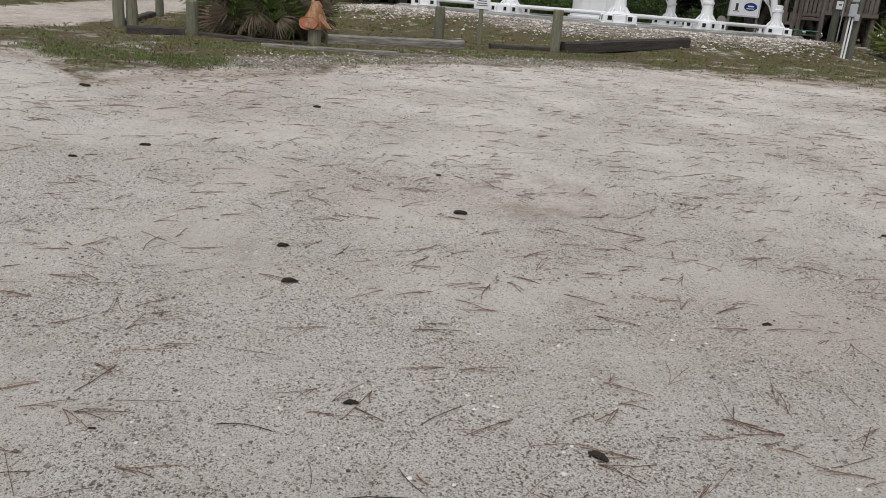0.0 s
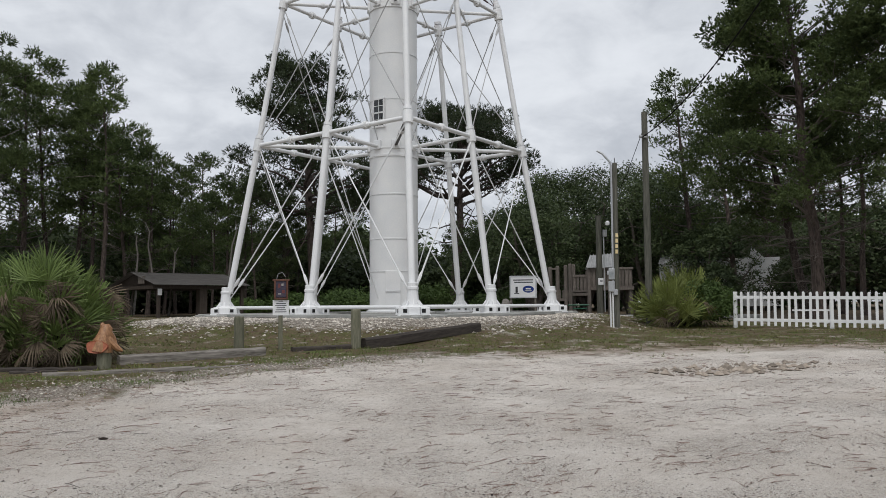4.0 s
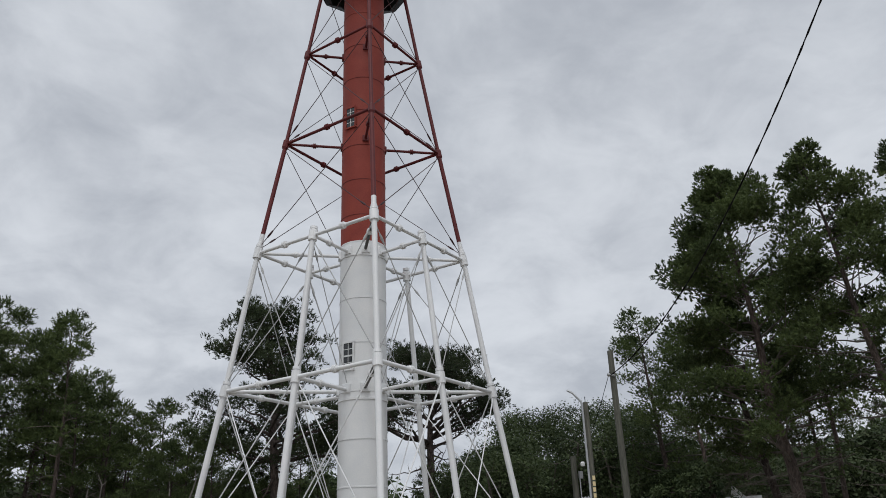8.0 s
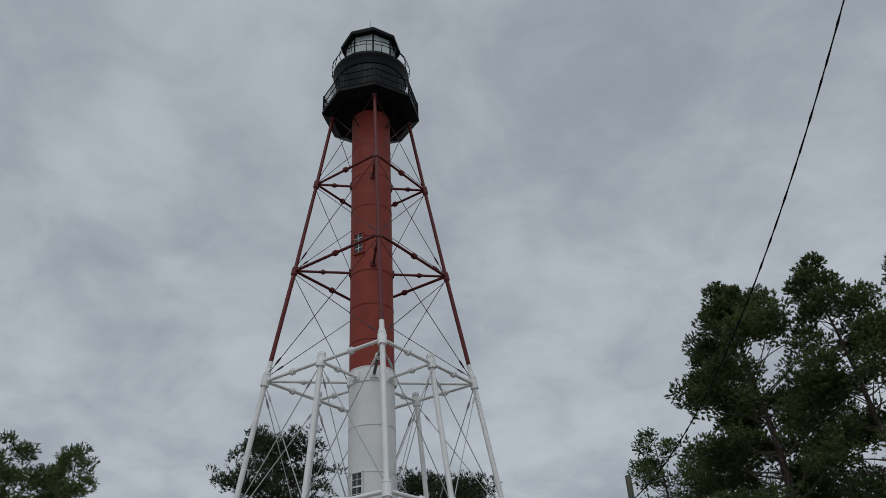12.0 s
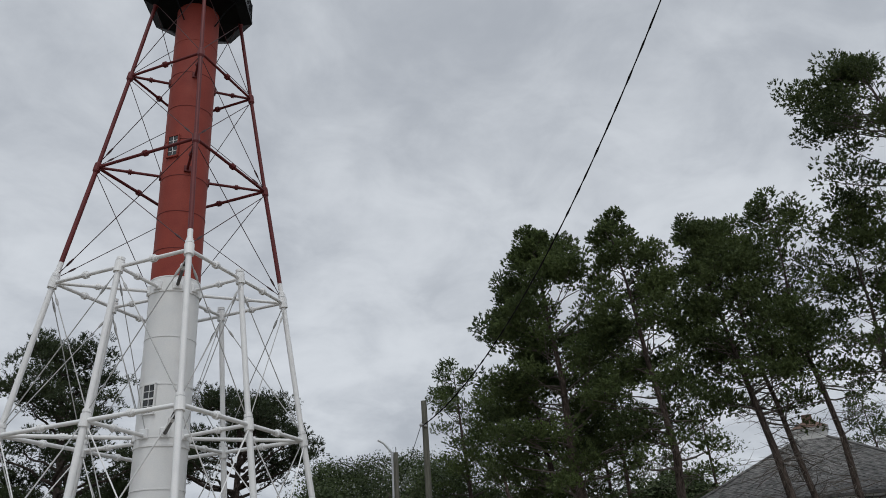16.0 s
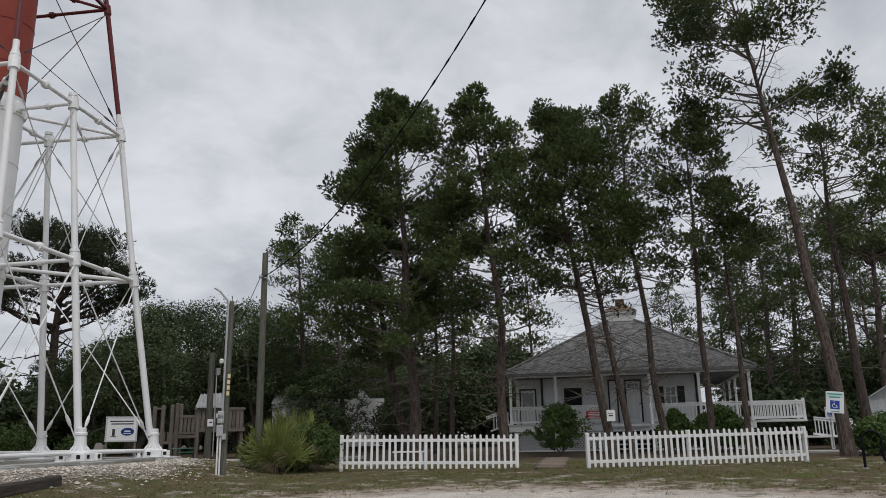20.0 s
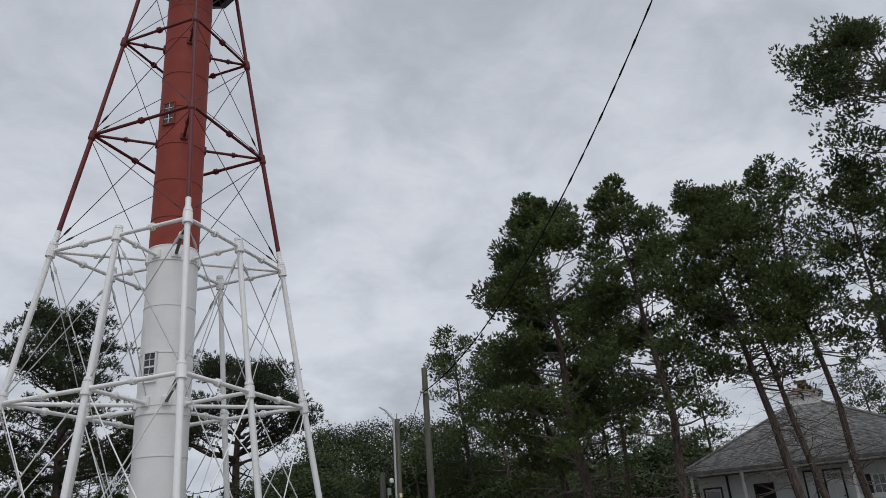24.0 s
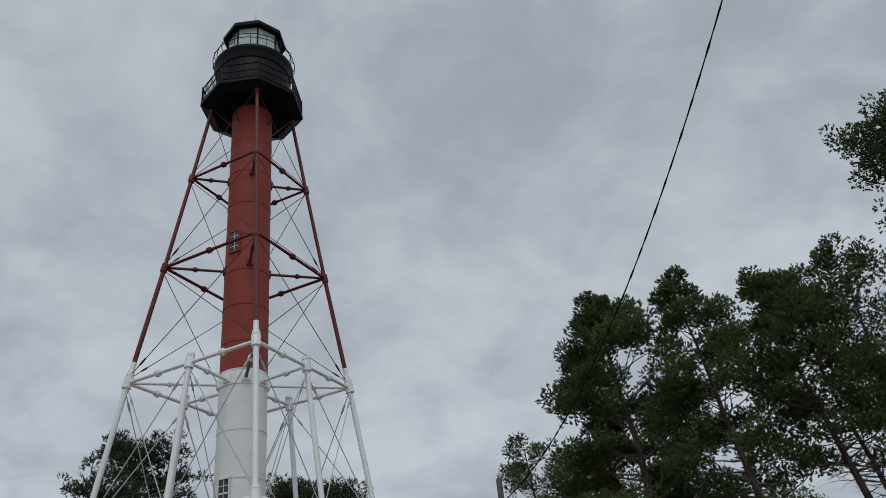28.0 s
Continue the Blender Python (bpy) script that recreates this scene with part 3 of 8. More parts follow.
spots = []
while len(spots) < 27000:
    x, y = view_spot(1.3, 6.5)
    if noise.noise((x * 1.3, y * 1.3, 40)) + 0.6 * noise.noise((x * 4, y * 4, 41)) > rng.uniform(-0.5, 0.6):
        spots.append((x, y, 0.0026 + 0.011 * rng.random() ** 5))
for _ in range(14000):
    x, y = view_spot(5.5, 15)
    spots.append((x, y, 0.006 + 0.013 * rng.random() ** 2))
tagged(new("pebbles", stones_mesh("pebbles", spots, PEBBLE, True)), "small dark pebbles scattered over pale sand", "pebbles", kind="stuff")
spots = [(*view_spot(1.3, 8), 0.004 + 0.010 * rng.random() ** 3) for _ in range(2600)]
tagged(new("shell_bits", stones_mesh("shell_bits", spots, SHELL, True)), "tiny white shell fragments in the sand", "shell bits", kind="stuff")
spots = []
while len(spots) < 7500:
    a, r = rng.uniform(math.pi * 0.95, math.pi * 2.05), math.sqrt(rng.uniform(36, 104))
    x, y = 6 + r * math.cos(a), 27.9 + r * math.sin(a)
    if rng.random() < zones(x, y)[1] + 0.06:
        spots.append((x, y, 0.025 + 0.045 * rng.random() ** 2))
while len(spots) < 9000:
    x, y = view_spot(10.5, 15.5, -14, 16)
    if rng.random() < zones(x, y)[1] * 1.4:
        spots.append((x, y, 0.012 + 0.02 * rng.random() ** 2))
tagged(new("gravel", stones_mesh("gravel", spots, GRAVEL)), "pale gravel spread over the mound under the tower", "gravel", kind="stuff")


def needle_mesh(name, count, r0, r1, lo, hi, thick, material, per=2):
    verts, faces = [], []
    for _ in range(count):
        x, y = view_spot(r0, r1)
        if zones(x, y)[0] > 0.6 or noise.noise((x * 1.1, y * 1.1, 60)) < rng.uniform(-0.6, 0.35):
            continue
        a = rng.gauss(0.25, 0.6) + (math.pi if rng.random() < 0.5 else 0)
        for q in range(per if rng.random() < 0.6 else 1):
            b = a + rng.uniform(-0.35, 0.35) * (q > 0)
            ln, bend = rng.uniform(lo, hi), rng.uniform(-0.28, 0.28)
            k = len(verts)
            th = thick * rng.uniform(0.7, 1.3)
            for i in range(4):
                s = i / 3
                ang = b + bend * s
                px, py = x + ln * s * math.cos(ang), y + ln * s * math.sin(ang)
                pz = surf(px, py) + 0.003 + 0.008 * math.sin(s * math.pi) * rng.random()
                nx, ny = -math.sin(ang) * th, math.cos(ang) * th
                verts += [(px + nx, py + ny, pz), (px - nx, py - ny, pz), (px, py, pz + 1.5 * th)]
            for i in range(3):
                c = k + 3 * i
                faces += [(c + 1, c + 2, c + 5, c + 4), (c + 2, c, c + 3, c + 5)]
    return raw_mesh(name, verts, faces, material)


tagged(new("pine_needles", needle_mesh("pine_needles", 6500, 1.3, 16, 0.05, 0.24, 0.0014, NEEDLE_DEAD, 3)), "dry brown pine needles strewn on the sand", "pine needles", kind="stuff")
tagged(new("twigs", needle_mesh("twigs", 130, 1.5, 14, 0.08, 0.28, 0.0019, BARK_CHIP, 1)), "thin dark broken twigs lying on the sand", "twigs", kind="stuff")


def grass_mesh(name, count, r0, r1, a0, a1, green):
    verts, faces = [], []
    n = 0
    while n < count:
        x, y = view_spot(r0, r1, a0, a1)
        g = zones(x, y)
        clump = noise.noise((x * 0.8, y * 0.8, 9)) + 0.5 * noise.noise((x * 2.5, y * 2.5, 2))
        n += 1
        if g[1] > 0.55 or rng.random() > g[0] or clump < green:
            continue
        z = surf(x, y)
        for _ in range(5):
            a = rng.uniform(0, 6.3)
            ln, w = rng.uniform(0.03, 0.10), rng.uniform(0.004, 0.009)
            px, py = x + rng.uniform(-0.06, 0.06), y + rng.uniform(-0.06, 0.06)
            k = len(verts)
            tx, ty = ln * 0.8 * math.cos(a), ln * 0.8 * math.sin(a)
            verts += [(px - w * math.sin(a), py + w * math.cos(a), z), (px + w * math.sin(a), py - w * math.cos(a), z), (px + tx, py + ty, z + ln * rng.uniform(0.4, 1.0))]
            faces.append((k, k + 1, k + 2))
    return raw_mesh(name, verts, faces, GRASS)


tagged(new("grass", grass_mesh("grass", 26000, 10, 27, -32, 76, -0.05)), "short patchy grass along the edge of the lot", "grass", kind="stuff")


def tuft_mesh(count):
    """Bright little patches of grass along the fringe of the lot."""
    verts, faces = [], []
    while count > 0:
        az = rng.uniform(-27, -12) if count % 3 == 0 else rng.uniform(-30, 70)
        r = float(np.interp(az, EDGE_AZ, EDGE_R)) + rng.uniform(0.1, 2.6 if az < 16 else 4.5)
        cx, cy = r * math.sin(radians(az)), r * math.cos(radians(az))
        if seg_dist(cx, cy, ROAD) < 2.0:
            continue
        count -= 1
        if noise.noise((cx * 0.7, cy * 0.7, 21)) < rng.uniform(-0.25, 0.35) - 0.25 * (az > -12):
            continue
        size = rng.uniform(0.05, 0.30)
        for _ in range(int(280 * size)):
            a, q = rng.uniform(0, 6.3), size * rng.random() ** 0.7
            px, py = cx + 1.5 * q * math.cos(a), cy + q * math.sin(a)
            z = surf(px, py)
            ln, w, b = rng.uniform(0.015, 0.06), rng.uniform(0.004, 0.009), rng.uniform(0, 6.3)
            k = len(verts)
            tx, ty = ln * 0.6 * math.cos(b), ln * 0.6 * math.sin(b)
            verts += [(px - w * math.sin(b), py + w * math.cos(b), z - 0.005), (px + w * math.sin(b), py - w * math.cos(b), z - 0.005), (px + tx, py + ty, z + ln * rng.uniform(0.5, 1.0))]
            faces.append((k, k + 1, k + 2))
    return raw_mesh("grass_tufts", verts, faces, TUFT)


TUFT = leaf_mat("fresh_grass", (0.08, 0.12, 0.035), (0.20, 0.26, 0.085), 0.3)
tagged(new("grass_tufts", tuft_mesh(560)), "small fresh green grass tufts at the lot's edge", "grass", kind="stuff")
CLOD = mat("damp_sand_clods", (0.20, 0.165, 0.13), (0.36, 0.31, 0.26), 12, 0.95, bump=0.3, rand=0, island=0.4)
spots = []
for _ in range(420):
    a, q = rng.uniform(0, 6.3), rng.random()
    spots.append((8.3 + 1.7 * q * math.cos(a), 10.9 + 0.7 * q * math.sin(a), 0.012 + 0.10 * rng.random() ** 4))
for _ in range(500):
    az = rng.uniform(-30, -8)
    r = float(np.interp(az, EDGE_AZ, EDGE_R)) + rng.gauss(-0.3, 0.5)
    spots.append((r * math.sin(radians(az)), r * math.cos(radians(az)), 0.01 + 0.03 * rng.random() ** 3))
tagged(new("sand_clods", stones_mesh("sand_clods", spots, CLOD)), "brown clods of disturbed damp sand", "clods", kind="stuff")


def litter_mesh(name, count, r0, r1, a0, a1):
    verts, faces = [], []
    for _ in range(count):
        x, y = view_spot(r0, r1, a0, a1)
        g = zones(x, y)
        if g[0] < 0.3 or g[1] > 0.8:
            continue
        z, a, s = surf(x, y) + 0.006, rng.uniform(0, 6.3), 0.012 + 0.035 * rng.random() ** 2
        c, d = math.cos(a) * s, math.sin(a) * s
        k = len(verts)
        verts += [(x + c, y + d, z), (x - d * 0.4, y + c * 0.4, z + rng.uniform(0, 0.02)), (x - c, y - d, z + 0.004), (x + d * 0.4, y - c * 0.4, z + rng.uniform(0, 0.02))]
        faces.append((k, k + 1, k + 2, k + 3))
    return raw_mesh(name, verts, faces, mat("dry_leaf_litter", (0.06, 0.036, 0.024), (0.30, 0.21, 0.145), 5, 0.9, bump=0, rand=0, island=0.5))


tagged(new("leaf_litter", litter_mesh("leaf_litter", 20000, 10.5, 25, -28, 74)), "dry brown leaves among the thin grass", "leaf litter", kind="stuff")


def bark_chip(x, y, ln, rz, seed):
    """A black scrap of cone or bark, knobbly and slightly curled."""
    q = random.Random(seed)
    bm = bmesh.new()
    pts = [(ln * (s - 0.5), 0.12 * ln * math.sin(s * 3), 0.10 * ln + 0.05 * ln * q.random()) for s in (0, 0.2, 0.45, 0.7, 0.9, 1)]
    tube(bm, pts, [0.04 * ln, 0.13 * ln, 0.17 * ln, 0.15 * ln, 0.10 * ln, 0.03 * ln], 7)
    for i in range(9):
        s = q.uniform(-0.4, 0.4)
        box(bm, (ln * s, q.uniform(-0.12, 0.12) * ln, 0.14 * ln), (0.10 * ln, 0.09 * ln, 0.05 * ln), pose(0, 0, 0, q.uniform(-30, 30), q.uniform(-20, 20), 0))
    for v in bm.verts:
        v.co += Vector((q.uniform(-1, 1), q.uniform(-1, 1), q.uniform(-0.7, 0.7))) * 0.06 * ln
    return solo("bark_chip", bm, BARK_CHIP, pose(x, y, surf(x, y) - 0.01 * ln, 0, 0, rz), "blackened scrap of pine bark lying on sand", "bark chip", "bark chips on the lot")


for i, (x, y, ln, rz) in enumerate(((-0.72, 4.21, 0.085, 20), (-0.60, 3.72, 0.10, 12), (-3.63, 8.52, 0.14, 0), (0.73, 2.36, 0.095, -40), (-2.19, 6.2, 0.10, 5), (0.34, 5.06, 0.11, -5), (-1.1, 8.4, 0.10, 0), (-0.18, 2.62, 0.07, 10), (-2.55, 5.7, 0.08, 0), (1.85, 3.55, 0.06, 5), (-1.05, 2.35, 0.035, 0), (0.20, 5.95, 0.06, 40), (3.35, 5.1, 0.07, 15), (2.05, 5.6, 0.05, 60))):
    bark_chip(x, y, ln * 0.85, rz, i)

# ---- lighthouse ----
RINGS = ((0.0, 6.056), (6.16, 4.97), (11.55, 4.09), (16.46, 3.217), (20.98, 2.462))
DECK_Z = 25.12
lighthouse = thing("lighthouse", Matrix.Translation(TOWER) @ pose(0, 0, 0, 0, 0, math.degrees(-0.119)), "tall iron skeleton lighthouse, white below, red above, black lantern", "lighthouse")


def leg_r(h):
    """The corner legs' distance from the axis at a height."""
    return float(np.interp(h, [a for a, b in RINGS] + [DECK_Z], [b for a, b in RINGS] + [1.80]))


def node(k, h):
    """The place of leg k (0 to 7, corners even) at a height; mid-side legs stand on the straight sides."""
    r = leg_r(h)
    c = [Vector((r * math.cos(radians(a)), r * math.sin(radians(a)), h)) for a in (-90, 0, 90, 180)]
    return c[k // 2] if k % 2 == 0 else (c[k // 2] + c[(k // 2 + 1) % 4]) / 2


def cyl_point(k, h, r=0.9):
    v = node(k, h)
    v = Vector((v.x, v.y, 0)).normalized() * r
    return Vector((v.x, v.y, h))


# the stair cylinder, plate course by plate course
for lo, hi, col in ((0.0, 1.56, WHITE), (1.56, 2.74, WHITE), (2.74, 4.38, WHITE), (4.38, 6.08, WHITE), (6.08, 7.90, WHITE), (7.90, 9.63, WHITE), (9.63, 11.92, WHITE), (11.92, 13.1, RED), (13.1, 14.66, RED), (14.66, 16.24, RED), (16.24, 17.91, RED), (17.91, 19.51, RED), (19.51, 21.2, RED), (21.2, 22.9, RED), (22.9, DECK_Z, RED)):
    bm = bmesh.new()
    lathe(bm, ((0.9, lo), (0.9, hi - 0.05), (0.912, hi - 0.045), (0.912, hi - 0.004), (0.9, hi)), 48)
    part("shell_plate", bm, col, lighthouse, "riveted white iron shell course" if col is WHITE else "riveted red-brown iron shell course", True)
# darker strips paint the shadow line below each plate's lip
for h in (1.56, 2.74, 4.38, 6.08, 7.90, 9.63, 13.1, 14.66, 16.24, 17.91, 19.51, 21.2):
    bm = bmesh.new()
    lathe(bm, ((0.9, h - 0.062), (0.9145, h - 0.060), (0.9145, h - 0.047), (0.9, h - 0.045)), 48)
    part("seam_strip", bm, SEAM if h < 12 else RED_PIPE, lighthouse)
for h, col in ((5.72, WHITE), (11.30, WHITE)):
    bm = bmesh.new()
    lathe(bm, ((0.9, h), (0.935, h + 0.01), (0.935, h + 0.09), (0.9, h + 0.10)), 48)
    part("shell_band", bm, col, lighthouse)
bm = bmesh.new()
lathe(bm, ((1.02, -0.05), (1.02, 0.10), (0.95, 0.12), (0.95, 0.20), (0.9, 0.21)), 40)
part("base_flange", bm, WHITE, lighthouse)


def tower_window(z0, z1, turn, col):
    """A double-hung sash window in the shell."""
    m = Matrix.Rotation(radians(turn), 4, "Z") @ Matrix.Translation((0.885, 0, 0))
    w, h = 0.46, z1 - z0
    bm = bmesh.new()
    box(bm, (0.02, 0, z0 + h / 2), (0.06, w, h), m)
    win = part("window", bm, SOCKET, lighthouse, "small sash window with dark panes")
    bm = bmesh.new()
    for y, z, sy, sz in ((-w / 2, h / 2, 0.05, h), (w / 2, h / 2, 0.05, h), (0, 0, w + 0.12, 0.06), (0, h, w + 0.05, 0.06), (0, h / 2, w, 0.055)):
        box(bm, (0.045, y, z0 + z), (0.07, sy, sz), m)
    part("window_frame", bm, col, win)
    for zz in (h * 0.25, h * 0.75):
        bm = bmesh.new()
        box(bm, (0.05, 0, z0 + zz), (0.025, 0.022, h / 2), m)
        box(bm, (0.05, 0, z0 + zz), (0.025, w, 0.022), m)
        part("glazing_bar", bm, PVC, win)
        for y in (-w / 4, w / 4):
            for dz in (-h / 8, h / 8):
                bm = bmesh.new()
                box(bm, (0.052, y, z0 + zz + dz), (0.004, w / 2 - 0.05, h / 4 - 0.045), m)
                part("pane", bm, DARK_GLASS, win)


VIEW = -102.15 - math.degrees(-0.119)
tower_window(6.83, 7.86, VIEW - 35, WHITE)
tower_window(17.04, 18.0, VIEW - 35, RED)
# iron door on the foot of the shell with a bar across
bm = bmesh.new()
m = Matrix.Rotation(radians(VIEW - 2), 4, "Z")
box(bm, (0.892, 0, 0.9), (0.05, 0.56, 1.30), m, 0.008)
tower_door = part("door", bm, WHITE, lighthouse, "white iron door plate")
bm = bmesh.new()
box(bm, (0.93, 0.0, 0.80), (0.03, 0.55, 0.045), m)
part("door_bar", bm, SEAM, tower_door)

# legs, collars and feet
foot_bm = bmesh.new()
lathe(foot_bm, ((0.40, 0.26), (0.22, 0.34), (0.175, 0.80), (0.20, 0.81), (0.20, 0.88), (0.165, 0.90), (0.165, 1.02), (0.13, 1.04)), 16)
foot_me = mesh_from("foot_cone", foot_bm, WHITE_PIPE)
bm = bmesh.new()
box(bm, (0, 0, 0), (0.05, 0.035, 0.34), Matrix.Translation((0.30, 0, 0.34)) @ Matrix.Rotation(radians(-38), 4, "Y"))
rib_me = mesh_from("rib", bm, WHITE_PIPE)
bm = bmesh.new()
box(bm, (0, 0, 0.015), (1.06, 1.06, 0.05), None, 0.015)
for sx in (-1, 1):
    for sy in (-1, 1):
        box(bm, (0.36 * sx, 0.36 * sy, 0.14), (0.30, 0.30, 0.22), None, 0.02)
box(bm, (0, 0, 0.13), (0.86, 0.40, 0.24), None, 0.02)
box(bm, (0, 0, 0.13), (0.40, 0.86, 0.24), None, 0.02)
box(bm, (0, 0, 0.26), (0.84, 0.84, 0.05), None, 0.02)
base_me = mesh_from("foot_base", bm, WHITE_PIPE)
# flat black plates stand for the shade inside the feet's sockets
bm = bmesh.new()
box(bm, (0, 0, 0), (0.13, 0.02, 0.12), None)
socket_me = mesh_from("socket", bm, SOCKET)
bm = bmesh.new()
box(bm, (0, 0, 0), (1.5, 1.5, 0.16), None, 0.02)
pad_me = mesh_from("footing", bm, CONCRETE)
bm = bmesh.new()
lathe(bm, ((0.03, 0), (0.03, 0.05), (0.02, 0.07), (0.015, 0.10)), 6)
bolt_me = mesh_from("bolt", bm, WHITE_PIPE)

for k in range(8):
    p0 = node(k, 0)
    turn = math.degrees(math.atan2(p0.y, p0.x))
    fm = Matrix.Translation((p0.x, p0.y, 0)) @ pose(0, 0, 0, 0, 0, turn if k % 2 == 0 else (-45 + 90 * (k // 2)))
    pad = piece("footing", pad_me, lighthouse, Matrix.Translation((p0.x, p0.y, -0.085)) @ pose(0, 0, 0, 0, 0, 45), "pale concrete footing")
    foot = piece("foot_base", base_me, lighthouse, fm @ Matrix.Diagonal((0.9, 0.9, 0.94, 1)), "white cast-iron foot with square sockets")
    piece("foot_cone", foot_me, foot)
    for a in range(8):
        piece("rib", rib_me, foot, Matrix.Rotation(radians(45 * a), 4, "Z"))
    for a in range(4):
        for s in (-0.30, 0.30):
            piece("socket", socket_me, foot, Matrix.Rotation(radians(90 * a), 4, "Z") @ Matrix.Translation((s, -0.512, 0.15)))
    for sx in (-0.46, 0.46):
        for sy in (-0.46, 0.46):
            piece("bolt", bolt_me, foot, Matrix.Translation((sx, sy, 0.04)))

RI_TOP = 12.35
for k in range(8):
    hs = [0.75, 6.16, 11.55]
    for lo, hi in zip(hs, hs[1:]):
        bm = bmesh.new()
        tube(bm, (node(k, lo), node(k, hi)), 0.112 if lo < 6 else 0.100, 16)
        leg = part("leg", bm, WHITE_PIPE, lighthouse, "white tubular leg", True)
        bm = bmesh.new()
        d = (node(k, hi) - node(k, lo)).normalized()
        for dz, r, hh in ((0.0, 0.165, 0.42), (0.30, 0.145, 0.10)):
            tube(bm, (node(k, hi) - d * (hh / 2 - dz), node(k, hi) + d * (hh / 2 + dz)), r, 14)
        part("collar", bm, WHITE_PIPE, leg)
    if k % 2 == 0:
        bm = bmesh.new()
        tube(bm, (node(k, 11.4), node(k, 12.0), node(k, 12.02), node(k, RI_TOP)), (0.115, 0.115, 0.095, 0.095), 14)
        part("leg_sleeve", bm, WHITE_PIPE, lighthouse, "", True)
        for lo, hi in ((RI_TOP - 0.05, 16.46), (16.46, 20.98), (20.98, DECK_Z)):
            bm = bmesh.new()
            tube(bm, (node(k, lo), node(k, hi)), 0.088 if lo < 16 else 0.078, 14)
            leg = part("leg", bm, RED_PIPE, lighthouse, "red tubular leg", True)
            bm = bmesh.new()
            d = (node(k, hi) - node(k, lo)).normalized()
            tube(bm, (node(k, hi) - d * 0.26, node(k, hi) - d * 0.18, node(k, hi) + d * 0.14, node(k, hi) + d * 0.2), (0.09, 0.135, 0.135, 0.09), 12)
            part("collar", bm, RED_PIPE, leg)
    else:
        bm = bmesh.new()
        lathe(bm, ((0.13, 11.5), (0.14, 11.62), (0.10, 11.72), (0.02, 11.76)), 12, (node(k, 11.5).x, node(k, 11.5).y))
        part("leg_cap", bm, WHITE_PIPE, lighthouse)


def strut(p, q, r, col, balls, rb):
    bm = bmesh.new()
    tube(bm, (p, q), r, 12)
    s = part("strut", bm, col, lighthouse, "horizontal tubular strut", True)
    for u in balls:
        c = p.lerp(q, u)
        d = (q - p).normalized()
        bm = bmesh.new()
        tube(bm, (c - d * rb * 1.4, c - d * rb * 0.55, c - d * rb * 0.5, c - d * 0.012, c - d * 0.01, c + d * 0.01, c + d * 0.012, c + d * rb * 0.5, c + d * rb * 0.55, c + d * rb * 1.4), (r * 1.15, r * 1.25, rb, rb, rb * 0.86, rb * 0.86, rb, rb, r * 1.25, r * 1.15), 12)
        part("coupling", bm, col, s)
    return s


for h in (6.16, 11.55):
    for k in range(8):
        strut(node(k, h), node((k + 1) % 8, h), 0.074 if h < 8 else 0.066, WHITE_PIPE, (0.5,), 0.135)
        s = strut(cyl_point(k, h - 0.05 if k % 2 else h, 0.88), node(k, h), 0.07 if h < 8 else 0.062, WHITE_PIPE, (0.55,), 0.125)
        # the front strut is darker grey than its neighbours
        if k == 0:
            s.data.materials[0] = STRUT_DARK
            tagged(s, "dark grey strut with white coupling")
        c = cyl_point(k, h, 0.93)
        bm = bmesh.new()
        box(bm, (0, 0, 0), (0.10, 0.34, 0.34), Matrix.Translation(c) @ Matrix.Rotation(math.atan2(c.y, c.x), 4, "Z"), 0.02)
        part("strut_socket", bm, WHITE_PIPE, lighthouse)
for h in (16.46, 20.98):
    for k in (0, 2, 4, 6):
        strut(node(k, h), node((k + 2) % 8, h), 0.062 if h < 18 else 0.055, RED_PIPE, (0.5,), 0.125)
        strut(cyl_point(k, h, 0.88), node(k, h), 0.055, RED_PIPE, (0.5,), 0.11)
        c = cyl_point(k, h, 0.92)
        bm = bmesh.new()
        box(bm, (0, 0, 0), (0.09, 0.26, 0.28), Matrix.Translation(c) @ Matrix.Rotation(math.atan2(c.y, c.x), 4, "Z"), 0.02)
        part("strut_socket", bm, RED_PIPE, lighthouse)


def rod(p, q, r, col, clevis=True):
    d = (q - p).normalized()
    bm = bmesh.new()
    tube(bm, (p, q), r, 6)
    s = part("tie_rod", bm, col, lighthouse, "thin diagonal tie rod", True)
    if clevis:
        c = p + d * min(0.75, (q - p).length * 0.12)
        bm = bmesh.new()
        tube(bm, (c - d * 0.20, c - d * 0.16, c, c + d * 0.16, c + d * 0.20), (r, r * 1.9, r * 2.6, r * 1.9, r), 6)
        part("turnbuckle", bm, col, s)
    return s


for lo, hi in ((0.55, 6.1), (6.35, 11.35)):
    r = 0.022 if lo < 6 else 0.019
    for k in range(8):
        j = (k + 1) % 8
        for a, b in ((k, j), (j, k)):
            off = 0.05 if a == k else -0.05
            p, q = node(a, lo), node(b, hi)
            p, q = p + Vector((p.x, p.y, 0)).normalized() * off, q + Vector((q.x, q.y, 0)).normalized() * off
            rod(*((q, p) if lo > 6 else (p, q)), r, ROD_GREY if lo > 6 else WHITE_PIPE)
        if k % 2:
            rod(node(k, hi), cyl_point(k, lo), r * 0.9, ROD_GREY if lo > 6 else WHITE_PIPE, lo > 6)
for lo, hi in ((11.75, 16.3), (16.55, 20.8), (21.1, DECK_Z - 0.1)):
    for k in (0, 2, 4, 6):
        j = (k + 2) % 8
        for a, b in ((k, j), (j, k)):
            off = 0.04 if a == k else -0.04
            p, q = node(a, lo), node(b, hi)
            rod(p + Vector((p.x, p.y, 0)).normalized() * off, q + Vector((q.x, q.y, 0)).normalized() * off, 0.0165, RED_ROD, lo < 20)
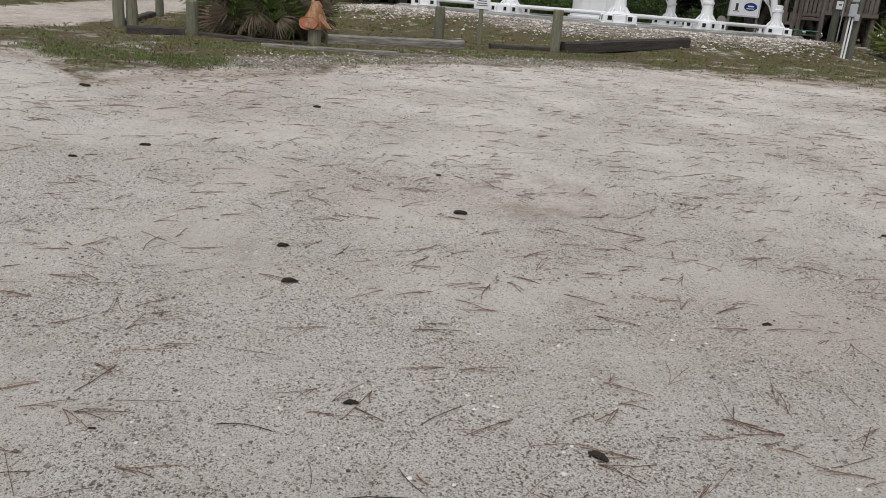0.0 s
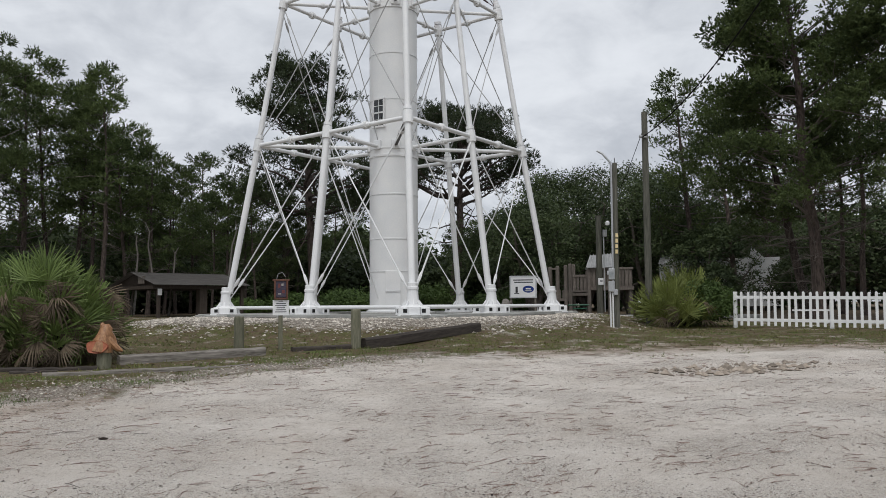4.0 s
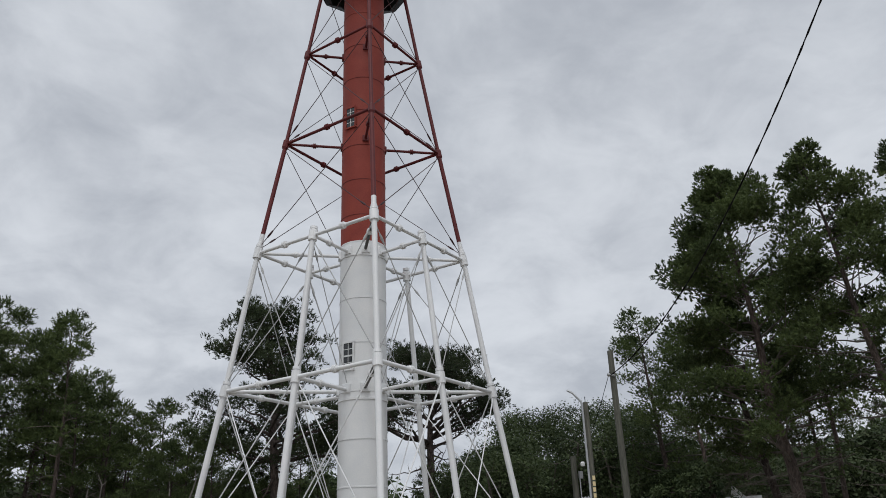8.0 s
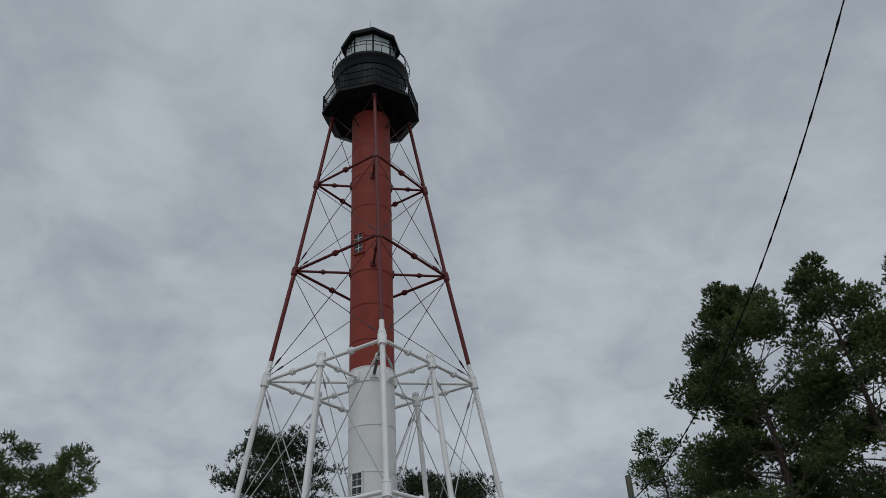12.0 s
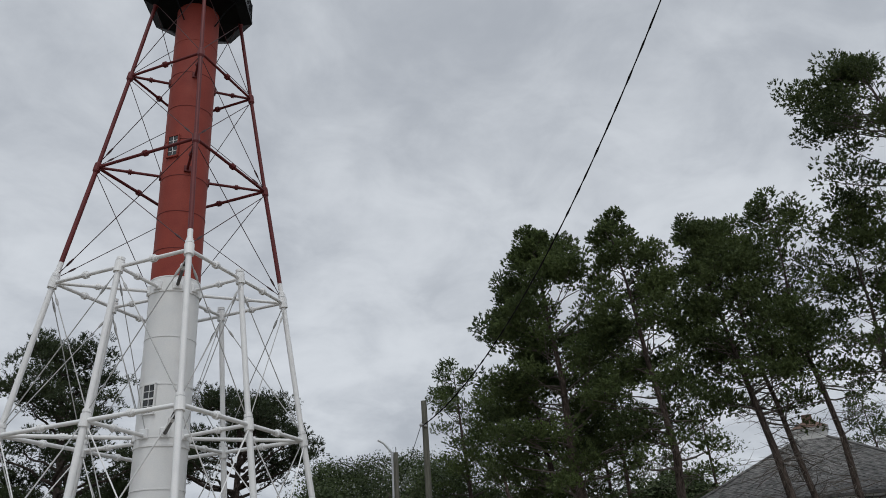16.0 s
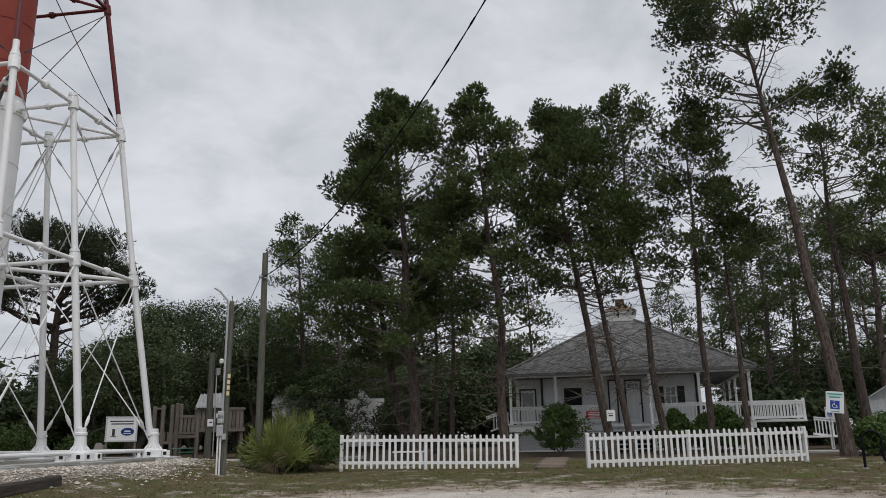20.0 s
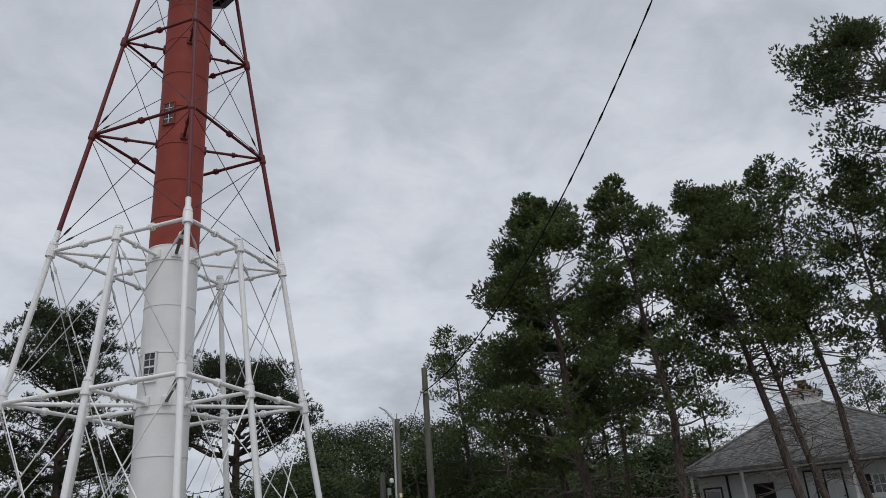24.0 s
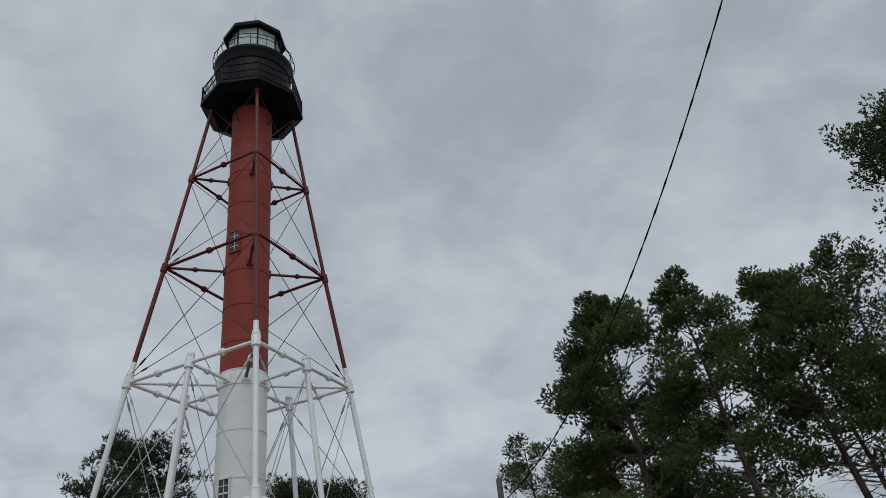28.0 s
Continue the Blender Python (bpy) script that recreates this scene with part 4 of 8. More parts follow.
# low pipes between neighbouring feet, and the slab under the shell
for k in range(8):
    bm = bmesh.new()
    p, q = node(k, 0.24), node((k + 1) % 8, 0.24)
    d = (q - p).normalized() * 0.42
    tube(bm, (p + d, q - d), 0.062, 10)
    part("base_pipe", bm, WHITE_PIPE, lighthouse, "", True)
bm = bmesh.new()
lathe(bm, ((1.55, -0.25), (1.55, 0.02), (1.5, 0.05)), 28)
part("shell_footing", bm, CONCRETE, lighthouse, "weathered concrete slab under the shell")

# gallery, watch room and lantern


def octo(bm, prof, turn=0.0):
    return lathe(bm, prof, 8, (0, 0), turn)


bm = bmesh.new()
octo(bm, ((0.88, DECK_Z - 0.28), (1.9, DECK_Z - 0.20), (2.30, DECK_Z), (2.36, DECK_Z + 0.02), (2.36, DECK_Z + 0.16), (2.30, DECK_Z + 0.18)))
gallery = part("gallery", bm, BLACK, lighthouse, "black octagonal iron gallery deck")
for k in range(8):
    a = radians(45 * k)
    bm = bmesh.new()
    tube(bm, ((0.9 * math.cos(a), 0.9 * math.sin(a), DECK_Z - 1.15), (1.4 * math.cos(a), 1.4 * math.sin(a), DECK_Z - 0.55), (2.2 * math.cos(a), 2.2 * math.sin(a), DECK_Z - 0.02)), (0.03, 0.035, 0.03), 6)
    if k % 2:
        part("bracket", bm, BLACK, gallery)
    else:
        bm.free()
bm = bmesh.new()
lathe(bm, ((1.70, DECK_Z + 0.15), (1.70, 27.1), (1.74, 27.12), (1.80, 27.4), (1.88, 27.62), (1.88, 27.74), (1.80, 27.76)), 40)
watch = part("watch_room", bm, BLACK, lighthouse, "black panelled watch room")
for k in range(8):
    a, b = radians(45 * k), radians(45 * (k + 1))
    p, q = Vector((1.73 * math.cos(a), 1.73 * math.sin(a), 0)), Vector((1.73 * math.cos(b), 1.73 * math.sin(b), 0))
    bm = bmesh.new()
    for s in range(7):
        c = p.lerp(q, (s + 0.5) / 7)
        box(bm, (0, 0, 26.3), (0.035, 0.03, 2.2), Matrix.Translation((c.x, c.y, 0)) @ Matrix.Rotation((a + b) / 2, 4, "Z"))
    part("panel_ribs", bm, BLACK, watch)
R_RAIL = 2.30
for k in range(8):
    a, b = radians(45 * k), radians(45 * (k + 1))
    p, q = Vector((R_RAIL * math.cos(a), R_RAIL * math.sin(a), 0)), Vector((R_RAIL * math.cos(b), R_RAIL * math.sin(b), 0))
    bm = bmesh.new()
    tube(bm, (p + Vector((0, 0, DECK_Z + 0.15)), p + Vector((0, 0, DECK_Z + 1.16))), 0.04, 6)
    part("rail_post", bm, BLACK, gallery)
    for z in (0.26, 0.66, 1.08):
        bm = bmesh.new()
        tube(bm, (p + Vector((0, 0, DECK_Z + z)), q + Vector((0, 0, DECK_Z + z))), 0.03 if z > 1 else 0.022, 6)
        part("rail", bm, BLACK, gallery)
    for s in range(1, 14):
        bm = bmesh.new()
        c = p.lerp(q, s / 14)
        tube(bm, (c + Vector((0, 0, DECK_Z + 0.18)), c + Vector((0, 0, DECK_Z + 1.08))), 0.014, 4)
        part("baluster", bm, BLACK, gallery)
for k in range(16):
    a = radians(22.5 * k + 11)
    bm = bmesh.new()
    u = Vector((math.cos(a), math.sin(a), 0))
    tube(bm, [u * r + Vector((0, 0, z)) for r, z in ((1.84, 27.71), (1.96, 28.01), (1.93, 28.28), (1.78, 28.51))], 0.018, 5)
    part("rail_stanchion", bm, BLACK, watch)
for r, z in ((1.95, 28.11), (1.78, 28.52)):
    bm = bmesh.new()
    tube(bm, [(r * math.cos(radians(15 * k)), r * math.sin(radians(15 * k)), z) for k in range(25)], 0.02, 5)
    part("hoop_rail", bm, BLACK, watch)
bm = bmesh.new()
octo(bm, ((1.30, 27.71), (1.30, 28.08), (1.26, 28.11), (0.2, 28.12)), 0)
lantern = part("lantern", bm, BLACK, lighthouse, "black glazed octagonal lantern room")
for k in range(8):
    a, b = radians(45 * k), radians(45 * (k + 1))
    p, q = Vector((1.25 * math.cos(a), 1.25 * math.sin(a), 0)), Vector((1.25 * math.cos(b), 1.25 * math.sin(b), 0))
    bm = bmesh.new()
    tube(bm, (p + Vector((0, 0, 28.06)), p + Vector((0, 0, 29.55))), 0.045, 6)
    part("mullion", bm, BLACK, lantern)
    bm = bmesh.new()
    tube(bm, (p + Vector((0, 0, 28.38)), q + Vector((0, 0, 28.38))), 0.018, 5)
    part("glazing_bar", bm, BLACK, lantern)
    bm = bmesh.new()
    c = (p + q) / 2
    w = (q - p).length
    box(bm, (0, 0, 28.88), (0.012, w - 0.06, 1.26), Matrix.Translation(c) @ Matrix.Rotation((a + b) / 2, 4, "Z"))
    ob = part("pane", bm, LANTERN_GLASS, lantern, "lantern pane tinted pale for reflected sky")
    ob.visible_shadow = False
bm = bmesh.new()
octo(bm, ((1.22, 29.50), (1.52, 29.54), (1.54, 29.70), (1.46, 29.82), (1.30, 29.94), (0.35, 30.65), (0.16, 30.72), (0.16, 30.92), (0.04, 31.02)), 0)
lroof = part("lantern_roof", bm, BLACK, lantern, "black faceted lantern roof")
bm = bmesh.new()
tube(bm, ((0, 0, 31.00), (0, 0, 31.90)), (0.02, 0.008), 5)
part("lightning_rod", bm, BLACK, lroof)
bm = bmesh.new()
lathe(bm, ((0.10, 28.12), (0.13, 28.26), (0.24, 28.41), (0.30, 28.85), (0.24, 29.15), (0.10, 29.25)), 16)
part("lens", bm, mat("lens_glass", (0.5, 0.55, 0.55), (0.65, 0.68, 0.68), 5, 0.15, bump=0, rand=0), lantern, "pale glass lens", True)
# pale concrete kerbs that edge the gravel under the tower
for k in range(4):
    bm = bmesh.new()
    p, q = node(2 * k, 0), node((2 * k + 2) % 8, 0)
    c, ln = (p + q) / 2, (q - p).length
    u = Vector((c.x, c.y, 0)).normalized()
    box(bm, (0, 0, -0.03), (0.34, ln + 1.6, 0.12), Matrix.Translation(c + u * 0.35) @ Matrix.Rotation(math.atan2(u.y, u.x), 4, "Z"), 0.02)
    part("kerb", bm, CONCRETE, lighthouse, "long pale concrete sill between the feet")

# ---- posts, timbers and signs at the edge of the lot ----


def log_post(x, y, h, r, lean=(0, 0), label="round weathered wooden bollard post", name="bollard_post"):
    """A short round timber post with a worn, slightly chamfered top."""
    bm = bmesh.new()
    tube(bm, ((0, 0, -0.3), (0, 0, h * 0.5), (0.004, 0, h - 0.03), (0.004, 0, h)), (r, r * 0.98, r * 0.95, r * 0.82), 14)
    q = random.Random(int(x * 100))
    for v in bm.verts:
        v.co.x += q.uniform(-0.006, 0.006)
        v.co.y += q.uniform(-0.006, 0.006)
        v.co.z += q.uniform(-0.008, 0.008) * (v.co.z > 0.2)
    return solo(name, bm, GREEN_WOOD, on_ground(x, y) @ pose(0, 0, 0, lean[0], lean[1], x * 40), label, "post", "posts along the lot")


for x, y, h, r in ((0.32, 17.45, 0.72, 0.115), (2.83, 16.95, 0.87, 0.115), (-5.55, 14.64, 0.68, 0.10), (-5.35, 14.75, 0.57, 0.10), (-4.12, 14.26, 0.60, 0.105), (-5.84, 17.75, 0.55, 0.09)):
    log_post(x, y, h, r)
stump_post = log_post(-1.97, 14.37, 0.34, 0.12, label="short round post under an orange carved burl")


def timber(a, b, w, h, material, label, dz=0.0, roll=0.0):
    """A long squared timber, its edges broken and sides wavering."""
    a, b = Vector(a), Vector(b)
    d = b - a
    ln = d.length
    bm = bmesh.new()
    n = 12
    q = random.Random(int(ln * 1000))
    rings = []
    for i in range(n + 1):
        x = ln * i / n
        jy, jz = q.uniform(-0.008, 0.008), q.uniform(-0.01, 0.008)
        c = 0.18 * h
        pr = [(-w / 2, 0), (-w / 2, h - c), (-w / 2 + c, h), (w / 2 - c, h), (w / 2, h - c), (w / 2, 0)]
        rings.append([bm.verts.new((x, y + jy, z + jz * (z > 0))) for y, z in pr])
    for r0, r1 in zip(rings, rings[1:]):
        for k in range(6):
            bm.faces.new((r0[k], r0[(k + 1) % 6], r1[(k + 1) % 6], r1[k]))
    bm.faces.new(rings[0])
    bm.faces.new(rings[-1][::-1])
    za, zb = ground_z(a.x, a.y) - 0.03 + dz, ground_z(b.x, b.y) - 0.03 + dz
    pitch = math.degrees(math.atan2(zb - za, ln))
    return solo("timber_edging", bm, material, pose(a.x, a.y, za, 0, 0, math.degrees(math.atan2(d.y, d.x))) @ pose(0, 0, 0, roll, -pitch, 0), label, "timber", "timber edging of the lot")


timber((-1.82, 15.0), (0.80, 16.1), 0.20, 0.19, GREY_BEAM, "long bleached grey timber with dark cracks")
timber((-2.73, 13.42), (-0.50, 13.85), 0.11, 0.09, GREY_BEAM, "low pale board half sunk in grass")
timber((-0.6, 13.9), (0.55, 14.3), 0.10, 0.06, GREY_BEAM, "low pale board half sunk in grass")
timber((1.41, 16.63), (2.70, 17.0), 0.18, 0.12, BEAM_WOOD, "short dark rotting timber in grass")
timber((3.02, 17.02), (6.30, 18.75), 0.20, 0.24, BEAM_WOOD, "long black creosoted timber beside gravel")
timber((-5.05, 13.62), (-4.20, 14.05), 0.20, 0.17, BEAM_WOOD, "black creosoted timber beside a post")
timber((-5.62, 14.9), (-5.95, 17.6), 0.16, 0.12, BEAM_WOOD, "dark sunken timber beside the sand road")
timber((-4.0, 14.30), (-3.0, 14.15), 0.20, 0.10, BEAM_WOOD, "dark rotten timber breaking apart")
timber((-3.1, 14.05), (-2.05, 14.25), 0.16, 0.09, BEAM_WOOD, "dark rotten timber breaking apart")
timber((-3.3, 13.85), (-2.6, 13.9), 0.12, 0.08, BEAM_WOOD, "dark rotten timber breaking apart")


def burl(x, y, z):
    """An orange-varnished root burl: sawn disc in front, knuckled root arms behind."""
    t = thing("wood_burl", pose(x, y, z, 0, 0, 0), "orange varnished root burl with sawn red face", "carving")
    bm = bmesh.new()
    tube(bm, ((-0.05, 0.0, 0.02), (-0.03, 0, 0.16), (0.0, 0.02, 0.30), (0.03, 0.03, 0.42), (0.02, 0.03, 0.48)), (0.20, 0.17, 0.12, 0.10, 0.05), 12)
    for pts, rr in ((((0.02, 0, 0.24), (0.14, -0.02, 0.14), (0.24, -0.05, 0.05), (0.30, -0.06, 0.02)), (0.10, 0.07, 0.045, 0.015)), (((0.05, 0.02, 0.34), (0.12, 0.05, 0.22), (0.19, 0.06, 0.10)), (0.08, 0.06, 0.03)), (((-0.05, 0, 0.22), (-0.16, 0.02, 0.12), (-0.24, 0.02, 0.08)), (0.09, 0.07, 0.03)), (((0.0, 0.03, 0.4), (-0.06, 0.04, 0.50)), (0.07, 0.03))):
        tube(bm, pts, rr, 8)
    q = random.Random(3)
    for v in bm.verts:
        v.co += v.co.normalized() * 0.02 * noise.noise(v.co * 9)
    part("root", bm, ORANGE_WOOD, t, "", True)
    bm = bmesh.new()
    m = pose(-0.10, -0.14, 0.10, 80, 0, -12)
    n = 20
    ring = [(0.175 * (1 + 0.10 * math.sin(3 * k * 2 * math.pi / n + 1)) * math.cos(k * 2 * math.pi / n), 0.12 * (1 + 0.08 * math.cos(2 * k * 2 * math.pi / n)) * math.sin(k * 2 * math.pi / n)) for k in range(n)]
    lo = [bm.verts.new(m @ Vector((a, b, -0.05))) for a, b in ring]
    hi = [bm.verts.new(m @ Vector((a, b, 0.02))) for a, b in ring]
    inn = [bm.verts.new(m @ Vector((a * 0.82, b * 0.82, 0.012))) for a, b in ring]
    for k in range(n):
        j = (k + 1) % n
        bm.faces.new((lo[k], lo[j], hi[j], hi[k]))
        bm.faces.new((hi[k], hi[j], inn[j], inn[k]))
    bm.faces.new(lo[::-1])
    bm.faces.new(inn)
    part("sawn_face", bm, CUT_WOOD, t, "sawn red-brown face with pale rim")
    return t


burl(-1.97, 14.36, ground_z(-1.97, 14.37) + 0.28)


def panel(bm, w, h, th, m=None, bevel=0.004):
    return box(bm, (0, 0, 0), (w, th, h), m, bevel)


def bars(parent, material, rows, m, name="writing"):
    """Lines of unreadable writing as thin bars: (x, z, width, height)."""
    for x, z, w, h in rows:
        bm = bmesh.new()
        box(bm, (x, 0, z), (w, 0.004, h), m)
        part(name, bm, material, parent)


def notice_post():
    x, y = 1.19, 17.07
    z = ground_z(x, y)
    face = math.degrees(math.atan2(-x, y)) + 4
    t = thing("notice_post", pose(x, y, z, 0, 0, face), "wooden post with white notice and framed poster box", "sign")
    bm = bmesh.new()
    box(bm, (0, 0, 0.55), (0.09, 0.09, 1.3), None, 0.008)
    part("post", bm, GREEN_WOOD, t)
    bm = bmesh.new()
    panel(bm, 0.345, 0.335, 0.012, pose(0, -0.055, 0.92))
    plate = part("notice", bm, SIGN_WHITE, t, "white metal notice with small grey lines")
    bars(plate, SIGN_INK, [(0, 0.02 + k * 0.045 - 0.11, 0.24 - 0.03 * (k % 3), 0.016) for k in range(5)] + [(0, 0.135, 0.10, 0.010)], pose(0, -0.0635, 0.92))
    bm = bmesh.new()
    for a, b, w, h in ((-0.13, 1.32, 0.035, 0.42), (0.13, 1.32, 0.035, 0.42), (0, 1.52, 0.36, 0.035), (0, 1.115, 0.30, 0.035)):
        box(bm, (a, -0.06, b), (w, 0.10, h), None, 0.005)
    box(bm, (0, -0.03, 1.32), (0.26, 0.02, 0.40))
    frame_ = part("poster_box", bm, mat("red_brown_frame", (0.09, 0.036, 0.024), (0.16, 0.07, 0.045), 8, 0.6, rand=0), t, "red-brown wooden poster box")
    bm = bmesh.new()
    panel(bm, 0.215, 0.35, 0.006, pose(0, -0.085, 1.32))
    part("poster", bm, POSTER_BLUE, frame_, "faded dark blue and red poster")
    bars(frame_, POSTER_RED, [(-0.04, 1.40, 0.05, 0.09), (0.05, 1.27, 0.06, 0.07)], pose(0, -0.0895, 0), "print_patch")
    bars(frame_, POSTER_PALE, [(0.03, 1.42, 0.05, 0.05), (-0.03, 1.22, 0.07, 0.03)], pose(0, -0.0895, 0), "print_patch")
    bm = bmesh.new()
    tube(bm, ((-0.10, 0, 1.5), (-0.06, 0, 1.66), (0.03, 0, 1.69), (0.10, 0, 1.60)), 0.006, 5)
    part("wire_handle", bm, GALV, t)


notice_post()


def info_sign():
    x, y = 12.35, 30.9
    t = thing("info_sign", on_ground(x, y, -22), "white two-post sign board with blue oval emblem", "sign")
    w, h, zc = 1.10, 0.90, 1.12
    for s in (-1, 1):
        bm = bmesh.new()
        box(bm, (s * 0.52, 0.03, 0.6), (0.08, 0.08, 1.5), None, 0.006)
        part("post", bm, GREY_WOOD, t)
    bm = bmesh.new()
    for a, b, ww, hh in ((0, zc + h / 2, w + 0.08, 0.06), (0, zc - h / 2, w + 0.08, 0.06), (-w / 2, zc, 0.06, h), (w / 2, zc, 0.06, h)):
        box(bm, (a, -0.02, b), (ww, 0.05, hh), None, 0.005)
    part("frame", bm, SHED_WALL, t)
    bm = bmesh.new()
    panel(bm, w - 0.04, h - 0.04, 0.015, pose(0, -0.022, zc))
    board = part("board", bm, SIGN_WHITE, t)
    m = pose(0, -0.033, zc)
    bars(board, SIGN_INK, [(0, 0.30, 0.86, 0.045), (0.02, 0.20, 0.80, 0.045)], m)
    bars(board, SIGN_INK, [(-0.28, -0.12, 0.10, 0.26), (-0.28, -0.28, 0.22, 0.03)], m, "emblem_tower")
    bm = bmesh.new()
    n = 28
    vs = [bm.verts.new(m @ Vector((0.22 + 0.24 * math.cos(k * 2 * math.pi / n), -0.003, -0.10 + 0.15 * math.sin(k * 2 * math.pi / n)))) for k in range(n)]
    f0 = bm.faces.new(vs)
    bmesh.ops.solidify(bm, geom=[f0], thickness=0.004)
    part("emblem", bm, SIGN_BLUE, board, "blue oval emblem")
    bars(board, SIGN_WHITE, [(0.22, -0.08, 0.22, 0.05), (0.22, -0.17, 0.28, 0.025)], pose(0, -0.042, zc), "emblem_mark")
    bm = bmesh.new()
    ball(bm, (0, 0, 0.26), 0.30, None, 10)
    for v in bm.verts:
        v.co *= 1 + 0.25 * noise.noise(v.co * 4)
        v.co.z = max(v.co.z * 1.05, -0.02)
    solo("boulder", bm, STONE, on_ground(11.75, 31.4), "rounded grey boulder beside the sign board", "rock", smooth=True)


info_sign()

# ---- poles and the overhead cable ----


def lamp_pole():
    x, y = 10.72, 19.62
    t = thing("service_pole", on_ground(x, y, -28), "weathered square service pole with conduit and meter boxes", "utility pole")
    bm = bmesh.new()
    tube(bm, ((0, 0, -0.4), (0.01, 0, 2.4), (0.03, 0, 4.72)), (0.085, 0.078, 0.068), 8)
    part("pole", bm, POLE_WOOD, t)
    bm = bmesh.new()
    tube(bm, ((-0.085, -0.09, 0.9), (-0.07, -0.09, 4.6), (-0.09, -0.09, 4.72), (-0.30, -0.09, 4.98), (-0.46, -0.09, 5.08)), 0.030, 8)
    part("conduit", bm, GALV, t, "grey conduit mast bent at the top", True)
    for dx in (-0.17, -0.10):
        bm = bmesh.new()
        tube(bm, ((dx, -0.10, -0.05), (dx, -0.10, 1.05)), 0.022, 8)
        part("conduit", bm, PVC, t, "white plastic conduit", True)
    for dx, z, w, h in ((-0.12, 1.52, 0.17, 0.32), (-0.13, 1.16, 0.18, 0.30), (-0.02, 1.0, 0.12, 0.16), (-0.20, 1.55, 0.10, 0.12)):
        bm = bmesh.new()
        box(bm, (dx, -0.12, z), (w, 0.12, h), None, 0.012)
        part("meter_box", bm, GALV, t, "grey metal meter box")
    bm = bmesh.new()
    tube(bm, ((-0.12, -0.18, 1.52), (-0.12, -0.22, 1.52)), 0.065, 12)
    part("meter_dial", bm, CLEAR_GLASS, t)
    for k in range(4):
        bm = bmesh.new()
        box(bm, (0.045 - 0.004 * k, -0.092, 2.62 - 0.155 * k), (0.075, 0.008, 0.115), None, 0.003)
        part("number_plate_bar", bm, NUM_YELLOW, t, "small pale yellow plate")
    return t


def pole_round(x, y, h, r, label, lean=0.0):
    t = thing("utility_pole", on_ground(x, y), label, "utility pole")
    bm = bmesh.new()
    tube(bm, ((0, 0, -0.5), (lean * h * 0.5, 0, h * 0.5), (lean * h, 0, h)), (r, r * 0.9, r * 0.78), 12)
    part("pole", bm, POLE_WOOD, t, "", True)
    return t


lamp_pole()
TALL = (12.57, 20.99, 6.62)
tall = pole_round(*TALL, 0.115, "tall round greenish timber utility pole")
bm = bmesh.new()
tube(bm, ((0.0, -0.1, 5.8), (-0.2, -0.1, 5.82)), 0.035, 8)
ball(bm, (-0.2, -0.1, 5.82), 0.06)
part("insulator", bm, GALV, tall)
bm = bmesh.new()
tube(bm, ((0.0, 0.12, 6.05), (-0.3, 0.6, 4.8), (-0.42, 0.9, 4.3), (-0.6, 0.9, 4.6), (-1.4, -0.6, 5.0)), 0.010, 5)
part("drop_wire", bm, RUBBER, tall)
short = pole_round(16.0, 30.9, 4.5, 0.15, "stout weathered pole with small floodlight beside the playground")
bm = bmesh.new()
box(bm, (0.22, -0.15, 3.7), (0.16, 0.14, 0.30), None, 0.01)
part("junction_box", bm, GALV, short)
bm = bmesh.new()
lathe(bm, ((0.02, 0), (0.09, 0.02), (0.10, 0.14), (0.05, 0.20)), 10, (0.34, -0.2))
bm.transform(Matrix.Translation((0, 0, 4.05)))
part("floodlight", bm, PVC, short)
bm = bmesh.new()
tube(bm, ((0.17, -0.14, 0.2), (0.17, -0.14, 3.6)), 0.025, 6)
part("conduit", bm, GALV, short)
bm = bmesh.new()
panel(bm, 0.26, 0.30, 0.01, pose(-0.02, -0.16, 1.55))
part("notice", bm, SIGN_WHITE, short, "small white notice")
bars(short, SIGN_INK, [(0.0, 1.57, 0.12, 0.05)], pose(0, -0.167, 0))


def cable():
    """The service cable, twisted and slightly slack, from the tall pole over the lot."""
    a = Vector((TALL[0] - 0.15, TALL[1] - 0.1, ground_z(TALL[0], TALL[1]) + 5.80))
    b = Vector((CABLE_END))
    n = 90
    bm = bmesh.new()
    core = []
    for i in range(n + 1):
        s = 1.4 * i / n
        c = a + (b - a) * s
        c.z -= CABLE_SAG * 4 * s * (1 - s)
        core.append(c)
    tube(bm, core, 0.014, 6)
    ob = solo("overhead_cable", bm, RUBBER, Matrix(), "black twisted overhead service cable", "cable")
    for ph in (0, math.pi):
        bm = bmesh.new()
        tube(bm, [c + Vector((0.016 * math.cos(i * 1.9 + ph), 0, 0.016 * math.sin(i * 1.9 + ph))) for i, c in enumerate(core)], 0.009, 5)
        part("strand", bm, RUBBER, ob)


CABLE_END, CABLE_SAG = (8.795, 2.835, 13.981), 1.786
cable()

# ---- picket fences ----
bm = bmesh.new()
w, h, th = 0.073, 1.0, 0.02
pr = [(-w / 2, 0), (w / 2, 0), (w / 2, h - 0.035), (w / 4, h), (-w / 4, h), (-w / 2, h - 0.035)]
lo = [bm.verts.new((x, -th / 2, z)) for x, z in pr]
hi = [bm.verts.new((x, th / 2, z)) for x, z in pr]
bm.faces.new(lo)
bm.faces.new(hi[::-1])
for k in range(6):
    bm.faces.new((lo[k], lo[(k + 1) % 6], hi[(k + 1) % 6], hi[k]))
picket_me = mesh_from("picket", bm, PVC)


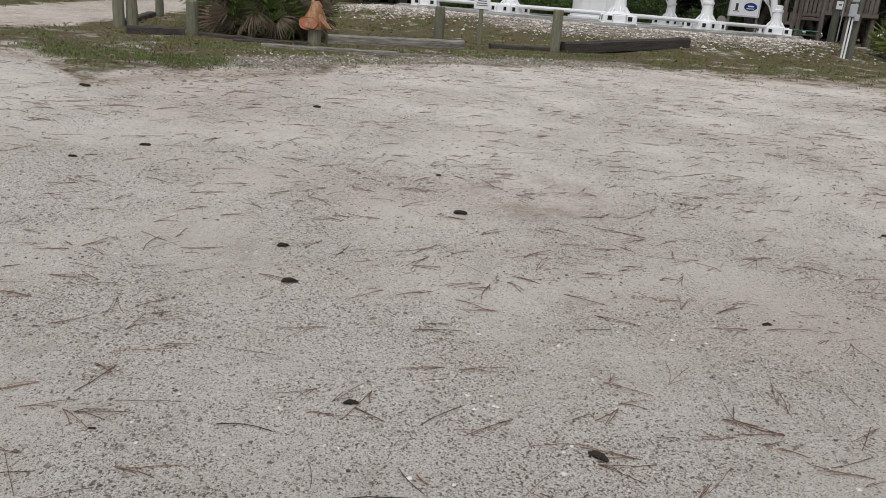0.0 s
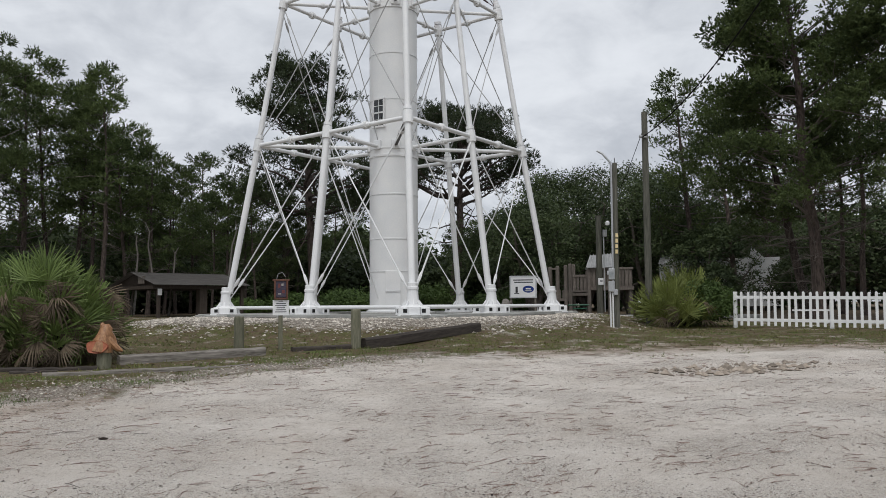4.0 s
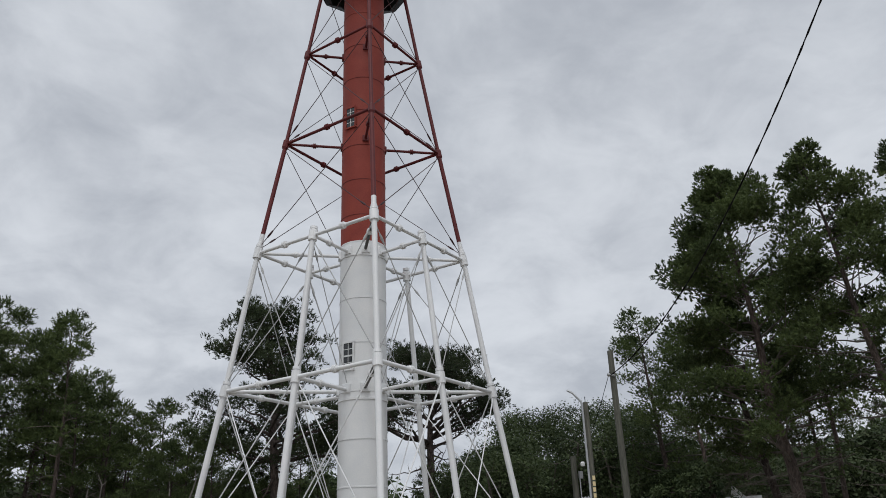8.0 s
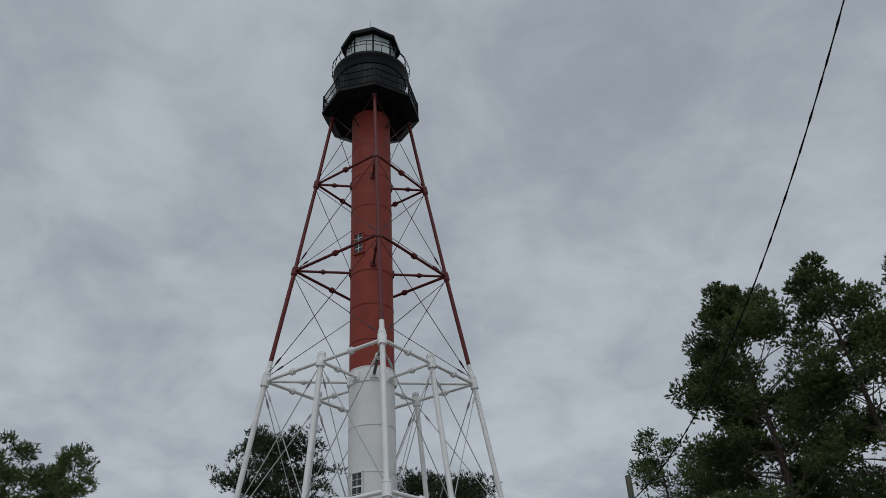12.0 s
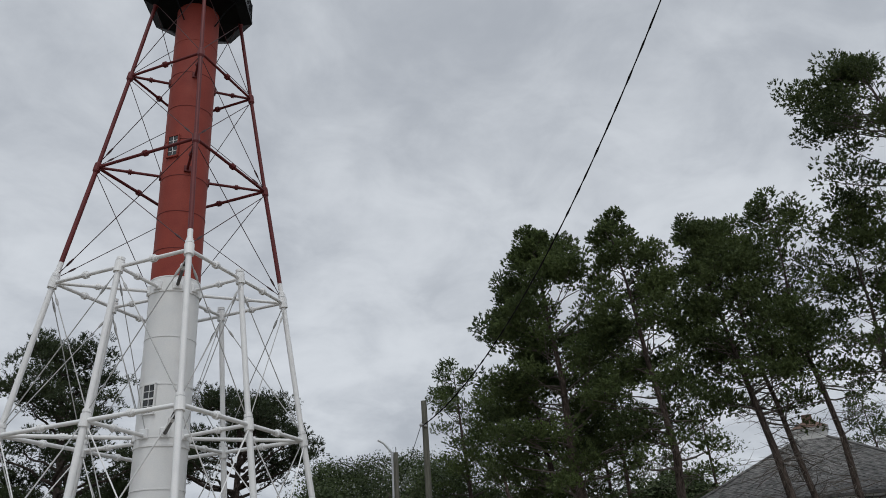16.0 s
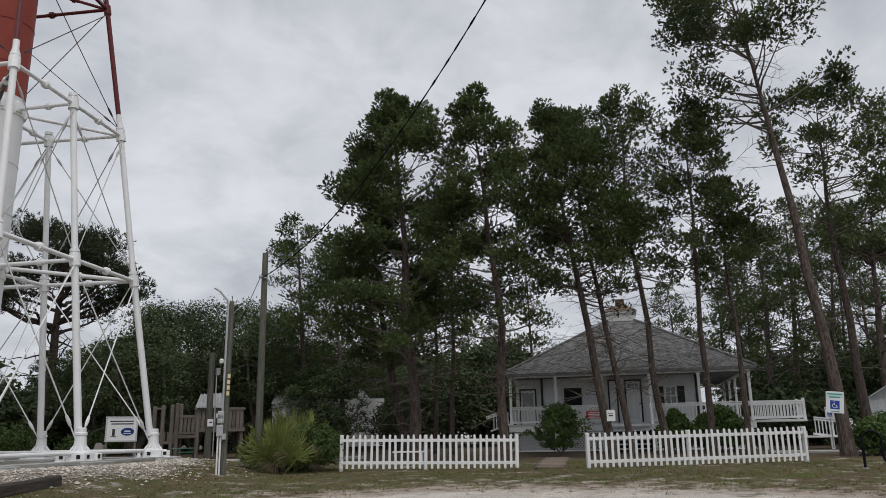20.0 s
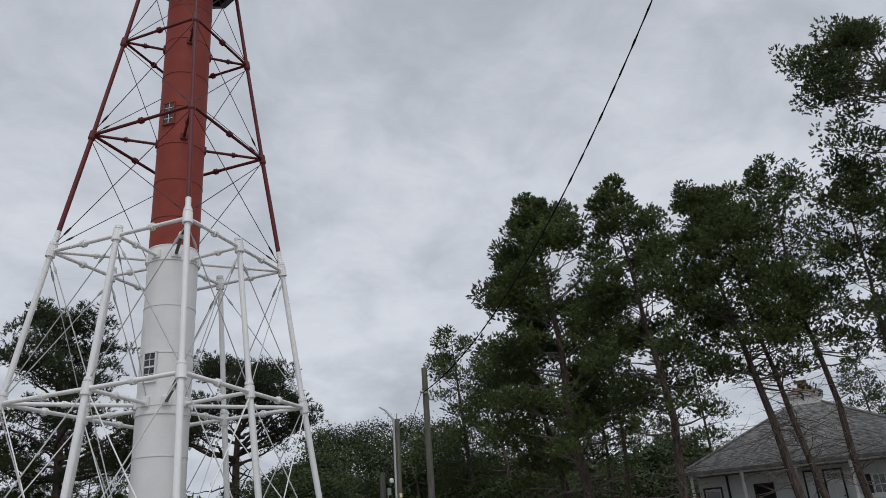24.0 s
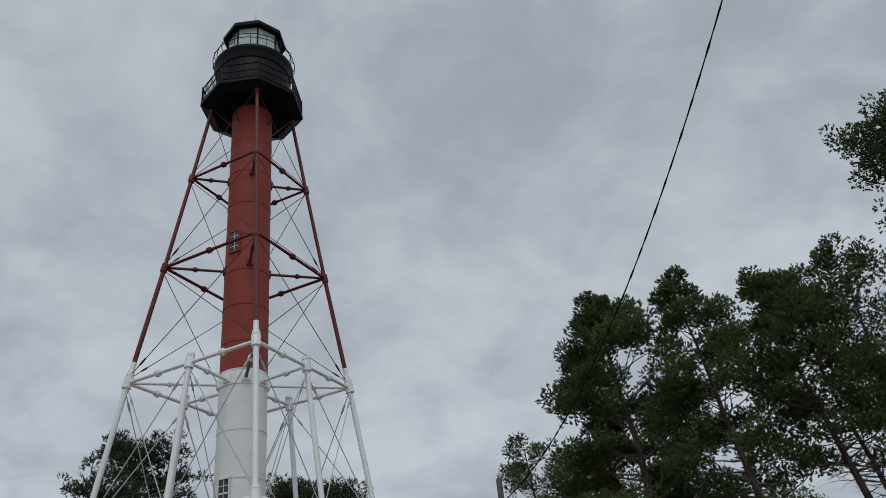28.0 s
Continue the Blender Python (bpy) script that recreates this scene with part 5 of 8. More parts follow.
def picket_fence(a, b, ends_z, posts, label, lean):
    a, b = Vector((*a, 0)), Vector((*b, 0))
    d = b - a
    ln = d.length
    za, zb = ends_z
    t = thing("picket_fence", pose(a.x, a.y, za, 0, 0, math.degrees(math.atan2(d.y, d.x))) @ pose(0, 0, 0, lean, -math.degrees(math.atan2(zb - za, ln)), 0), label, "fence", "white picket fences")
    n = int(ln / 0.178)
    q = random.Random(int(ln * 100))
    for i in range(n + 1):
        piece("picket", picket_me, t, pose(ln * i / n, -0.035, 0.03 + q.uniform(-0.012, 0.012), q.uniform(-0.8, 0.8), q.uniform(-0.9, 0.9), 0))
    for z in (0.20, 0.86):
        bm = bmesh.new()
        box(bm, (ln / 2, 0.0, z), (ln, 0.045, 0.09), None, 0.005)
        part("rail", bm, PVC, t)
    for s in posts:
        bm = bmesh.new()
        box(bm, (ln * s, 0.05, 0.45), (0.11, 0.11, 1.15), None, 0.008)
        part("post", bm, PVC, t)
    return t


picket_fence((14.62, 19.62), (18.46, 15.91), (0.93, 0.85), (0.0, 0.48, 1.0), "white picket fence along the house yard", 0)
picket_fence((19.44, 13.98), (24.6, 9.75), (0.85, 0.93), (0.0, 0.46, 1.0), "white picket fence leaning outwards at the house yard", 3)
bm = bmesh.new()
box(bm, (0, 0, 0.42), (1.1, 0.30, 0.05), None, 0.008)
bench = solo("garden_bench", bm, PVC, on_ground(18.2, 20.6, -44), "low white garden bench behind the fence", "bench")
for s in (-0.45, 0.45):
    bm = bmesh.new()
    box(bm, (s, 0, 0.2), (0.06, 0.28, 0.42), None, 0.005)
    part("leg", bm, PVC, bench)

# ---- keeper's house ----
HOUSE = pose(27.69, 24.19, 0, 0, 0, math.degrees(math.atan2(-8.81, 5.73)))
house = thing("keepers_house", HOUSE @ pose(0, 0, 1.08), "white raised cottage with wraparound porch and grey hip roof", "house")
HZ = 1.08
GL = lambda z: z - HZ
W, DP = 10.55, 10.6
deck, eave = GL(2.32), GL(4.58)
bm = bmesh.new()
box(bm, (W / 2, DP / 2, deck - 0.03), (W + 0.3, DP + 0.3, 0.06), None, 0.01)
part("porch_deck", bm, SHED_WALL, house, "pale painted porch floor")
bm = bmesh.new()
box(bm, (W / 2, -0.1, deck - 0.20), (W + 0.2, 0.05, 0.28), None, 0.01)
box(bm, (W + 0.1, DP / 2, deck - 0.20), (0.05, DP, 0.28), None, 0.01)
box(bm, (-0.1, DP / 2, deck - 0.20), (0.05, DP, 0.28), None, 0.01)
part("fascia_board", bm, PVC, house)
# main walls stand back from the porch edge
wx0, wx1, wy0, wy1 = 0.0, 8.55, 2.1, 10.4
bm = bmesh.new()
fence_box(bm, (wx0, wy0, deck), (wx1, wy0 + 0.15, eave + 0.02))
fence_box(bm, (wx1 - 0.15, wy0 + 0.15, deck), (wx1, wy1, eave + 0.02))
fence_box(bm, (wx0, wy0 + 0.15, deck), (wx0 + 0.15, wy1, eave + 0.02))
fence_box(bm, (wx0, wy1, deck), (wx1, wy1 + 0.15, eave + 0.02))
part("wall", bm, SIDING, house, "white board wall")
board_bm = bmesh.new()
box(board_bm, (0, 0, 0), (wx1 - wx0, 0.02, 0.012))
board_me = mesh_from("siding_lap", board_bm, SIDING)
for i in range(15):
    piece("siding_lap", board_me, house, pose((wx0 + wx1) / 2, wy0 - 0.008, deck + 0.12 + i * 0.145))
bm = bmesh.new()
box(bm, (W / 2, DP / 2, eave + 0.03), (W + 0.2, DP + 0.2, 0.05))
part("porch_ceiling", bm, SIDING, house)
bm = bmesh.new()
for lo_, hi_ in (((-0.1, -0.1, eave - 0.14), (W + 0.1, 0.06, eave + 0.05)), ((W - 0.06, 0.06, eave - 0.14), (W + 0.1, DP, eave + 0.05)), ((-0.1, 0.06, eave - 0.14), (0.06, DP, eave + 0.05))):
    fence_box(bm, lo_, hi_)
part("porch_beam", bm, PVC, house)


def house_opening(x0, x1, z0, z1, name, fill, frame_mat, label, bars_=0):
    bm = bmesh.new()
    fence_box(bm, (x0, wy0 - 0.045, GL(z0)), (x1, wy0 - 0.02, GL(z1)))
    o = part(name, bm, fill, house, label)
    bm = bmesh.new()
    f_ = 0.075
    for a, b in (((x0 - f_, z0 - f_), (x0, z1 + f_)), ((x1, z0 - f_), (x1 + f_, z1 + f_)), ((x0, z1), (x1, z1 + f_)), ((x0, z0 - f_), (x1, z0))):
        fence_box(bm, (a[0], wy0 - 0.075, GL(a[1])), (b[0], wy0 - 0.018, GL(b[1])))
    part("frame", bm, frame_mat, o)
    return o


house_opening(0.22, 0.90, 2.34, 3.98, "door", SIDING, DARK_TRIM, "white door with dark frame")
o = house_opening(2.40, 3.10, 3.14, 3.96, "window", SOCKET, DARK_TRIM, "black shuttered window")
o = house_opening(4.50, 4.82, 2.36, 4.30, "door", PVC, DARK_TRIM, "white narrow door with dark frame")
door = house_opening(5.28, 5.93, 2.35, 4.28, "door", PVC, DARK_TRIM, "white panelled door with small top lights")
for k in range(3):
    bm = bmesh.new()
    fence_box(bm, (5.36 + 0.18 * k, wy0 - 0.06, GL(3.95)), (5.50 + 0.18 * k, wy0 - 0.043, GL(4.15)))
    part("pane", bm, DARK_GLASS, door)
for xx in (5.36, 5.63):
    bm = bmesh.new()
    fence_box(bm, (xx, wy0 - 0.055, GL(2.5)), (xx + 0.2, wy0 - 0.043, GL(3.8)))
    part("door_panel", bm, SIDING, door)
bm = bmesh.new()
ball(bm, (5.88, wy0 - 0.09, GL(3.2)), 0.035)
part("handle", bm, BLACK, door)
win = house_opening(7.10, 7.53, 3.14, 3.93, "window", DARK_GLASS, PVC, "sash window with black shutters")
for x0_, x1_ in ((6.66, 7.0), (7.63, 7.95)):
    bm = bmesh.new()
    fence_box(bm, (x0_, wy0 - 0.06, GL(3.1)), (x1_, wy0 - 0.02, GL(3.98)))
    for k in range(9):
        fence_box(bm, (x0_ + 0.03, wy0 - 0.07, GL(3.15 + 0.09 * k)), (x1_ - 0.03, wy0 - 0.055, GL(3.2 + 0.09 * k)))
    part("shutter", bm, DARK_TRIM, win, "black louvred shutter")
bm = bmesh.new()
fence_box(bm, (7.10, wy0 - 0.062, GL(3.52)), (7.53, wy0 - 0.044, GL(3.56)))
fence_box(bm, (7.30, wy0 - 0.062, GL(3.14)), (7.33, wy0 - 0.044, GL(3.93)))
part("glazing_bar", bm, PVC, win)
scr = bmesh.new()
fence_box(scr, (0.30, wy0 - 0.06, GL(3.2)), (0.82, wy0 - 0.045, GL(3.85)))
part("pane", scr, DARK_GLASS, house)
for xx in (1.26, 8.50):
    bm = bmesh.new()
    fence_box(bm, (xx - 0.05, wy0 - 0.08, deck), (xx + 0.05, wy0 - 0.02, eave))
    part("corner_board", bm, DARK_TRIM, house, "dark vertical board")
bm = bmesh.new()
box(bm, (0, 0, 0), (0.115, 0.115, eave - deck), None, 0.01)
box(bm, (0, 0, (eave - deck) / 2 - 0.20), (0.17, 0.17, 0.06), None, 0.01)
box(bm, (0, 0, -(eave - deck) / 2 + 0.08), (0.16, 0.16, 0.16), None, 0.01)
col_me = mesh_from("column", bm, PVC)
COLX = [W * k / 5 for k in range(6)]
for x in COLX:
    piece("column", col_me, house, pose(x, 0, (deck + eave) / 2))
for k in range(1, 5):
    piece("column", col_me, house, pose(W, 2.3 * k, (deck + eave) / 2))
    piece("column", col_me, house, pose(0, 2.3 * k, (deck + eave) / 2))
bm = bmesh.new()
box(bm, (0, 0, 0), (0.042, 0.042, 0.62), None)
bal_me = mesh_from("baluster", bm, PVC)


def house_rail(p, q_, z0=None, z1=None, end_post=False):
    """A porch railing with square balusters between two places."""
    p, q_ = Vector((*p, deck if z0 is None else z0)), Vector((*q_, deck if z1 is None else z1))
    bm = bmesh.new()
    d = q_ - p
    m = Matrix.Translation((p + q_) / 2) @ Matrix.Rotation(math.atan2(d.y, d.x), 4, "Z") @ Matrix.Rotation(-math.atan2(d.z, math.hypot(d.x, d.y)), 4, "Y")
    box(bm, (0, 0, 0.78), (d.length, 0.11, 0.055), m, 0.006)
    box(bm, (0, 0, 0.70), (d.length, 0.05, 0.08), m)
    box(bm, (0, 0, 0.10), (d.length, 0.06, 0.08), m)
    rail = part("railing", bm, PVC, house, "white porch railing")
    n = max(2, int(math.hypot(d.x, d.y) / 0.135))
    for i in range(1, n):
        piece("baluster", bal_me, rail, Matrix.Translation(p.lerp(q_, i / n) + Vector((0, 0, 0.40))))
    if end_post:
        bm = bmesh.new()
        box(bm, (q_.x, q_.y, q_.z + 0.40), (0.12, 0.12, 0.98), None, 0.01)
        part("newel_post", bm, PVC, house)


house_rail((0.06, 0), (COLX[1] - 0.06, 0))
house_rail((COLX[1] + 0.06, 0), (COLX[2] - 0.06, 0))
house_rail((COLX[3] + 0.06, 0), (COLX[4] - 0.06, 0))
house_rail((COLX[4] + 0.06, 0), (COLX[5] - 0.06, 0))
house_rail((0, 0.1), (0, 2.2))
house_rail((W, 4.6), (W, 6.8))
house_rail((W, 6.9), (W, 9.1))
house_rail((W + 0.06, 0.0), (W + 2.15, 0.3), end_post=True)
house_rail((W + 2.15, 0.3), (W + 2.15, 1.6), end_post=True)
house_rail((W + 2.2, 1.7), (W + 0.1, 1.7))
house_rail((W + 2.25, -0.35), (W + 3.75, -0.35), deck - 0.72, deck - 0.92, True)
house_rail((-1.05, 0.5), (-0.1, 0.5), deck - 0.35, deck - 0.05, False)
bm = bmesh.new()
box(bm, (W + 1.1, 0.9, deck - 0.05), (2.2, 1.6, 0.10), None, 0.01)
box(bm, (W + 2.9, -0.0, deck - 0.75), (2.2, 1.2, 0.08), pose(0, 0, 0), 0.01)
for xx in (W + 0.5, W + 2.1, W + 3.8):
    box(bm, (xx, 0.3, (deck - 0.8) / 2), (0.12, 0.12, max(0.3, deck - 0.2)))
part("ramp", bm, PVC, house, "white wooden access ramp")
# steps in the middle bay
for k in range(6):
    bm = bmesh.new()
    box(bm, ((COLX[2] + COLX[3]) / 2, -0.15 - 0.28 * k, deck - 0.19 * (k + 1) + 0.02), (1.75, 0.30, 0.05), None, 0.008)
    part("step", bm, SHED_WALL, house)
for xx in (COLX[2] + 0.05, COLX[3] - 0.05):
    bm = bmesh.new()
    a, b = Vector((xx, -0.05, deck + 0.80)), Vector((xx, -1.65, deck - 0.25))
    tube(bm, (a, b), 0.045, 4)
    tube(bm, (a - Vector((0, 0, 0.55)), b - Vector((0, 0, 0.55))), 0.035, 4)
    box(bm, (xx, -1.66, (deck - 0.1) / 2), (0.10, 0.10, deck - 0.1), None, 0.008)
    for k in range(1, 9):
        c = a.lerp(b, k / 9)
        box(bm, (c.x, c.y, c.z - 0.28), (0.035, 0.035, 0.55))
    part("stair_rail", bm, PVC, house, "white sloping stair rail")
# lattice skirt: crossed laths over a black sheet standing for crawl-space shade
bm = bmesh.new()
fence_box(bm, (0.05, 0.35, 0.0), (W - 0.05, 0.4, deck - 0.1))
part("crawl_space", bm, SOCKET, house, "black sheet in place of the shade under the porch")
lath_bm = bmesh.new()
box(lath_bm, (0, 0, 0), (0.035, 0.008, 1.12))
lath_me = mesh_from("lath", lath_bm, PVC)
for x0_, x1_ in ((0.15, COLX[1] - 0.1), (COLX[1] + 0.1, COLX[2] - 0.1), (COLX[3] + 0.1, COLX[4] - 0.1), (COLX[4] + 0.1, W - 0.15)):
    bm = bmesh.new()
    hh = deck - 0.36
    for a, b in (((x0_, 0.02), (x1_, 0.09)), ((x0_, hh - 0.07), (x1_, hh))):
        fence_box(bm, (a[0], -0.06, a[1]), (b[0], -0.03, b[1]))
    for xx in (x0_, x1_):
        fence_box(bm, (xx - 0.035, -0.06, 0.0), (xx + 0.035, -0.03, hh))
    sk = part("lattice_panel", bm, PVC, house, "white lattice skirt panel")
    n = int((x1_ - x0_) / 0.14)
    for i in range(n):
        xx = x0_ + 0.07 + (x1_ - x0_ - 0.14) * (i + 0.5) / n
        for s, yy in ((1, -0.036), (-1, -0.026)):
            piece("lath", lath_me, sk, pose(xx, yy, hh / 2, 0, s * 38, 0) @ Matrix.Diagonal((1, 1, hh * 0.95 / 1.12 / 0.80, 1)))
# hip roof in shingle courses, with a square vent cupola
SHINGLE = bpy.data.materials.new("grey_asphalt_shingles")
SHINGLE.use_nodes = True
st = SHINGLE.node_tree
sbs = st.nodes["Principled BSDF"]
sco = st.nodes.new("ShaderNodeTexCoord")
sn = st.nodes.new("ShaderNodeTexNoise")
sn.inputs["Scale"].default_value, sn.inputs["Detail"].default_value = 3.2, 8
sn.inputs["Roughness"].default_value = 0.75
srp = st.nodes.new("ShaderNodeValToRGB")
srp.color_ramp.elements[0].position, srp.color_ramp.elements[0].color = 0.36, (0.105, 0.105, 0.105, 1)
srp.color_ramp.elements[1].position, srp.color_ramp.elements[1].color = 0.64, (0.27, 0.265, 0.26, 1)
st.links.new(sco.outputs["Object"], sn.inputs["Vector"])
sad = st.nodes.new("ShaderNodeMath")
sad.operation = "MULTIPLY_ADD"
sad.inputs[1].default_value = 0.28
sge = st.nodes.new("ShaderNodeNewGeometry")
st.links.new(sge.outputs["Random Per Island"], sad.inputs[0])
ssub = st.nodes.new("ShaderNodeMath")
ssub.operation = "SUBTRACT"
ssub.inputs[1].default_value = 0.14
st.links.new(sn.outputs["Fac"], ssub.inputs[0])
st.links.new(ssub.outputs[0], sad.inputs[2])
st.links.new(sad.outputs[0], srp.inputs[0])
st.links.new(srp.outputs[0], sbs.inputs["Base Color"])
sbs.inputs["Roughness"].default_value = 0.95
ov = 0.32
RZ0, RZ1 = eave + 0.05, GL(7.66)
cxr, cyr = W / 2, DP / 2
crn = [Vector((-ov, -ov, RZ0)), Vector((W + ov, -ov, RZ0)), Vector((W + ov, DP + ov, RZ0)), Vector((-ov, DP + ov, RZ0))]
apex = [Vector((cxr + sx * 0.5, cyr + sy * 0.5, RZ1)) for sx, sy in ((-1, -1), (1, -1), (1, 1), (-1, 1))]
bm = bmesh.new()
lo4 = [bm.verts.new(v) for v in crn]
hi4 = [bm.verts.new(v) for v in apex]
bo4 = [bm.verts.new(v - Vector((0, 0, 0.12))) for v in crn]
for k in range(4):
    j = (k + 1) % 4
    bm.faces.new((lo4[k], lo4[j], hi4[j], hi4[k]))
    bm.faces.new((bo4[k], bo4[j], lo4[j], lo4[k]))
bm.faces.new(hi4)
bm.faces.new(bo4[::-1])
roof = part("roof", bm, SHINGLE, house, "grey shingled hip roof")
verts, faces = [], []
rq = random.Random(5)
for k in range(2):
    a, b = (crn[0], crn[1]) if k == 0 else (crn[3], crn[0])
    c, d = (apex[0], apex[1]) if k == 0 else (apex[3], apex[0])
    rows_ = 44
    nrm = (b - a).cross(c - a).normalized()
    for r in range(rows_):
        s0, s1 = r / rows_, min(1, (r + 1.15) / rows_)
        p0, p1, q0, q1 = a.lerp(c, s0), b.lerp(d, s0), a.lerp(c, s1), b.lerp(d, s1)
        n = max(2, int((p1 - p0).length / 0.30))
        for i in range(n):
            u0, u1 = i / n, (i + 1) / n - 0.02
            k0 = len(verts)
            lift = nrm * (0.016 + rq.uniform(0, 0.006))
            verts += [tuple(p0.lerp(p1, u0) + lift), tuple(p0.lerp(p1, u1) + lift), tuple(q0.lerp(q1, u1) + nrm * 0.004), tuple(q0.lerp(q1, u0) + nrm * 0.004), tuple(p0.lerp(p1, u0)), tuple(p0.lerp(p1, u1))]
            faces += [(k0, k0 + 1, k0 + 2, k0 + 3), (k0 + 4, k0 + 5, k0 + 1, k0)]
tagged(piece("shingles", raw_mesh("shingles", verts, faces, SHINGLE), roof), kind="stuff")
bm = bmesh.new()
for k in range(4):
    tube(bm, (crn[k] + Vector((0, 0, 0.03)), apex[k] + Vector((0, 0, 0.03))), 0.07, 6)
part("hip_cap", bm, SHINGLE, roof)
bm = bmesh.new()
fence_box(bm, (cxr - 0.72, cyr - 0.72, RZ1 - 0.45), (cxr + 0.72, cyr + 0.72, RZ1 + 0.30))
cup = part("cupola", bm, PVC, house, "small white square cupola with red-brown cap")
bm = bmesh.new()
fence_box(bm, (cxr - 0.80, cyr - 0.80, RZ1 + 0.30), (cxr + 0.80, cyr + 0.80, RZ1 + 0.42))
part("cornice", bm, PVC, cup)
bm = bmesh.new()
lathe(bm, ((1.18, RZ1 + 0.42), (0.52, RZ1 + 0.72), (0.34, RZ1 + 0.78), (0.32, RZ1 + 1.12), (0.05, RZ1 + 1.16)), 4, (cxr, cyr), math.pi / 4)
part("cap", bm, mat("red_brown_brick", (0.12, 0.075, 0.06), (0.22, 0.15, 0.12), 8, 0.85, rand=0), cup, "red-brown brick stack")
# the closed banner on the porch rail and a small notice
ban = thing("closed_banner", HOUSE @ pose(3.80, -0.09, 2.78), "white and red closed banner tied to railing", "sign")
bm = bmesh.new()
panel(bm, 0.80, 0.56, 0.012, None, 0.002)
part("sheet", bm, SIGN_WHITE, ban)
bm = bmesh.new()
panel(bm, 0.74, 0.33, 0.006, pose(0, -0.009, -0.09), 0.001)
part("red_field", bm, SIGN_RED, ban)
bars(ban, SIGN_WHITE, [(0, 0.0, 0.5, 0.035), (0, -0.07, 0.6, 0.035), (0, -0.14, 0.45, 0.035), (0, -0.20, 0.55, 0.025)], pose(0, -0.0145, 0))


def lettering(words, size, m, material, parent, name="lettering"):
    cu = bpy.data.curves.new(name, "FONT")
    cu.body, cu.size, cu.extrude, cu.align_x = words, size, 0.003, "CENTER"
    tmp = bpy.data.objects.new(name, cu)
    scene.collection.objects.link(tmp)
    bpy.context.view_layer.update()
    me = bpy.data.meshes.new_from_object(tmp.evaluated_get(bpy.context.evaluated_depsgraph_get()))
    bpy.data.objects.remove(tmp)
    me.materials.clear()
    me.materials.append(material)
    return piece(name, me, parent, m)


lettering("CLOSED", 0.20, pose(0, -0.012, 0.10, 90, 0, 0), SIGN_INK, ban)
bm = bmesh.new()
panel(bm, 0.30, 0.40, 0.01)
nt_ = solo("tree_notice", bm, SIGN_WHITE, pose(24.08, 16.26, 2.48, 0, 0, -55), "small white notice fixed on pine trunk", "sign")
bars(nt_, SIGN_INK, [(0.0, 0.0, 0.16, 0.05), (0.0, 0.08, 0.18, 0.02)], pose(0, -0.008, 0))

# boards of the path to the steps
for k in range(9):
    s = k / 8
    x, y = 19.05 + 4.6 * s, 15.2 + 3.3 * s
    bm = bmesh.new()
    box(bm, (0, 0, 0.02), (0.85, 0.52, 0.06), None, 0.01)
    solo("path_slab", bm, mat("worn_brick_slab", (0.15, 0.115, 0.09), (0.26, 0.21, 0.17), 6, 0.9, bump=0.4, rand=0.15) if k == 0 else bpy.data.materials["worn_brick_slab"], on_ground(x, y, -35 + 2 * (k % 3)), "worn brown paving slab leading to the house steps", "paving slab", "path slabs")

# ---- playground fort ----
fort = thing("playground_fort", pose(15.95, 33.4, ground_z(15.95, 33.4), 0, 0, -24) @ Matrix.Diagonal((1.1, 1.1, 1.1, 1)), "weathered wooden playground fort with tin roof", "playset")


def fbox(name, lo, hi, material=None, parent=None, label="", bevel=0.01):
    bm = bmesh.new()
    fence_box(bm, lo, hi, bevel)
    return part(name, bm, material or FORT_WOOD, parent or fort, label)


for x, y, h in ((-1.03, 0, 2.11), (-0.71, 0.0, 2.15), (-0.36, 0.0, 2.18), (-0.17, -0.1, 2.24), (-0.02, 0.3, 2.22), (0.63, -0.1, 2.0), (0.63, 1.5, 2.0), (2.38, 0.0, 1.9), (2.38, 1.5, 1.9), (1.5, 0.0, 1.2), (-0.02, 1.5, 2.1), (-1.03, 1.2, 2.0)):
    bm = bmesh.new()
    tube(bm, ((x, y, -0.3), (x, y, h - 0.05), (x, y, h)), (0.085, 0.085, 0.06), 8)
    part("log_post", bm, FORT_WOOD, fort, "round weathered log post")
fbox("platform", (-0.12, -0.1, 0.84), (0.66, 1.6, 0.96))
fbox("platform", (0.56, -0.15, 1.08), (2.50, 1.6, 1.24))
fbox("platform", (-1.1, -0.05, 0.62), (-0.2, 1.2, 0.74))
fbox("crossbar", (-1.08, -0.05, 1.98), (-0.66, 0.03, 2.06))
for z, x0_, x1_ in ((1.04, -0.1, 0.64), (1.70, -0.1, 0.64)):
    fbox("rail", (x0_, -0.10, z - 0.05), (x1_, -0.02, z + 0.05))
slat_bm = bmesh.new()
box(slat_bm, (0, 0, 0), (0.12, 0.035, 0.62), None, 0.006)
slat_me = mesh_from("slat", slat_bm, FORT_WOOD)
for i in range(5):
    piece("slat", slat_me, fort, pose(0.0 + 0.15 * i, -0.06, 1.37))
for i in range(12):
    piece("slat", slat_me, fort, pose(0.68 + 0.152 * i, -0.14, 1.62) @ Matrix.Diagonal((1.1, 1, 1.25, 1)))
for i in range(8):
    piece("slat", slat_me, fort, pose(2.42, 0.0 + 0.2 * i, 1.62, 0, 0, 90) @ Matrix.Diagonal((1.1, 1, 1.25, 1)))
for i in range(5):
    piece("slat", slat_me, fort, pose(-1.0 + 0.18 * i, -0.03, 0.90) @ Matrix.Diagonal((1, 1, 0.6, 1)))
fbox("rail", (0.58, -0.18, 1.95), (2.50, -0.08, 2.05))
fbox("rail", (2.36, -0.15, 1.95), (2.50, 1.6, 2.05))
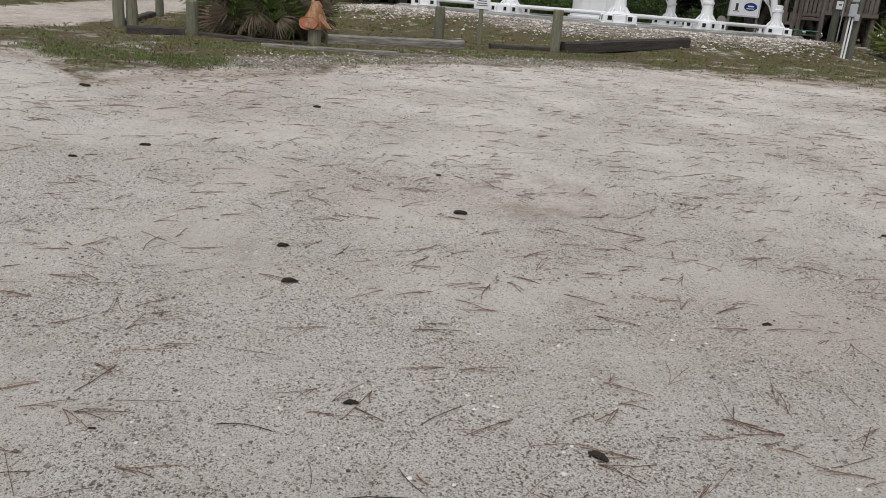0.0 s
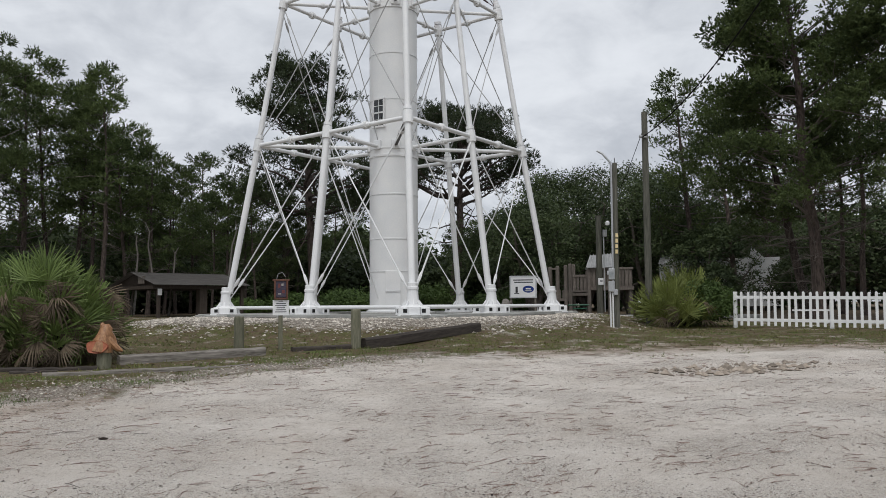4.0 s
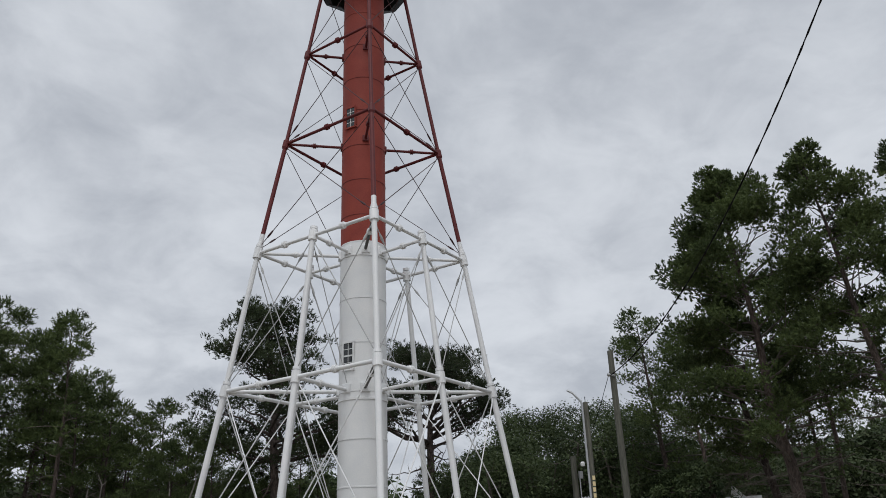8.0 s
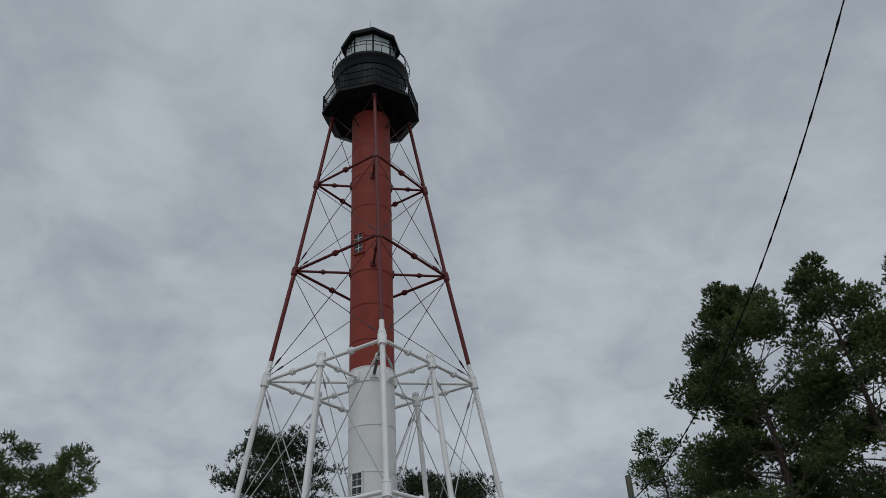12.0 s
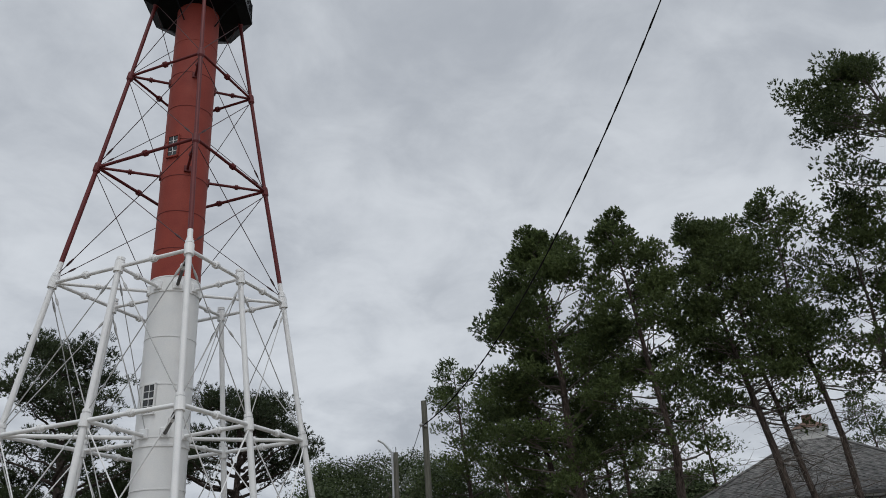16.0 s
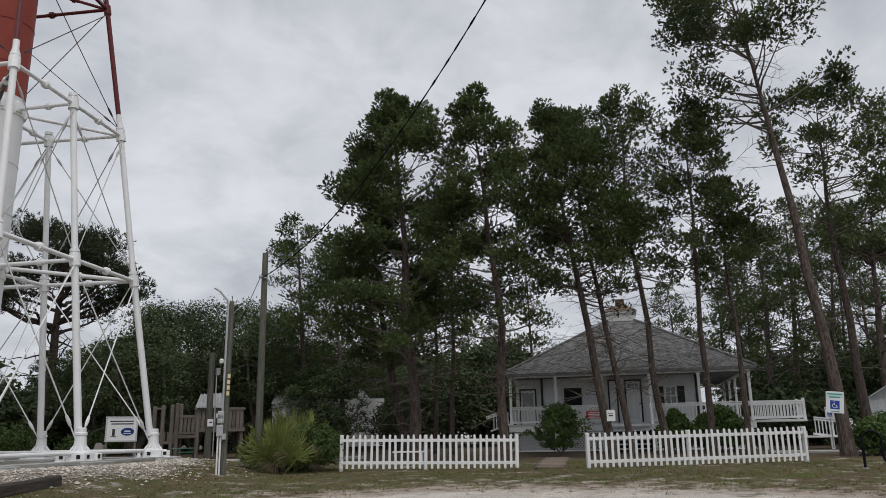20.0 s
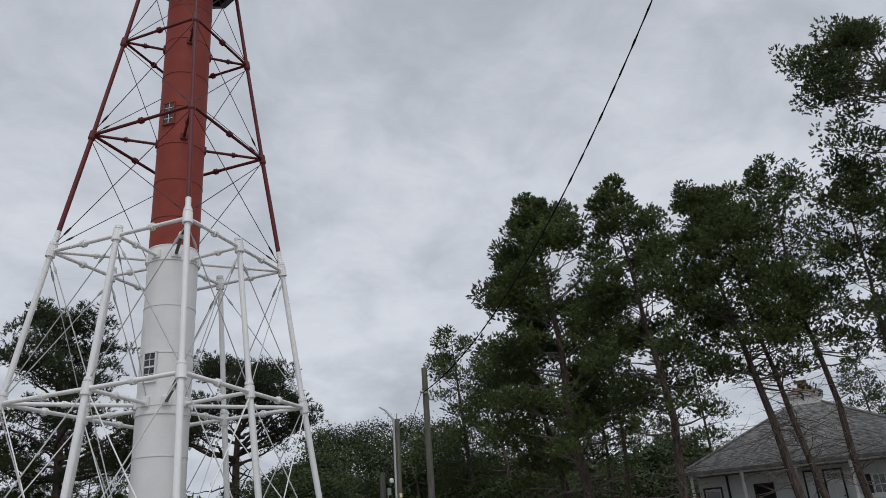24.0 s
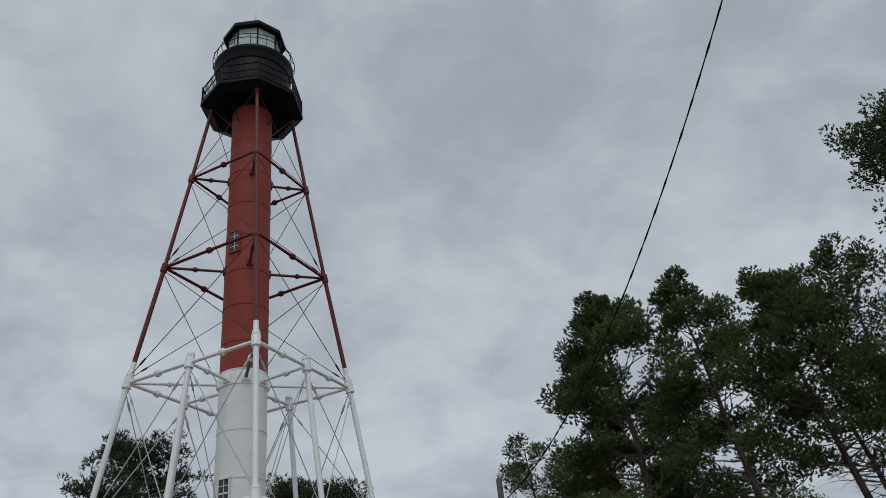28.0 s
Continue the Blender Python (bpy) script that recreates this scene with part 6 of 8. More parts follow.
bm = bmesh.new()
v = [bm.verts.new(c) for c in ((0.52, -0.3, 2.04), (1.74, -0.3, 2.04), (1.74, 0.6, 2.68), (0.74, 0.6, 2.62), (0.52, 1.5, 2.04), (1.74, 1.5, 2.04))]
f1, f2 = bm.faces.new((v[0], v[1], v[2], v[3])), bm.faces.new((v[3], v[2], v[5], v[4]))
bmesh.ops.solidify(bm, geom=[f1, f2], thickness=0.03)
troof = part("tin_roof", bm, TIN, fort, "ribbed pale tin roof")
for i in range(9):
    bm = bmesh.new()
    s = i / 8
    tube(bm, (Vector((0.52, -0.3, 2.06)).lerp(Vector((1.74, -0.3, 2.06)), s), Vector((0.74, 0.6, 2.64)).lerp(Vector((1.74, 0.6, 2.70)), s)), 0.022, 4)
    part("rib", bm, TIN, troof)
for i in range(5):
    fbox("gable_board", (0.62 + 0.1 * i, 0.0, 1.9), (0.70 + 0.1 * i, 0.04, 2.2))
bm = bmesh.new()
tube(bm, ((-0.3, -0.6, 0.45), (0.6, -0.6, 0.45)), 0.03, 6)
box(bm, (0.2, -0.6, 0.30), (0.6, 0.35, 0.05), None, 0.01)
part("swing_seat", bm, mat("green_plastic", (0.02, 0.09, 0.05), (0.03, 0.14, 0.08), 5, 0.5, rand=0), fort, "green plastic seat")
bm = bmesh.new()
box(bm, (0, 0, 0.06), (9.0, 0.30, 0.14), None, 0.02)
solo("concrete_kerb", bm, CONCRETE, on_ground(16.2, 27.6, -24), "long low pale concrete kerb beside the playground", "kerb")

# ---- picnic shelter ----
sh = thing("picnic_shelter", pose(-3.32, 39.85, ground_z(-3.32, 39.85) - 0.34, 0, 0, 30), "dark brown open picnic shelter with low gable roof", "shelter")
L_, D_, EZ, PZ = 5.0, 4.7, 1.96, 2.64
bm = bmesh.new()
v = [bm.verts.new(c) for c in ((-0.3, -0.4, EZ), (L_, -0.4, EZ), (L_, D_ / 2, PZ), (-0.3, D_ / 2, PZ), (-0.3, D_ + 0.4, EZ), (L_, D_ + 0.4, EZ))]
f1, f2 = bm.faces.new((v[0], v[1], v[2], v[3])), bm.faces.new((v[3], v[2], v[5], v[4]))
bmesh.ops.solidify(bm, geom=[f1, f2], thickness=0.12)
ROOF_BROWN = mat("dark_roll_roofing", (0.09, 0.085, 0.08), (0.20, 0.188, 0.176), 2, 0.9, bump=0.3, rand=0, stretch=(1, 4, 4))
part("roof", bm, ROOF_BROWN, sh, "dark grey-brown roof sheet")
bm = bmesh.new()
v = [bm.verts.new(c) for c in ((-0.12, -0.1, EZ), (-0.12, D_ + 0.1, EZ), (-0.12, D_ / 2, PZ - 0.12))]
bmesh.ops.solidify(bm, geom=[bm.faces.new(v)], thickness=0.05)
part("gable", bm, BROWN_WOOD, sh)
bm = bmesh.new()
fence_box(bm, (-0.19, 1.0, EZ + 0.08), (-0.14, 1.7, EZ + 0.45))
part("gable_vent", bm, FORT_WOOD, sh)
for y in (0.0, D_):
    bm = bmesh.new()
    fence_box(bm, (-0.2, y - 0.06, EZ - 0.20), (L_ - 0.1, y + 0.08, EZ - 0.02))
    part("beam", bm, BROWN_WOOD, sh)
bm = bmesh.new()
fence_box(bm, (-0.1, 0, EZ - 0.20), (0.06, D_, EZ - 0.03))
part("beam", bm, BROWN_WOOD, sh)
for x, y, w in ((0.1, 0, 0.15), (0.1, D_, 0.13), (2.5, 0.2, 0.42), (L_ - 0.3, 0, 0.16), (L_ - 0.3, D_, 0.16)):
    bm = bmesh.new()
    fence_box(bm, (x - w / 2, y - w / 2, -0.2), (x + w / 2, y + w / 2, EZ - 0.16), 0.01)
    part("post", bm, BROWN_WOOD, sh)
bm = bmesh.new()
panel(bm, 0.22, 0.32, 0.02, pose(0.1, -0.14, 1.6))
part("notice", bm, SIGN_WHITE, sh, "small pale notice")

# ---- accessible parking signs, rack and shed ----


def wheelchair(parent, s, m):
    """The white wheelchair mark on its blue field."""
    bm = bmesh.new()
    box(bm, (0, 0, 0), (s, 0.004, s), m)
    part("blue_field", bm, SIGN_BLUE, parent)
    m2 = m @ pose(0, -0.005, 0)
    bm = bmesh.new()
    n = 18
    pts = [(0.24 * s * math.cos(radians(-250 + 13 * k)) - 0.03 * s, 0, 0.24 * s * math.sin(radians(-250 + 13 * k)) - 0.12 * s) for k in range(n + 1)]
    tube(bm, [m2 @ Vector(c) for c in pts], 0.035 * s, 4)
    tube(bm, [m2 @ Vector(c) for c in ((-0.08 * s, 0, 0.22 * s), (-0.04 * s, 0, -0.03 * s), (0.14 * s, 0, -0.03 * s), (0.25 * s, 0, -0.28 * s), (0.33 * s, 0, -0.26 * s))], 0.04 * s, 4)
    ball(bm, (0, 0, 0), 0.07 * s, m2 @ Matrix.Translation((-0.09 * s, 0, 0.33 * s)), 6)
    part("wheelchair_mark", bm, SIGN_WHITE, parent)


def parking_sign(m, w, h, post):
    t = thing("parking_sign", m, "pale teal and white accessible parking sign" + (" on a thin steel post" if post else " nailed to a pine trunk"), "sign")
    bm = bmesh.new()
    panel(bm, w, h, 0.008)
    plate = part("plate", bm, SIGN_WHITE, t)
    bars(plate, SIGN_PALE, [(0, h * 0.34, w * 0.92, h * 0.24)], pose(0, -0.006, 0), "pale_band")
    bars(plate, SIGN_TEAL, [(0, h * 0.38, w * 0.8, h * 0.06), (0, h * 0.24, w * 0.62, h * 0.06), (0, -h * 0.42, w * 0.5, h * 0.03)], pose(0, -0.010, 0))
    wheelchair(plate, w * 0.52, pose(0, -0.008, -h * 0.12))
    if post:
        bm = bmesh.new()
        box(bm, (0, 0.02, -post / 2 + h * 0.4), (0.05, 0.03, post), None, 0.004)
        part("post", bm, GALV, t)
    return t


parking_sign(pose(26.72, 9.50, 2.70, 0, 0, -68) @ pose(0, 0, 0, 0, 6, 0), 0.52, 0.68, 0)
parking_sign(pose(32.23, 11.71, 2.48, 0, 0, -68), 0.32, 0.46, 1.5)

rack = thing("bike_rack", on_ground(22.08, 7.32, -70), "black wavy steel bicycle rack", "bike rack")
bm = bmesh.new()
pts = [(0, 0, -0.1), (0, 0, 0.7)] + [(0.22 - 0.22 * math.cos(radians(a)), 0, 0.72 + 0.22 * math.sin(radians(a))) for a in range(20, 181, 20)] + [(0.44, 0, 0.35)] + [(0.66 - 0.22 * math.cos(radians(a)), 0, 0.32 - 0.22 * math.sin(radians(a))) for a in range(20, 181, 20)] + [(0.88, 0, 0.7)] + [(1.10 - 0.22 * math.cos(radians(a)), 0, 0.72 + 0.22 * math.sin(radians(a))) for a in range(20, 181, 20)] + [(1.32, 0, -0.1)]
tube(bm, pts, 0.036, 10)
part("bent_tube", bm, BLACK, rack, "", True)
bm = bmesh.new()
lathe(bm, ((0.09, 0.0), (0.09, 0.02), (0.05, 0.03)), 10)
part("base_plate", bm, GALV, rack)

shed = thing("garden_shed", pose(36.45, 11.75, 0.95, 0, 0, -72), "pale grey ribbed metal garden shed with white trim", "shed")
bm = bmesh.new()
fence_box(bm, (0, 0, 0), (0.06, 4.0, 2.1))
fence_box(bm, (0.06, 0, 0), (3.4, 0.06, 2.1))
fence_box(bm, (3.34, 0.06, 0), (3.4, 4.0, 2.1))
v = [bm.verts.new(c) for c in ((0, 0.03, 2.1), (3.4, 0.03, 2.1), (1.7, 0.03, 3.1))]
bmesh.ops.solidify(bm, geom=[bm.faces.new(v)], thickness=0.05)
part("wall", bm, SHED_WALL, shed)
for i in range(23):
    bm = bmesh.new()
    hgt = 2.1 + 1.0 * (1 - abs(0.15 * i - 1.7) / 1.7)
    box(bm, (0.05 + 0.15 * i, -0.012, hgt / 2), (0.03, 0.03, hgt - 0.05))
    part("wall_rib", bm, SHED_WALL, shed)
bm = bmesh.new()
v = [bm.verts.new(c) for c in ((-0.2, -0.2, 2.0), (1.7, -0.2, 3.2), (3.6, -0.2, 2.0), (-0.2, 4.2, 2.0), (1.7, 4.2, 3.2), (3.6, 4.2, 2.0))]
bmesh.ops.solidify(bm, geom=[bm.faces.new((v[0], v[1], v[4], v[3])), bm.faces.new((v[1], v[2], v[5], v[4]))], thickness=0.08)
part("roof", bm, PVC, shed, "white metal roof")
bm = bmesh.new()
fence_box(bm, (1.0, -0.05, 0.05), (2.4, -0.02, 1.9))
part("door", bm, PVC, shed)
for z in (1.55, 1.25):
    bm = bmesh.new()
    fence_box(bm, (0.75, -0.07, z), (1.15, -0.03, z + 0.05))
    part("hinge", bm, GALV, shed)

# concrete walk and parking blocks near the ramp
bm = bmesh.new()
box(bm, (0, 0, 0.03), (9.0, 1.1, 0.08), None, 0.01)
solo("concrete_walk", bm, CONCRETE, on_ground(32.5, 9.5, -58), "pale concrete walk beside the ramp", "walkway", kind="structure")
for x, y, rz in ((34.6, 12.6, 10), (35.2, 11.9, 5)):
    bm = bmesh.new()
    box(bm, (0, 0, 0.5), (0.12, 0.12, 1.0), None, 0.01)
    solo("white_post", bm, PVC, on_ground(x, y, rz), "white square wooden gate post", "post", "gate posts")

# white house among the oaks beyond the playground
far = thing("white_house", pose(23.5, 37.3, 1.0, 0, 0, -35.5), "white clapboard house half hidden behind oaks", "house")
bm = bmesh.new()
fence_box(bm, (-0.6, 1.8, 0.4), (5.8, 1.95, 3.1))
fence_box(bm, (4.15, -0.1, 0.9), (5.0, 0.0, 2.9))
v = [bm.verts.new(c) for c in ((4.15, -0.05, 2.9), (5.0, -0.05, 2.9), (4.3, -0.05, 3.6))]
bmesh.ops.solidify(bm, geom=[bm.faces.new(v)], thickness=0.1)
part("wall", bm, SIDING, far)
for i in range(15):
    bm = bmesh.new()
    fence_box(bm, (4.15, -0.13, 0.95 + 0.14 * i), (5.0, -0.10, 0.97 + 0.14 * i))
    part("siding_lap", bm, SIDING, far)
bm = bmesh.new()
v = [bm.verts.new(c) for c in ((-0.5, -0.5, 2.75), (2.8, -0.5, 2.75), (2.8, 2.0, 3.35), (-0.5, 2.0, 3.35))]
bmesh.ops.solidify(bm, geom=[bm.faces.new(v)], thickness=0.08)
part("porch_roof", bm, TIN, far, "pale tin porch roof")
for x in (0.2, 1.4, 2.6):
    bm = bmesh.new()
    fence_box(bm, (x - 0.06, -0.35, 0.3), (x + 0.06, -0.23, 2.75))
    part("porch_post", bm, PVC, far)
bm = bmesh.new()
fence_box(bm, (-0.5, -0.5, 0.15), (2.8, 1.8, 0.35))
part("porch_deck", bm, PVC, far)
for x in (0.5, 1.8):
    bm = bmesh.new()
    fence_box(bm, (x, 1.75, 1.0), (x + 0.7, 1.8, 2.3))
    part("window", bm, DARK_GLASS, far)

# ---- trees ----


def limb(q, p, d, ln, r, sag=0.0, n=5, wob=0.12):
    """Points and radii of a crooked branch from p along d."""
    pts, rad = [Vector(p)], [r]
    d = Vector(d).normalized()
    for i in range(n):
        d = (d + Vector((q.uniform(-wob, wob), q.uniform(-wob, wob), q.uniform(-wob, wob) + sag))).normalized()
        pts.append(pts[-1] + d * ln / n)
        rad.append(r * (1 - (i + 1) / n * 0.8))
    return pts, rad


def unit(rs, n, zlo=-1.0, zhi=1.0):
    z = rs.uniform(zlo, zhi, n)
    a = rs.uniform(0, 2 * math.pi, n)
    s = np.sqrt(np.maximum(1 - z * z, 0))
    return np.stack([s * np.cos(a), s * np.sin(a), z], 1)


def spikes(rs, o, d, nrm, ln, width):
    """Needles and leaves as slim three-cornered blades, their flat sides turned towards nrm."""
    u = np.cross(d, nrm + 0.30 * rs.normal(size=d.shape))
    u /= np.linalg.norm(u, axis=1, keepdims=True) + 1e-9
    u *= (width * rs.uniform(0.6, 1.3, len(o)))[:, None]
    return np.stack([o - u, o + u, o + d * ln[:, None]], 1).reshape(-1, 3)


def leaf_mesh(name, v, material, k=4):
    return raw_mesh(name, v.tolist(), np.arange(len(v)).reshape(-1, k).tolist(), material)


def needle_crown(rs, clumps, per, size, width, needles):
    """Shoots like small bottle brushes in domed, upswept pads: (centre, radius), thickest near the upper shell."""
    cs = np.array([(*c, r) for c, r in clumps])
    n = np.maximum(3, (per * (cs[:, 3] / cs[:, 3].mean()) ** 2).astype(int))
    cen = np.repeat(cs[:, :3], n, 0)
    rad = np.repeat(cs[:, 3], n)
    dirs = unit(rs, len(cen), -0.5, 1.0)
    rr = rad * rs.uniform(0.25, 1.0, len(cen)) ** 0.4
    tc = cen + dirs * rr[:, None] * np.array([1, 1, 0.72])
    sd = dirs + np.array([0, 0, 0.5]) + 0.4 * rs.normal(size=dirs.shape)
    sd /= np.linalg.norm(sd, axis=1, keepdims=True)
    o = np.repeat(tc, needles, 0)
    ax = np.repeat(sd, needles, 0)
    nrm = np.repeat(dirs + np.array([0, 0, 0.45]), needles, 0)
    o = o + ax * (size * rs.uniform(-0.2, 0.8, len(o)))[:, None]
    d = ax + 0.85 * unit(rs, len(o))
    d /= np.linalg.norm(d, axis=1, keepdims=True)
    return spikes(rs, o, d, nrm, size * rs.uniform(0.45, 0.9, len(o)), width)


def trunk_line(q, axis, h, bend, seed):
    side = Vector((q.uniform(-1, 1), q.uniform(-1, 1), 0)).normalized() * bend

    def spine(s):
        return axis * s + side * math.sin(s * math.pi) * h * 0.05 + Vector((noise.noise((s * 4, seed, 0)), noise.noise((s * 4, seed, 7)), 0)) * 0.014 * h * min(1, s * 3)
    return spine


def trunk_part(t, spine, trunk_r, last=0.975):
    bm = bmesh.new()
    ss = [s * last / 0.975 for s in (0, 0.015, 0.05, 0.12, 0.22, 0.34, 0.46, 0.58, 0.70, 0.80, 0.90, 0.975)]
    tube(bm, [spine(s) - Vector((0, 0, 0.25 if s == 0 else 0)) for s in ss], [trunk_r * (1.4 if s == 0 else 1.15 if s < 0.02 else (1 - s) ** 0.85 * 0.97 + 0.03) for s in ss], 9)
    part("trunk", bm, BARK, t, "", True)


def pine(name, base, top, trunk_r, crown_from, crown_r, seed, label, group, kind="cone", tufts=900, size=0.24, leaf=None, dead=14, bend=0.25, width=0.022, needles=10, limbs_m=5.0, lean=(0.0, 0.0)):
    """A pine: bent tapering trunk, limbs on all sides with side twigs, needles in small pads at the twigs' ends; bare snags below the crown."""
    q = random.Random(seed)
    rs = np.random.RandomState(seed)
    base = Vector(base)
    axis = Vector(top) - base
    h = axis.length
    t = thing(name, Matrix.Translation(base), label, "tree", group)
    spine = trunk_line(q, axis, h, bend, seed)
    trunk_part(t, spine, trunk_r)
    bm = bmesh.new()
    clumps = []
    span = (1 - crown_from) * h
    n_l = max(16, int(span * limbs_m))
    for i in range(n_l):
        s = crown_from + (0.985 - crown_from) * ((i + q.random()) / n_l) ** 0.88
        f_ = (s - crown_from) / (1 - crown_from)
        if kind == "cone":
            rr = crown_r * min(1, 0.72 + f_ * 1.3) * (1 - f_ ** 2.0) ** 0.75 + 0.25
        else:
            rr = crown_r * max(0.1, math.sin(min(1, f_ * 0.84 + 0.16) * math.pi)) ** 0.6 + 0.25
        a = q.uniform(0, 6.283)
        lobe = 1 + 0.42 * noise.noise((s * 6.0, math.cos(a) * 1.1 + seed * 1.7, math.sin(a) * 1.1))
        rr *= q.uniform(0.62, 1.05) * lobe
        rise = q.uniform(-0.15, 0.3) + 0.55 * f_
        d = Vector((math.cos(a) + lean[0], math.sin(a) + lean[1], rise))
        pts, rad = limb(q, spine(s), d, rr, max(0.012, trunk_r * 0.24 * (1 - f_ * 0.6)), 0.05, 5, 0.18)
        tube(bm, pts, rad, 4, False)
        bare = 0.55 * max(0.0, 1 - f_ / 0.22)
        rc = q.uniform(0.36, 0.60) * (1.0 if rr > 1.0 else 0.8)
        if q.random() > bare:
            clumps.append((pts[5], rc))
        for k in range(3 if rr > 0.7 else 4, 6):
            for sgn in (-1, 1):
                if q.random() < bare + 0.10:
                    continue
                ax = (pts[k] - pts[k - 1]).normalized()
                sd = Vector((-ax.y, ax.x, 0)) * sgn
                ln = rr * q.uniform(0.16, 0.36) * (1.25 - 0.12 * k)
                p2, r2 = limb(q, pts[k], ax * 0.6 + sd * q.uniform(0.6, 1.2) + Vector((0, 0, q.uniform(-0.05, 0.55))), ln, rad[k] * 0.6, 0.04, 2, 0.2)
                tube(bm, p2, r2, 3, False)
                clumps.append((p2[-1] + Vector((0, 0, 0.06)), rc * q.uniform(0.7, 1.1)))
    clumps.append((spine(0.985), 0.35))
    clumps.append((spine(0.96), 0.45))
    for _ in range(dead):
        s = q.uniform(crown_from * 0.35, crown_from + 0.2)
        a = q.uniform(0, 6.283)
        pts, rad = limb(q, spine(s), (math.cos(a), math.sin(a), q.uniform(-0.25, 0.35)), q.uniform(0.5, 1.1) * min(2.4, crown_r) * 0.85, 0.020, -0.02, 5, 0.3)
        tube(bm, pts, rad, 3, False)
        for _ in range(5):
            k = q.randint(1, 4)
            p2, r2 = limb(q, pts[k], (q.uniform(-1, 1), q.uniform(-1, 1), q.uniform(-0.5, 0.6)), min(2.4, crown_r) * 0.3, 0.008, -0.02, 3, 0.4)
            tube(bm, p2, r2, 3, False)
    tagged(part("branchwork", bm, BARK_GREY, t), kind="stuff")
    v = needle_crown(rs, clumps, 3.0 * tufts / len(clumps), size, width, needles)
    piece("crown", leaf_mesh("crown", v, leaf or PINE, 3), t)
    return t


def old_pine(name, base, top, trunk_r, fork, crown_r, crown_h, seed, label, group, tufts=26, leaf=None, lean=(0.0, 0.0), n_l=13, shape=((0, 0.4, 0.8, 1), (0.85, 1.0, 0.8, 0.5))):
    """An old pine: thick trunk, heavy twisting limbs, needles in dense pompons at the twigs' ends; shape gives the crown's width by height."""
    q = random.Random(seed)
    rs = np.random.RandomState(seed)
    base = Vector(base)
    axis = Vector(top) - base
    h = axis.length
    t = thing(name, Matrix.Translation(base), label, "tree", group)
    spine = trunk_line(q, axis, h, 0.15, seed)
    trunk_part(t, spine, trunk_r, 0.93)
    bm = bmesh.new()
    clumps = []
    z0 = axis.z - crown_h
    for i in range(n_l):
        a = 6.283 * (i * 0.618 + q.random() * 0.12)
        hf = min(0.97, (i * 0.7549 + q.random() * 0.15) % 1.0)
        rho = crown_r * float(np.interp(hf, *shape)) * q.uniform(0.6, 1.0)
        zg = z0 + crown_h * hf
        mid = spine(min(0.98, zg / axis.z))
        goal = Vector((mid.x + lean[0] + math.cos(a) * rho, mid.y + lean[1] + math.sin(a) * rho, zg))
        p = spine(min(0.92, max(fork, (zg - 0.45 * rho) / axis.z)))
        n = 9
        r0 = trunk_r * (0.16 + 0.20 * min(1.0, rho / crown_r))
        pts, rad = [p.copy()], [r0]
        for k in range(n):
            left = goal - pts[-1]
            d = left.normalized() + Vector((q.uniform(-1, 1), q.uniform(-1, 1), q.uniform(-0.8, 0.5))) * 0.6 * (1 - k / n)
            pts.append(pts[-1] + d.normalized() * left.length / (n - k))
            rad.append(r0 * (1 - (k + 1) / n * 0.82))
        tube(bm, pts, rad, 6, False)
        clumps.append((pts[-1], q.uniform(0.45, 0.65)))
        for k in range(5 if rho > 2 else 6, n + 1):
            for _ in range(3 if k > 5 else 1):
                b = q.uniform(0, 6.283)
                p2, r2 = limb(q, pts[k], (math.cos(b), math.sin(b), q.uniform(-0.1, 0.8)), q.uniform(0.6, 1.5), rad[k] * 0.5 + 0.008, 0.05, 4, 0.35)
                tube(bm, p2, r2, 4, False)
                clumps.append((p2[-1], q.uniform(0.28, 0.54)))
    for _ in range(9):
        pts, rad = limb(q, spine(q.uniform(fork - 0.14, fork + 0.1)), (q.uniform(-1, 1), q.uniform(-1, 1), q.uniform(-0.2, 0.3)), crown_r * q.uniform(0.35, 0.75), 0.07, 0.02, 7, 0.45)
        tube(bm, pts, rad, 4, False)
        p2, r2 = limb(q, pts[4], (q.uniform(-1, 1), q.uniform(-1, 1), q.uniform(-0.3, 0.6)), crown_r * 0.25, 0.03, 0.0, 4, 0.4)
        tube(bm, p2, r2, 4, False)
    tagged(part("branchwork", bm, BARK, t), kind="stuff")
    v = needle_crown(rs, clumps, tufts, 0.24, 0.024, 10)
    piece("crown", leaf_mesh("crown", v, leaf or PINE_DARK, 3), t)
    return t


